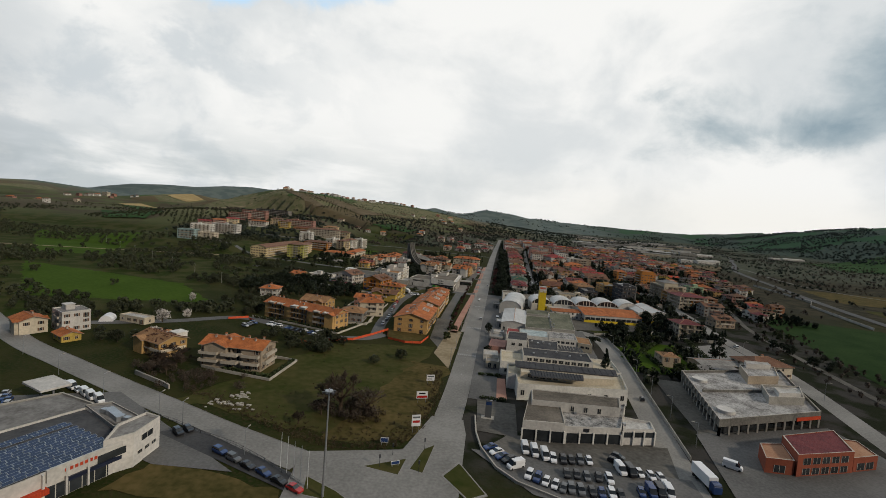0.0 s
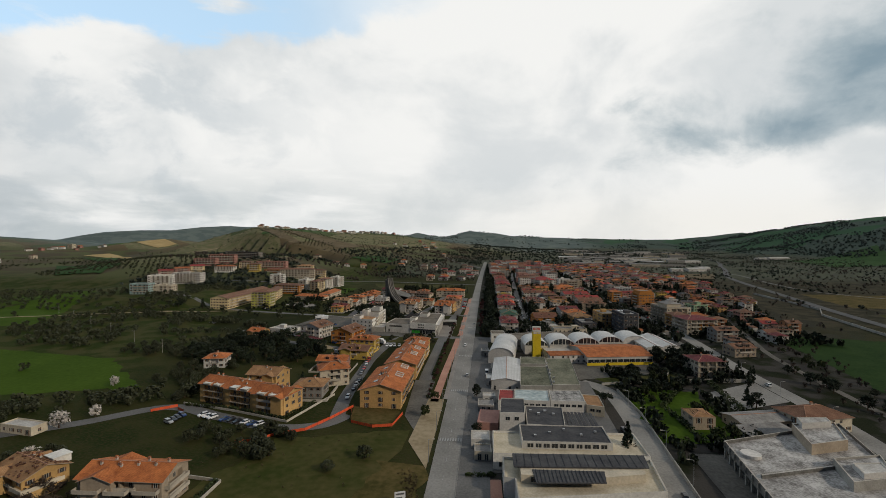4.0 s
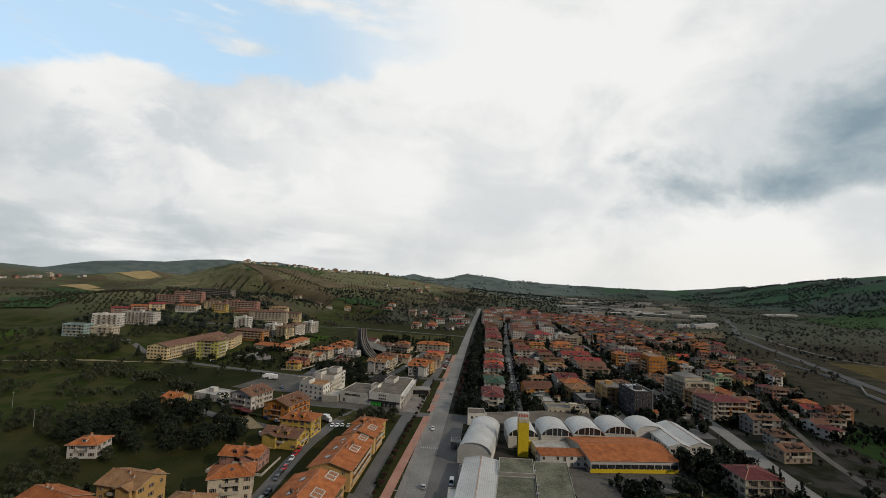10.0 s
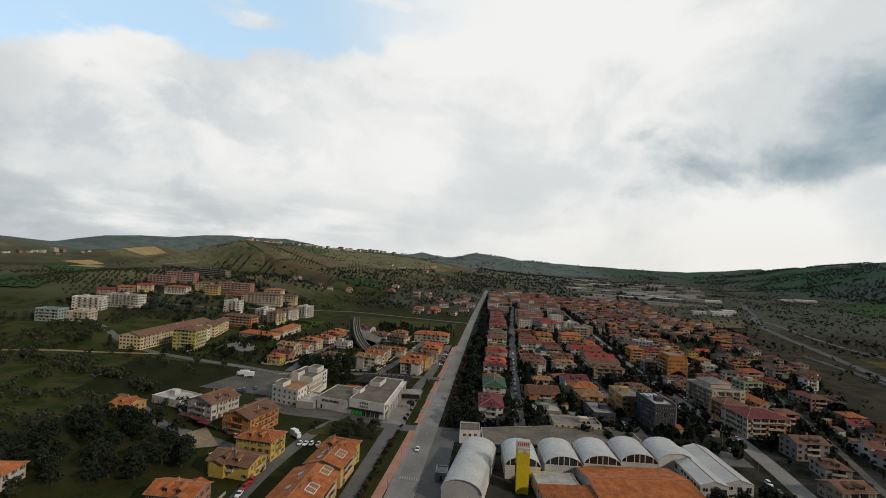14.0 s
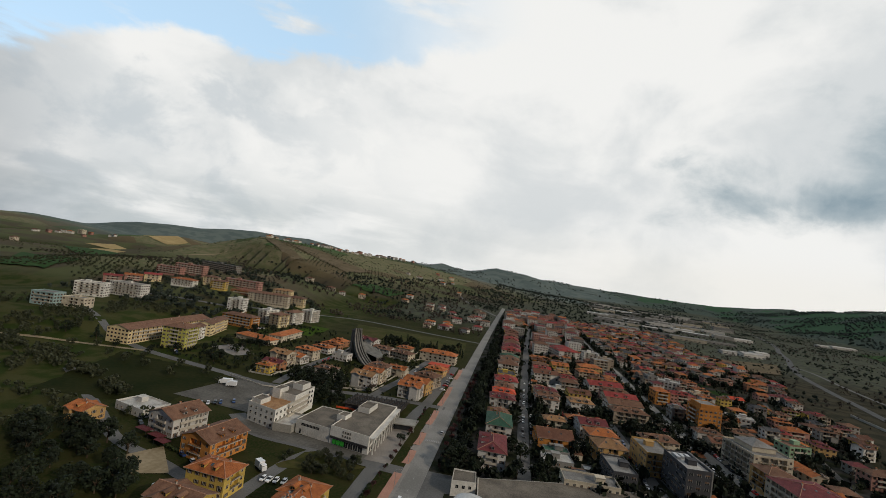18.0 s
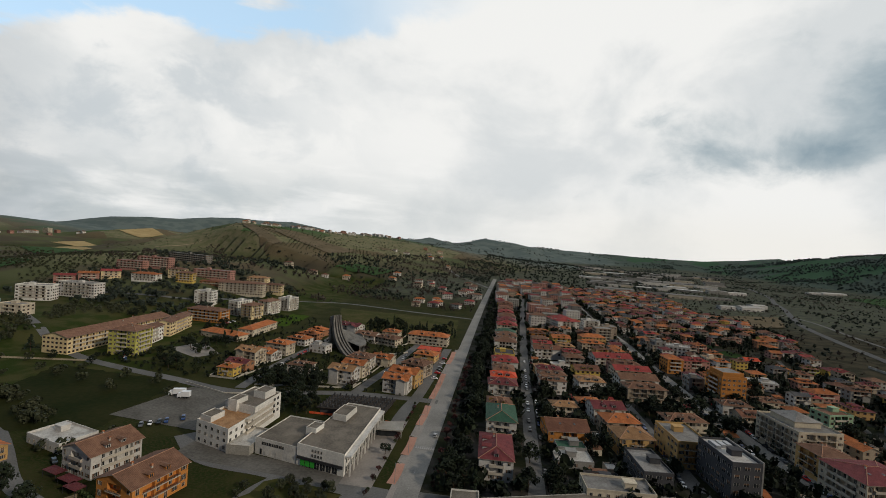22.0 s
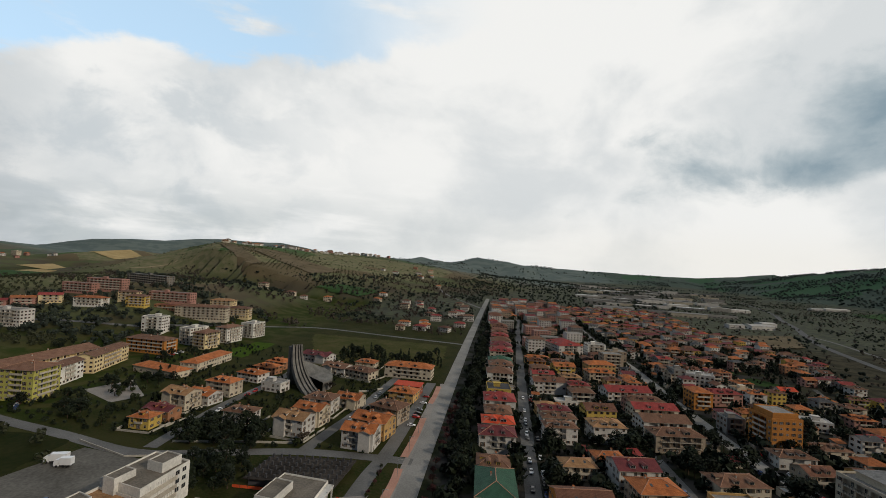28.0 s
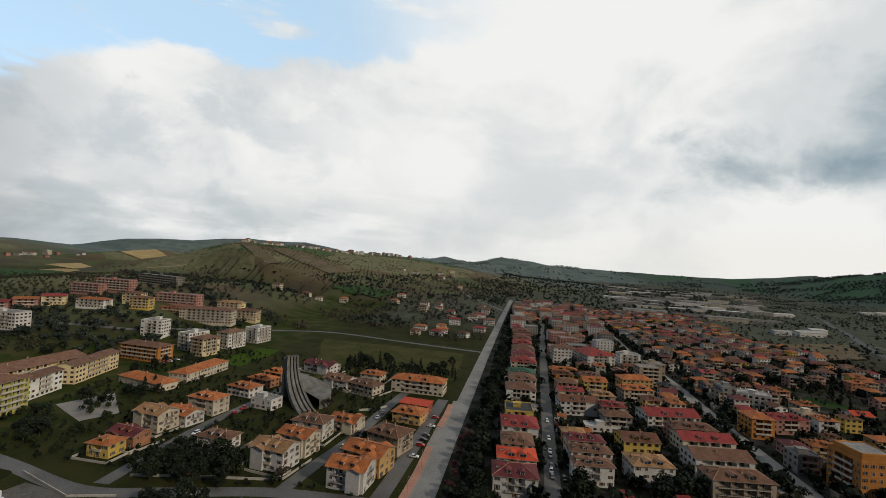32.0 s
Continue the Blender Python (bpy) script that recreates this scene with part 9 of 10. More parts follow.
def ring(y, hw, z0, z1, top):
    """A cross-section of a car body at y: half width, sill, shoulder and narrower top edge."""
    return [(-hw * 0.94, y, z0), (hw * 0.94, y, z0), (hw, y, (z0 + z1) / 2), (hw * top, y, z1), (-hw * top, y, z1), (-hw, y, (z0 + z1) / 2)]


CARS = {}


def car(kind, paint, x, y, turn, group="parked cars"):
    key = (kind, paint)
    z = lie(x, y) + LIFT[0] + 0.04
    if key in CARS:
        c = copy_thing(CARS[key], pose(x, y, z, 0, 0, turn))
        return tagged(c, group=group)
    shape = {"hatch": (4.0, 0.86, 0.92, 1.47), "saloon": (4.6, 0.9, 0.93, 1.45), "suv": (4.5, 0.93, 1.05, 1.68), "van": (5.2, 1.0, 1.25, 2.35)}[kind]
    ln, hw, sh, top = shape
    t = thing({"van": "van"}.get(kind, "car"), f"parked {paint} {({'hatch': 'hatchback car', 'saloon': 'saloon car', 'suv': 'tall estate car', 'van': 'delivery van'})[kind]}", "van" if kind == "van" else "car", pose(x, y, z, 0, 0, turn), group)
    h = ln / 2
    body = loft(Mesh(), [ring(-h, hw * 0.8, 0.35, sh * 0.72, 0.9), ring(-h + 0.25, hw * 0.95, 0.24, sh * 0.88, 0.92), ring(-h + 0.9, hw, 0.22, sh, 0.93), ring(h - 0.9, hw, 0.22, sh, 0.93), ring(h - 0.2, hw * 0.96, 0.24, sh * 0.95, 0.9), ring(h, hw * 0.85, 0.36, sh * 0.8, 0.9)])
    part("body", body, PAINTS[paint], t)
    f0, f1, r1, r0 = {"hatch": (-0.95, -0.2, 1.55, 1.9), "saloon": (-0.9, -0.1, 1.2, 1.75), "suv": (-1.0, -0.35, 1.8, 2.15), "van": (-1.9, -1.2, 2.45, 2.55)}[kind]
    glass = loft(Mesh(), [ring(f0, hw * 0.9, sh - 0.05, sh + 0.02, 0.98), ring(f1, hw * 0.88, sh - 0.05, top - 0.1, 0.84), ring(r1, hw * 0.88, sh - 0.05, top - 0.1, 0.84), ring(r0, hw * 0.9, sh - 0.05, sh + 0.02, 0.98)])
    if kind == "van":
        part("cargo_body", loft(Mesh(), [ring(-0.75, hw * 0.97, sh - 0.06, top - 0.06, 0.9), ring(h - 0.12, hw * 0.97, sh - 0.06, top - 0.06, 0.9)]), PAINTS[paint], t)
    part("cabin_glass", glass, M_GLASS, t)
    part("roof", loft(Mesh(), [ring(f1 + 0.05, hw * 0.78, top - 0.13, top - 0.02, 0.92), ring((f1 + r1) / 2, hw * 0.8, top - 0.13, top, 0.9), ring(r1 - 0.02, hw * 0.78, top - 0.13, top - 0.03, 0.92)]), PAINTS[paint], t)
    for sx in (-1, 1):
        for wy in (-h + 0.78, h - 0.8):
            part("wheel", WHEEL, None, t, at=pose(sx * (hw - 0.12), wy, 0.32))
    CARS[key] = t
    return t


cr = random.Random(33)
MIX = ["white", "white", "black", "grey", "silver", "grey", "black", "blue", "red", "white"]


def parked(x0, y0, x1, y1, n, turn, fill=1.0, kinds=("hatch", "saloon", "suv"), paints=MIX, group="parked cars"):
    """n cars set evenly from one place to another."""
    for i in range(n):
        if cr.random() > fill:
            continue
        u = i / max(1, n - 1)
        car(cr.choice(kinds), cr.choice(paints), x0 + (x1 - x0) * u + cr.uniform(-0.2, 0.2), y0 + (y1 - y0) * u + cr.uniform(-0.3, 0.3), turn + cr.uniform(-4, 4), group)


DEAL = ["white", "black", "white", "grey", "black", "white", "blue"]
parked(12.8, 131, 18.2, 129, 3, 5, 1, ("van",), ["white"], "used cars on the dealer's lot")
parked(20.6, 128, 31, 130, 5, 4, 1, ("hatch", "suv"), DEAL, "used cars on the dealer's lot")
parked(13.4, 118, 21.6, 113.8, 5, -20, 1, ("hatch", "suv"), DEAL, "used cars on the dealer's lot")
parked(23.7, 114, 36, 114.6, 6, 0, 1, ("hatch", "suv"), DEAL, "used cars on the dealer's lot")
parked(23.3, 121.2, 37.3, 121.3, 6, 0, 0.9, ("hatch", "suv"), DEAL, "used cars on the dealer's lot")
parked(2.8, 129.5, 9.9, 121.6, 5, -50, 1, ("saloon", "suv", "van"), DEAL, "used cars on the dealer's lot")
parked(39, 127.3, 49.2, 126, 5, 8, 1, ("hatch", "van"), DEAL, "used cars on the dealer's lot")
parked(41.6, 117.5, 49, 119, 4, 0, 1, ("hatch", "van"), DEAL, "used cars on the dealer's lot")
parked(38.6, 132, 40.3, 135, 2, 60, 1, group="used cars on the dealer's lot")
parked(-67.7, 106.7, -42.2, 96.9, 6, 66, 1, paints=["white", "black", "red", "grey", "blue", "red"])
parked(-84.5, 112.5, -82.8, 115, 2, 60, 1)
parked(-139.6, 131, -120, 123.5, 6, 62, 1, ("van", "hatch"), ["white", "white", "grey"])
parked(-148, 119, -138, 111.5, 5, 30, 1, paints=["white", "blue", "silver", "white"])
parked(-129.6, 221.4, -128.8, 228.5, 4, 65, 1)
parked(-119.8, 229.5, -114.3, 228, 3, -30, 1, paints=["white", "grey", "white"])
parked(-108, 226.4, -90.7, 222.5, 6, -28, 1, paints=["black", "blue", "white", "black"])
parked(-63.5, 252, -66.5, 290, 7, 4, 0.7)
parked(-68.2, 296, -73.6, 342, 10, 4, 0.75)
parked(-71.5, 364, -60, 366, 5, 0, 0.9)
parked(-148, 388, -101, 365, 7, 60, 0.6)
parked(-144, 426, -132, 438, 6, 30, 0.8)
parked(37.6, 420, 42.5, 620, 36, 2, 0.38)
parked(43.0, 420, 48.0, 640, 38, 2, 0.42)
parked(100.5, 430, 103, 500, 12, 0, 0.5)
parked(147.5, 420, 149, 560, 24, 2, 0.5)
parked(160.5, 430, 163.5, 560, 24, 4, 0.75)
parked(146, 360, 147.5, 410, 8, 0, 0.5)
parked(-23, 540, -23, 630, 14, 90, 0.6)
parked(-60, 520, -55, 600, 10, 4, 0.5)
parked(-133, 520, -134, 600, 9, 0, 0.5)
parked(-252, 640, -250, 665, 8, 80, 0.9)
parked(-232, 512, -240, 520, 4, 40, 0.9)
for x, y, r in ((-12.5, 372, 0), (-8, 300, 180), (-8.2, 455, 180), (62, 186, 170), (58, 232, 10), (152, 300, 176), (149, 480, 0)):
    car(cr.choice(["hatch", "suv"]), cr.choice(["white", "black", "silver"]), x, y, r)
car("van", "white", 73.5, 138.5, 60)
car("van", "white", 3, 305, 0)
car("van", "white", -97, 341, 70)


def lorry(x, y, turn, length, cab, label, name="lorry"):
    t = thing(name, label, "lorry", pose(x, y, lie(x, y) + LIFT[0], 0, 0, turn))
    part("cargo_box", Mesh().box(-1.25, -length / 2 + 2.2, 1.0, 1.25, length / 2, 3.8), PAINTS["white"], t, "plain white cargo box")
    part("cab", loft(Mesh(), [ring(-length / 2, 1.15, 0.5, 2.3, 0.9), ring(-length / 2 + 0.5, 1.2, 0.5, 2.9, 0.92), ring(-length / 2 + 2.0, 1.2, 0.5, 3.0, 0.92)]), PAINTS[cab], t)
    part("windscreen", Mesh().box(-1.0, -length / 2 + 0.12, 1.7, 1.0, -length / 2 + 0.3, 2.6), M_GLASS, t)
    part("chassis", Mesh().box(-0.9, -length / 2 + 1, 0.5, 0.9, length / 2 - 0.2, 1.0), M_DARKMETAL, t)
    for sx in (-1, 1):
        for wy in (-length / 2 + 1.2, length / 2 - 2.6, length / 2 - 1.3):
            part("wheel", WHEEL, None, t, at=pose(sx * 1.1, wy, 0.48) @ Matrix.Diagonal((1.4, 1.5, 1.5, 1)))
    return t


lorry(61.3, 127, 8, 10.5, "blue", "white box lorry with a blue cab on the street")
lorry(-157, 466, -70, 8.5, "white", "large white motorhome in the gravel car park", "motorhome")
lorry(-151, 463.5, -76, 6.5, "white", "white camper van in the gravel car park", "camper_van")
lorry(-74, 372, 60, 6.0, "white", "white caravan parked behind the yellow houses", "caravan")

# ---------------------------------------------------------------- walls, fences, hedges
def wall_run(name, label, line, h, thick, mat, category="wall", lift=0.0):
    m = Mesh()
    for (ax, ay), (bx, by) in zip(line, line[1:]):
        d = math.hypot(bx - ax, by - ay)
        nx_, ny_ = -(by - ay) / d * thick / 2, (bx - ax) / d * thick / 2
        pts = [(ax - nx_, ay - ny_), (bx - nx_, by - ny_), (bx + nx_, by + ny_), (ax + nx_, ay + ny_)]
        i = len(m.v)
        m.v += [(x, y, -0.3) for x, y in pts] + [(x, y, h) for x, y in pts]
        m.f += [tuple(i + q for q in f) for f in ((0, 1, 5, 4), (1, 2, 6, 5), (2, 3, 7, 6), (3, 0, 4, 7), (4, 5, 6, 7))]
        m.k += [0] * 5
    return one(name, m, mat, label, category)


wall_run("garden_wall", "pale rendered garden wall round the cream villa", [(-112, 161.5), (-105, 159.8), (-80.8, 156.5), (-81, 180), (-112, 184)], 1.1, 0.3, M_STONE)
wall_run("garden_wall", "low pale wall in front of the villa terrace", [(-138, 243), (-110, 236.5), (-81, 227.5), (-75, 252), (-72, 262)], 0.9, 0.3, M_STONE)
wall_run("garden_wall", "pale wall along the villa street", [(-74, 262), (-76, 290)], 1.0, 0.3, M_STONE)
wall_run("retaining_wall", "old stone wall beside the side road", [(-128, 147), (-112, 141), (-108, 139)], 1.6, 0.5, M_STONE)
wall_run("yard_wall", "grey concrete wall along the street", [(62.5, 140), (65.5, 180), (71, 252), (69.5, 284)], 1.3, 0.3, WALLS["concrete"])
wall_run("yard_wall", "grey wall round the old villa", [(104, 300), (120, 303), (148, 306)], 2.0, 0.35, WALLS["concrete"])
wall_run("yard_wall", "grey wall between factory yard and garden", [(64, 292), (100, 302), (108, 318)], 1.4, 0.3, WALLS["concrete"])
wall_run("lot_wall", "low brown wall round the used car lot", [(-3, 150), (-2, 138), (0, 129), (4.5, 119.5), (10, 114), (20, 109.5), (34, 106)], 0.8, 0.4, M_STONE)
wall_run("lot_wall", "low wall along the estate road", [(-168, 487), (-136, 477), (-120, 482)], 0.8, 0.3, M_STONE)
wall_run("villa_wall", "pale garden wall beside the lane", [(-128, 496), (-100, 503), (-72, 509), (-70, 518)], 1.0, 0.3, M_STONE)
wall_run("park_wall", "curved pale wall beside the church lawn", [(-70, 600), (-62, 604), (-56, 612)], 1.2, 0.4, M_STONE)
M_HEDGE = leaf_stuff("clipped_hedge", (0.022, 0.034, 0.012), (0.050, 0.066, 0.022))


wall_run("noise_barrier", "pale concrete barrier beside the highway", [(323, 426), (342, 518), (349, 548), (374, 587), (381, 655), (387, 738)], 2.2, 0.5, WALLS["concrete"])


def hedge(line, h=1.5, wide_=1.2, label="clipped dark green garden hedge"):
    rnd = random.Random(int(line[0][0] * 3 + line[0][1]))
    m = Mesh()
    for (ax, ay), (bx, by) in zip(line, line[1:]):
        n = int(math.hypot(bx - ax, by - ay) / 0.35)
        for i in range(n):
            u = rnd.random()
            for j in range(5):
                c = Vector((ax + (bx - ax) * u + rnd.uniform(-wide_, wide_) / 2, ay + (by - ay) * u + rnd.uniform(-wide_, wide_) / 2, lie(ax, ay) + rnd.uniform(0.1, 1) * h))
                v = Vector((rnd.gauss(0, 1), rnd.gauss(0, 1), rnd.gauss(0.3, 1))).normalized()
                p_, q_ = v.orthogonal().normalized() * 0.42, v.cross(v.orthogonal().normalized()) * 0.42
                m.face([c - p_, c + q_, c + p_, c - q_])
    return one("hedge", m, M_HEDGE, label, "hedge", group="hedges")


hedge([(-110, 163), (-82.5, 159), (-82.5, 180)])
hedge([(-136, 241), (-110, 238), (-84, 230), (-78, 250)])
hedge([(-4, 192), (7, 193)], 1.2)
hedge([(-2.5, 166), (8, 166.5)], 1.2)
hedge([(86, 225), (84, 262), (100, 285)], 2.2, 2.5)
hedge([(104, 262), (118, 258), (122, 300)], 2.6, 2.5)
hedge([(122, 302), (148, 308)], 1.8)
hedge([(-170, 376), (-166, 372), (-158, 378)], 2.0)
hedge([(-135, 378), (-115, 371), (-90, 366)], 1.6)
hedge([(-27.5, 300), (-27.5, 380)], 1.0)
# orange netting round the building plots: posts and a band
for line in ([(-146, 232), (-138, 239)], [(-136, 236), (-131, 233)], [(-92, 207), (-84, 208), (-80, 215), (-70, 220), (-64, 232), (-58, 247)], [(-58, 244), (-54, 230), (-44, 226), (-36, 228), (-34, 241)], [(-78, 464), (-40, 465)], [(-36, 464), (-30, 463)]):
    t = thing("safety_netting", "orange plastic safety netting on thin posts", "fence", pose(line[0][0], line[0][1], lie(*line[0])), "orange netting")
    for (ax, ay), (bx, by) in zip(line, line[1:]):
        a, b = (ax - line[0][0], ay - line[0][1]), (bx - line[0][0], by - line[0][1])
        part("net", Mesh().face([(*a, 0.1), (*b, 0.15), (*b, 1.35), (*a, 1.25)]).face([(a[0], a[1] + 0.03, 1.25), (b[0], b[1] + 0.03, 1.35), (b[0], b[1] + 0.03, 0.15), (a[0], a[1] + 0.03, 0.1)]), M_ORANGE_NET, t)
        n = max(1, int(math.hypot(b[0] - a[0], b[1] - a[1]) / 3))
        for i in range(n + 1):
            q = (a[0] + (b[0] - a[0]) * i / n, a[1] + (b[1] - a[1]) * i / n)
            part("post", Mesh().tube((*q, -0.2), (*q, 1.5), 0.05, 0.05, 5), M_DARKMETAL, t)
# fence along the parking strip
t = thing("railing", "dark steel railing along the side road", "railing", pose(-102, 121.3, 0))
pts = [(0, 0), (13, -3), (23, -6.5), (36, -10), (47, -15), (60, -22)]
for (ax, ay), (bx, by) in zip(pts, pts[1:]):
    for z in (0.5, 1.1):
        part("rail", Mesh().tube((ax, ay, z), (bx, by, z), 0.05, 0.05, 5), M_DARKMETAL, t)
    n = 4
    for i in range(n):
        q = (ax + (bx - ax) * i / n, ay + (by - ay) * i / n)
        part("post", Mesh().box(q[0] - 0.06, q[1] - 0.06, -0.2, q[0] + 0.06, q[1] + 0.06, 1.2), M_DARKMETAL, t)

# ---------------------------------------------------------------- poles, lamps, signs
def street_lamp(x, y, turn, h=8.0):
    key = ("lamp", h)
    if key in CARS:
        return copy_thing(CARS[key], pose(x, y, lie(x, y), 0, 0, turn))
    t = thing("street_lamp", "grey steel street lamp with a single arm", "street lamp", pose(x, y, lie(x, y), 0, 0, turn), "street lamps")
    part("pole", Mesh().tube((0, 0, -0.3), (0, 0, h), 0.1, 0.06, 8), M_GALV, t)
    part("arm", Mesh().tube((0, 0, h), (1.6, 0, h + 0.25), 0.05, 0.04, 6), M_GALV, t)
    part("lamp_head", Mesh().box(1.3, -0.16, h + 0.15, 2.2, 0.16, h + 0.33), M_STONE, t, "pale lamp head")
    CARS[key] = t
    return t


for x, y, r in ((-123, 128.5, 90), (-97, 121, 90), (-87, 118, 90), (-61.5, 108, 90), (-150, 138, 90), (-180, 151, 90)):
    street_lamp(x, y, r, 7.0)
for i in range(15):
    street_lamp(-17.3, 200 + i * 26, 0, 8.0)
for i in range(9):
    street_lamp(147, 180 + i * 34, 0, 8.0)
for i in range(6):
    street_lamp(68, 150 + i * 22, 180, 8.0)
t = thing("light_mast", "tall grey lighting mast with a ring of floodlights", "light mast", pose(-35.2, 96.3, 0))
part("pole", Mesh().tube((0, 0, -0.5), (0, 0, 26), 0.32, 0.14, 12), M_GALV, t)
part("crown_ring", Mesh().tube((0, 0, 25.2), (0, 0, 25.5), 0.9, 0.9, 12), M_GALV, t)
for i in range(6):
    a = i * math.pi / 3
    part("floodlight", Mesh().box(-0.3, 0.9, 25.0, 0.3, 1.5, 25.35), M_DARKMETAL, t, at=pose(0, 0, 0, 0, 0, 60 * i))
for i in range(5):
    x, y = -49.8 + i * 2.5, 104.6 - i * 1.6
    t = thing("flagpole", "thin white flagpole beside the parking strip", "flagpole", pose(x, y, 0), "flagpoles")
    part("pole", Mesh().tube((0, 0, -0.2), (0, 0, 9.5), 0.07, 0.04, 8), PAINTS["white"], t)
    part("finial", Mesh().tube((0, 0, 9.5), (0, 0, 9.6), 0.08, 0.05, 8), M_GALV, t)


def board(x, y, turn, w, h, z, label, bars):
    t = thing("billboard", label, "billboard", pose(x, y, lie(x, y), 0, 0, turn), "roadside billboards")
    for s in (-1, 1):
        part("post", Mesh().tube((s * w * 0.35, 0, -0.3), (s * w * 0.35, 0, z + h), 0.06, 0.06, 6), M_GALV, t)
    part("panel", Mesh().box(-w / 2, -0.08, z, w / 2, 0.0, z + h), PAINTS["white"], t)
    for i, (x0, x1, z0, z1, m) in enumerate(bars):
        part("print_bar", Mesh().box(x0 * w, -0.1, z + z0 * h, x1 * w, -0.08, z + z1 * h), m, t, "bar of illegible print")


board(-22.3, 174, 20, 3.2, 2.4, 1.6, "white roadside board with illegible print", [(-0.4, 0.4, 0.6, 0.8, PAINTS["grey"]), (-0.4, 0.2, 0.2, 0.35, PAINTS["grey"])])
board(-22.5, 155.7, 20, 4.0, 2.6, 1.6, "white roadside board with a red lower band", [(-0.45, 0.45, 0.08, 0.4, PAINTS["red"]), (-0.3, 0.3, 0.6, 0.8, PAINTS["black"])])
board(-20.4, 133, 24, 2.8, 3.6, 2.2, "tall white roadside board with illegible print", [(-0.4, 0.4, 0.7, 0.85, PAINTS["grey"]), (-0.4, 0.4, 0.3, 0.5, PAINTS["red"])])
board(-27.6, 123, 10, 2.2, 1.4, 1.0, "small blue and white road sign", [(-0.45, 0.45, 0.1, 0.9, PAINTS["blue"])])
board(-22, 113, 30, 2.4, 1.0, 0.8, "low blue direction sign on the traffic island", [(-0.46, 0.46, 0.1, 0.9, PAINTS["blue"])])
t = thing("sign_totem", "grey totem sign with a blue oval emblem", "totem sign", pose(1.3, 150.7, 0))
part("slab", Mesh().box(-1.1, -0.25, -0.2, 1.1, 0.25, 6.2), PAINTS["grey"], t)
part("emblem", Mesh().box(-0.9, -0.3, 4.6, 0.9, -0.25, 5.7), PAINTS["blue"], t, "blue emblem shape")
part("base", Mesh().box(-2.2, -1.4, -0.1, 2.2, 1.4, 0.2), M_STONE, t)
for x, y in ((-26, 112), (-24, 118.5), (-15.5, 112), (-16, 124)):
    t = thing("traffic_light", "dark traffic light on a slim pole", "traffic light", pose(x, y, 0), "traffic lights")
    part("pole", Mesh().tube((0, 0, -0.2), (0, 0, 3.2), 0.06, 0.06, 8), M_DARKMETAL, t)
    part("housing", Mesh().box(-0.18, -0.18, 2.5, 0.18, 0.12, 3.5), M_DARKMETAL, t)
# utility poles with wires among the olives
ends = []
for i in range(7):
    x, y = -215 - i * 42, 330 + i * 26
    z = lie(x, y)
    t = thing("utility_pole", "slim concrete utility pole in the olive grove", "utility pole", pose(x, y, z), "utility poles")
    part("pole", Mesh().tube((0, 0, -0.3), (0, 0, 9), 0.14, 0.09, 8), WALLS["concrete"], t)
    part("crossarm", Mesh().box(-0.8, -0.06, 8.5, 0.8, 0.06, 8.65), M_GALV, t)
    ends.append((x, y, z + 8.65))
# heaps of broken stone on the vacant lot
hp = random.Random(5)
rub = Mesh()
for cx, cy, n in ((-83, 141, 22), (-86, 134, 16), (-78, 133, 10)):
    for i in range(n):
        x, y, s = cx + hp.gauss(0, 1.8), cy + hp.gauss(0, 1.2), hp.uniform(0.25, 0.7)
        rub.box(x - s, y - s * 0.7, -0.1, x + s, y + s * 0.7, s * hp.uniform(0.5, 1.1))
one("rubble", rub, M_STONE, "heaps of pale broken concrete on the grass", "rubble", kind="stuff")
# garden sheds, awnings and a greenhouse
t = thing("greenhouse", "small white plastic tunnel greenhouse", "greenhouse", pose(-195, 205, 0, 0, 0, 30))
m = Mesh()
for i in range(8):
    a0, a1 = math.pi * i / 8, math.pi * (i + 1) / 8
    m.face([(-3 * math.cos(a0), -4, 3 * math.sin(a0)), (-3 * math.cos(a1), -4, 3 * math.sin(a1)), (-3 * math.cos(a1), 4, 3 * math.sin(a1)), (-3 * math.cos(a0), 4, 3 * math.sin(a0))])
part("cover", m, PAINTS["white"], t)
part("end_panel", Mesh().face([(-3 * math.cos(math.pi * i / 8), -4, 3 * math.sin(math.pi * i / 8)) for i in range(9)]), PAINTS["white"], t)
for x, y, w, r in ((-139, 380, 8, -14), (-129, 376.5, 8, -14), (-123, 372.8, 7, -14)):
    t = thing("awning_shelter", "dark red awning on posts before the brown-roofed house", "awning", pose(x, y, 0, 0, 0, r), "red awnings")
    part("canvas", Mesh().box(-w / 2, -2, 2.6, w / 2, 2, 2.75), ROOFS["maroon"], t)
    for sx in (-1, 1):
        for sy in (-1.8, 1.8):
            part("post", Mesh().box(sx * (w / 2 - 0.2) - 0.06, sy - 0.06, -0.2, sx * (w / 2 - 0.2) + 0.06, sy + 0.06, 2.6), M_DARKMETAL, t)


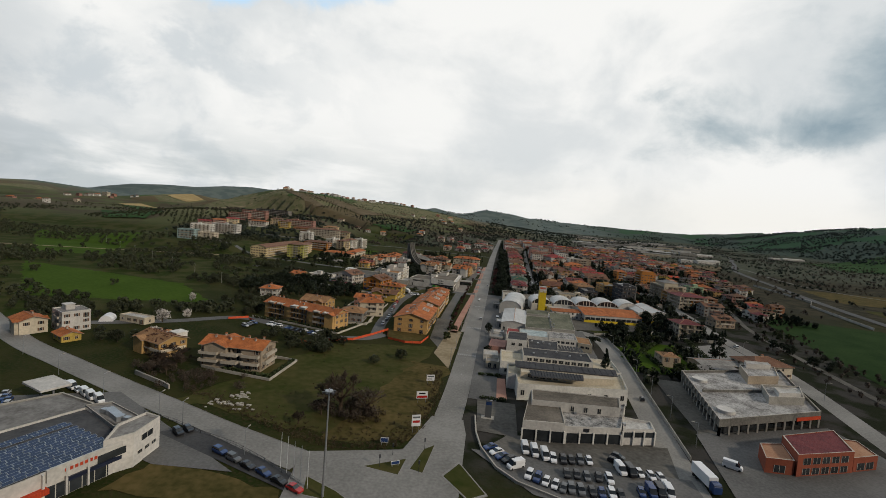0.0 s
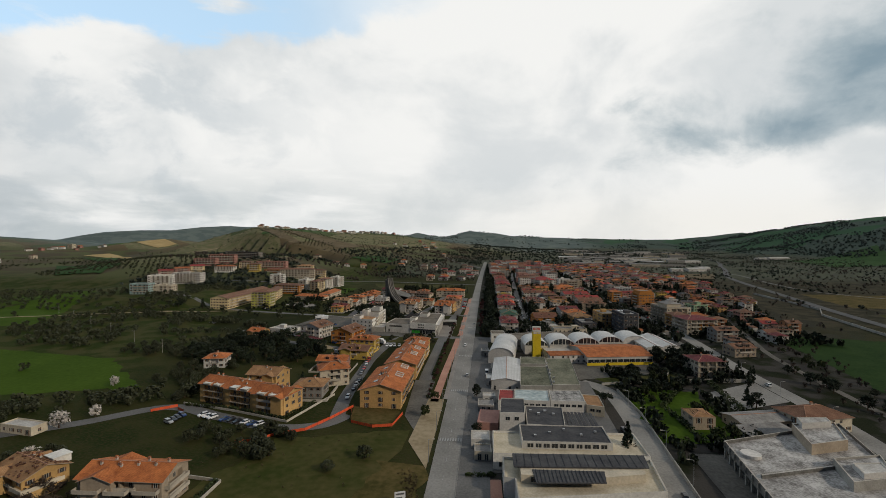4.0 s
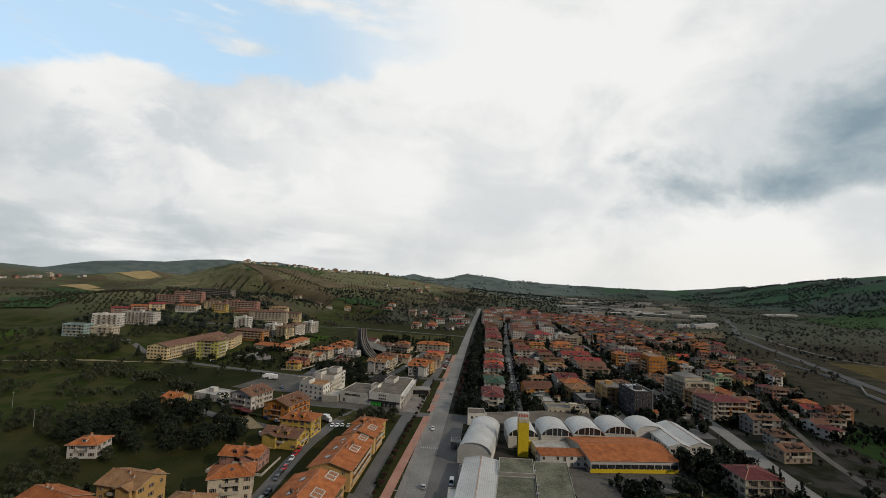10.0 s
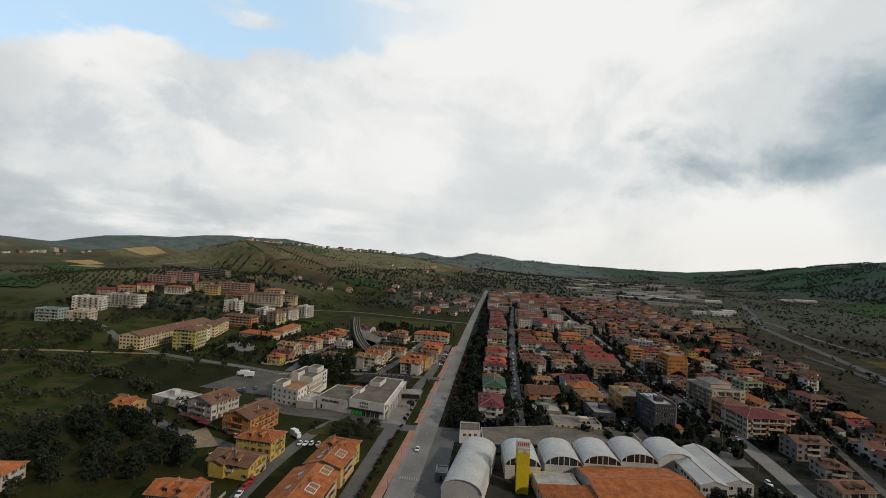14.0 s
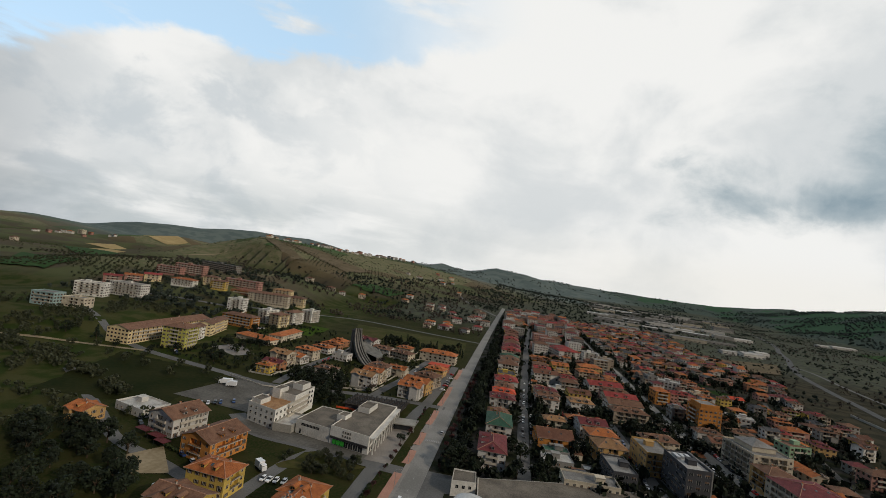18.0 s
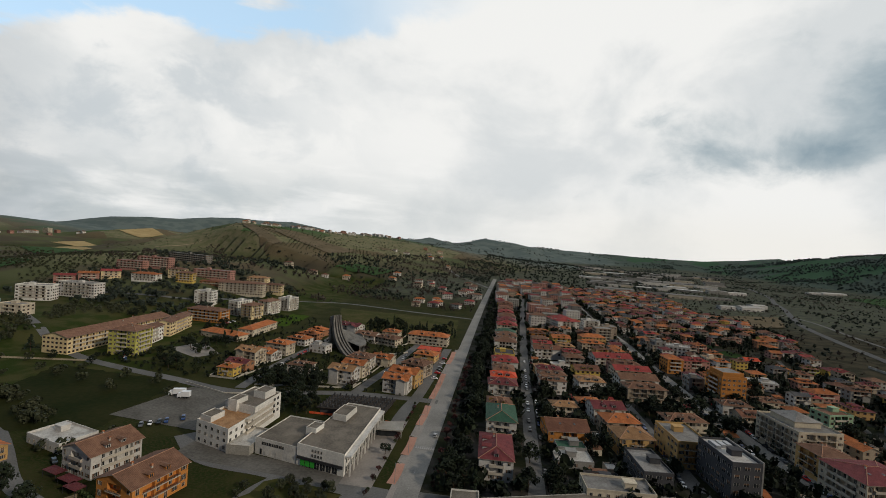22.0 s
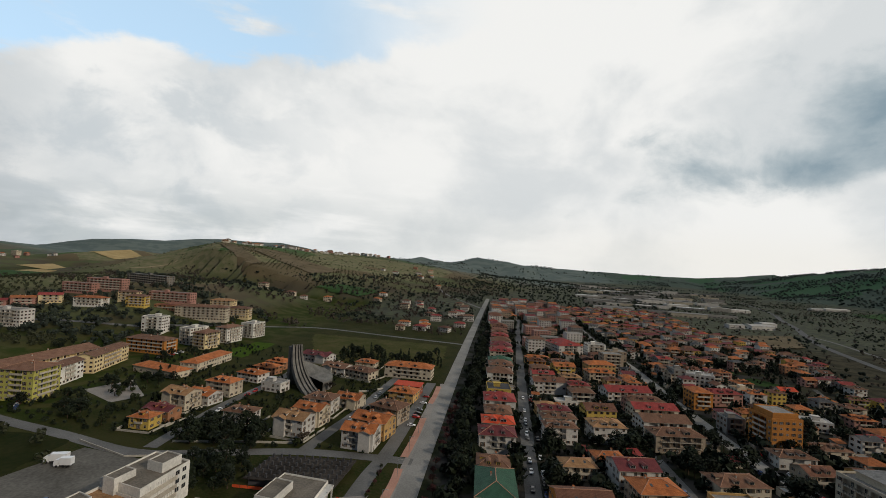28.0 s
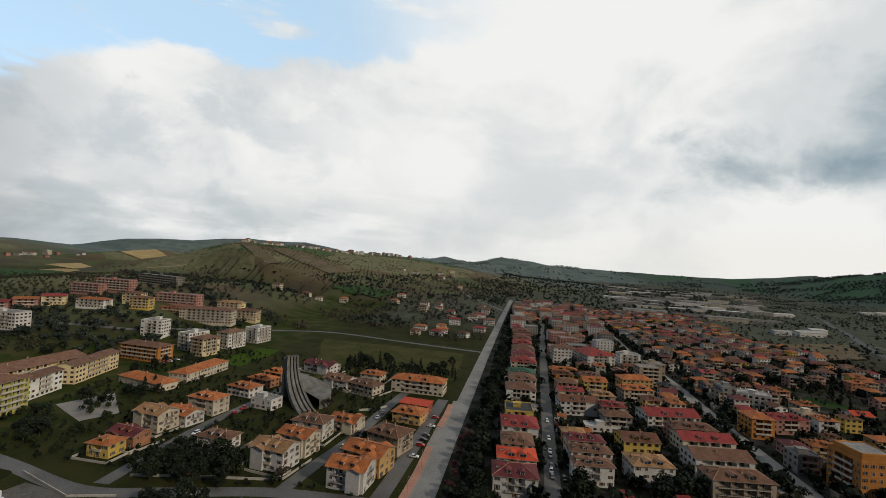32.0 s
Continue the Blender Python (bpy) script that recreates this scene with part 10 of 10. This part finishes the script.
# garages and lean-tos between the town houses
gp = random.Random(12)
made = 0
for i in range(1400):
    if made >= 110:
        break
    x, y = gp.uniform(14, 240), gp.uniform(425, 900)
    w, d = gp.uniform(3.5, 8), gp.uniform(4, 7)
    if not clear(x, y, 3.0) or not off_road(x, y, 4.5):
        continue
    z = lie(x, y)
    flat = gp.random() < 0.5
    t = thing("garage", "low " + ("flat-roofed pale" if flat else "tiled lean-to") + " garage between town houses", "garage", pose(x, y, z, 0, 0, gp.uniform(0, 12)), "garages")
    hgt = gp.uniform(2.3, 3.0)
    part("wall", Mesh().box(-w / 2, -d / 2, -0.5, w / 2, d / 2, hgt), WALLS[gp.choice(["white", "cream", "beige", "grey"])], t)
    part("roof", roof_mesh("flat" if flat else "shed", w, d, hgt, 0.18, 0.25), [ROOFS[gp.choice(["flat", "pale"]) if flat else gp.choice(["orange", "brown", "red"])], M_EAVE, WALLS["white"]], t)
    taken.append((x, y, max(w, d)))
    made += 1

# low walls round the villa gardens
for q in VILLAS:
    if q[1] < 500 and q[0] < -95:
        continue
    hw, hd = q[2] / 2 + 3.5, q[3] / 2 + 4.0
    a = pose(q[0], q[1], 0, 0, 0, q[4])
    pts = [tuple((a @ Vector((sx * hw, sy * hd, 0)))[:2]) for sx, sy in ((-1, 1), (-1, -1), (1, -1), (1, 1))]
    if all(off_road(x, y, 0.2) for x, y in pts):
        wall_run("garden_wall", "low pale rendered wall round a villa garden", pts, 1.0, 0.25, M_STONE)

# pieces that sit on another part belong to it
SEAT = {"chimney": "roof", "dormer": "roof", "skylight": "roof", "ridge": "roof", "wing_roof": "wing", "lamp_head": "arm", "cabin_glass": "body", "headlight_pair": "body", "terrace_floor": "terrace_rim", "seam": "seamed_roof", "sign_bar": "fascia"}
for ob in list(bpy.data.objects):
    stem = ob.name.split(".")[0]
    if stem not in SEAT or ob.parent is None:
        continue
    for sib in ob.parent.children:
        if sib.name.split(".")[0] == SEAT[stem] and sib.type == "MESH":
            ob.matrix_basis = sib.matrix_basis.inverted() @ ob.matrix_basis
            ob.parent = sib
            break
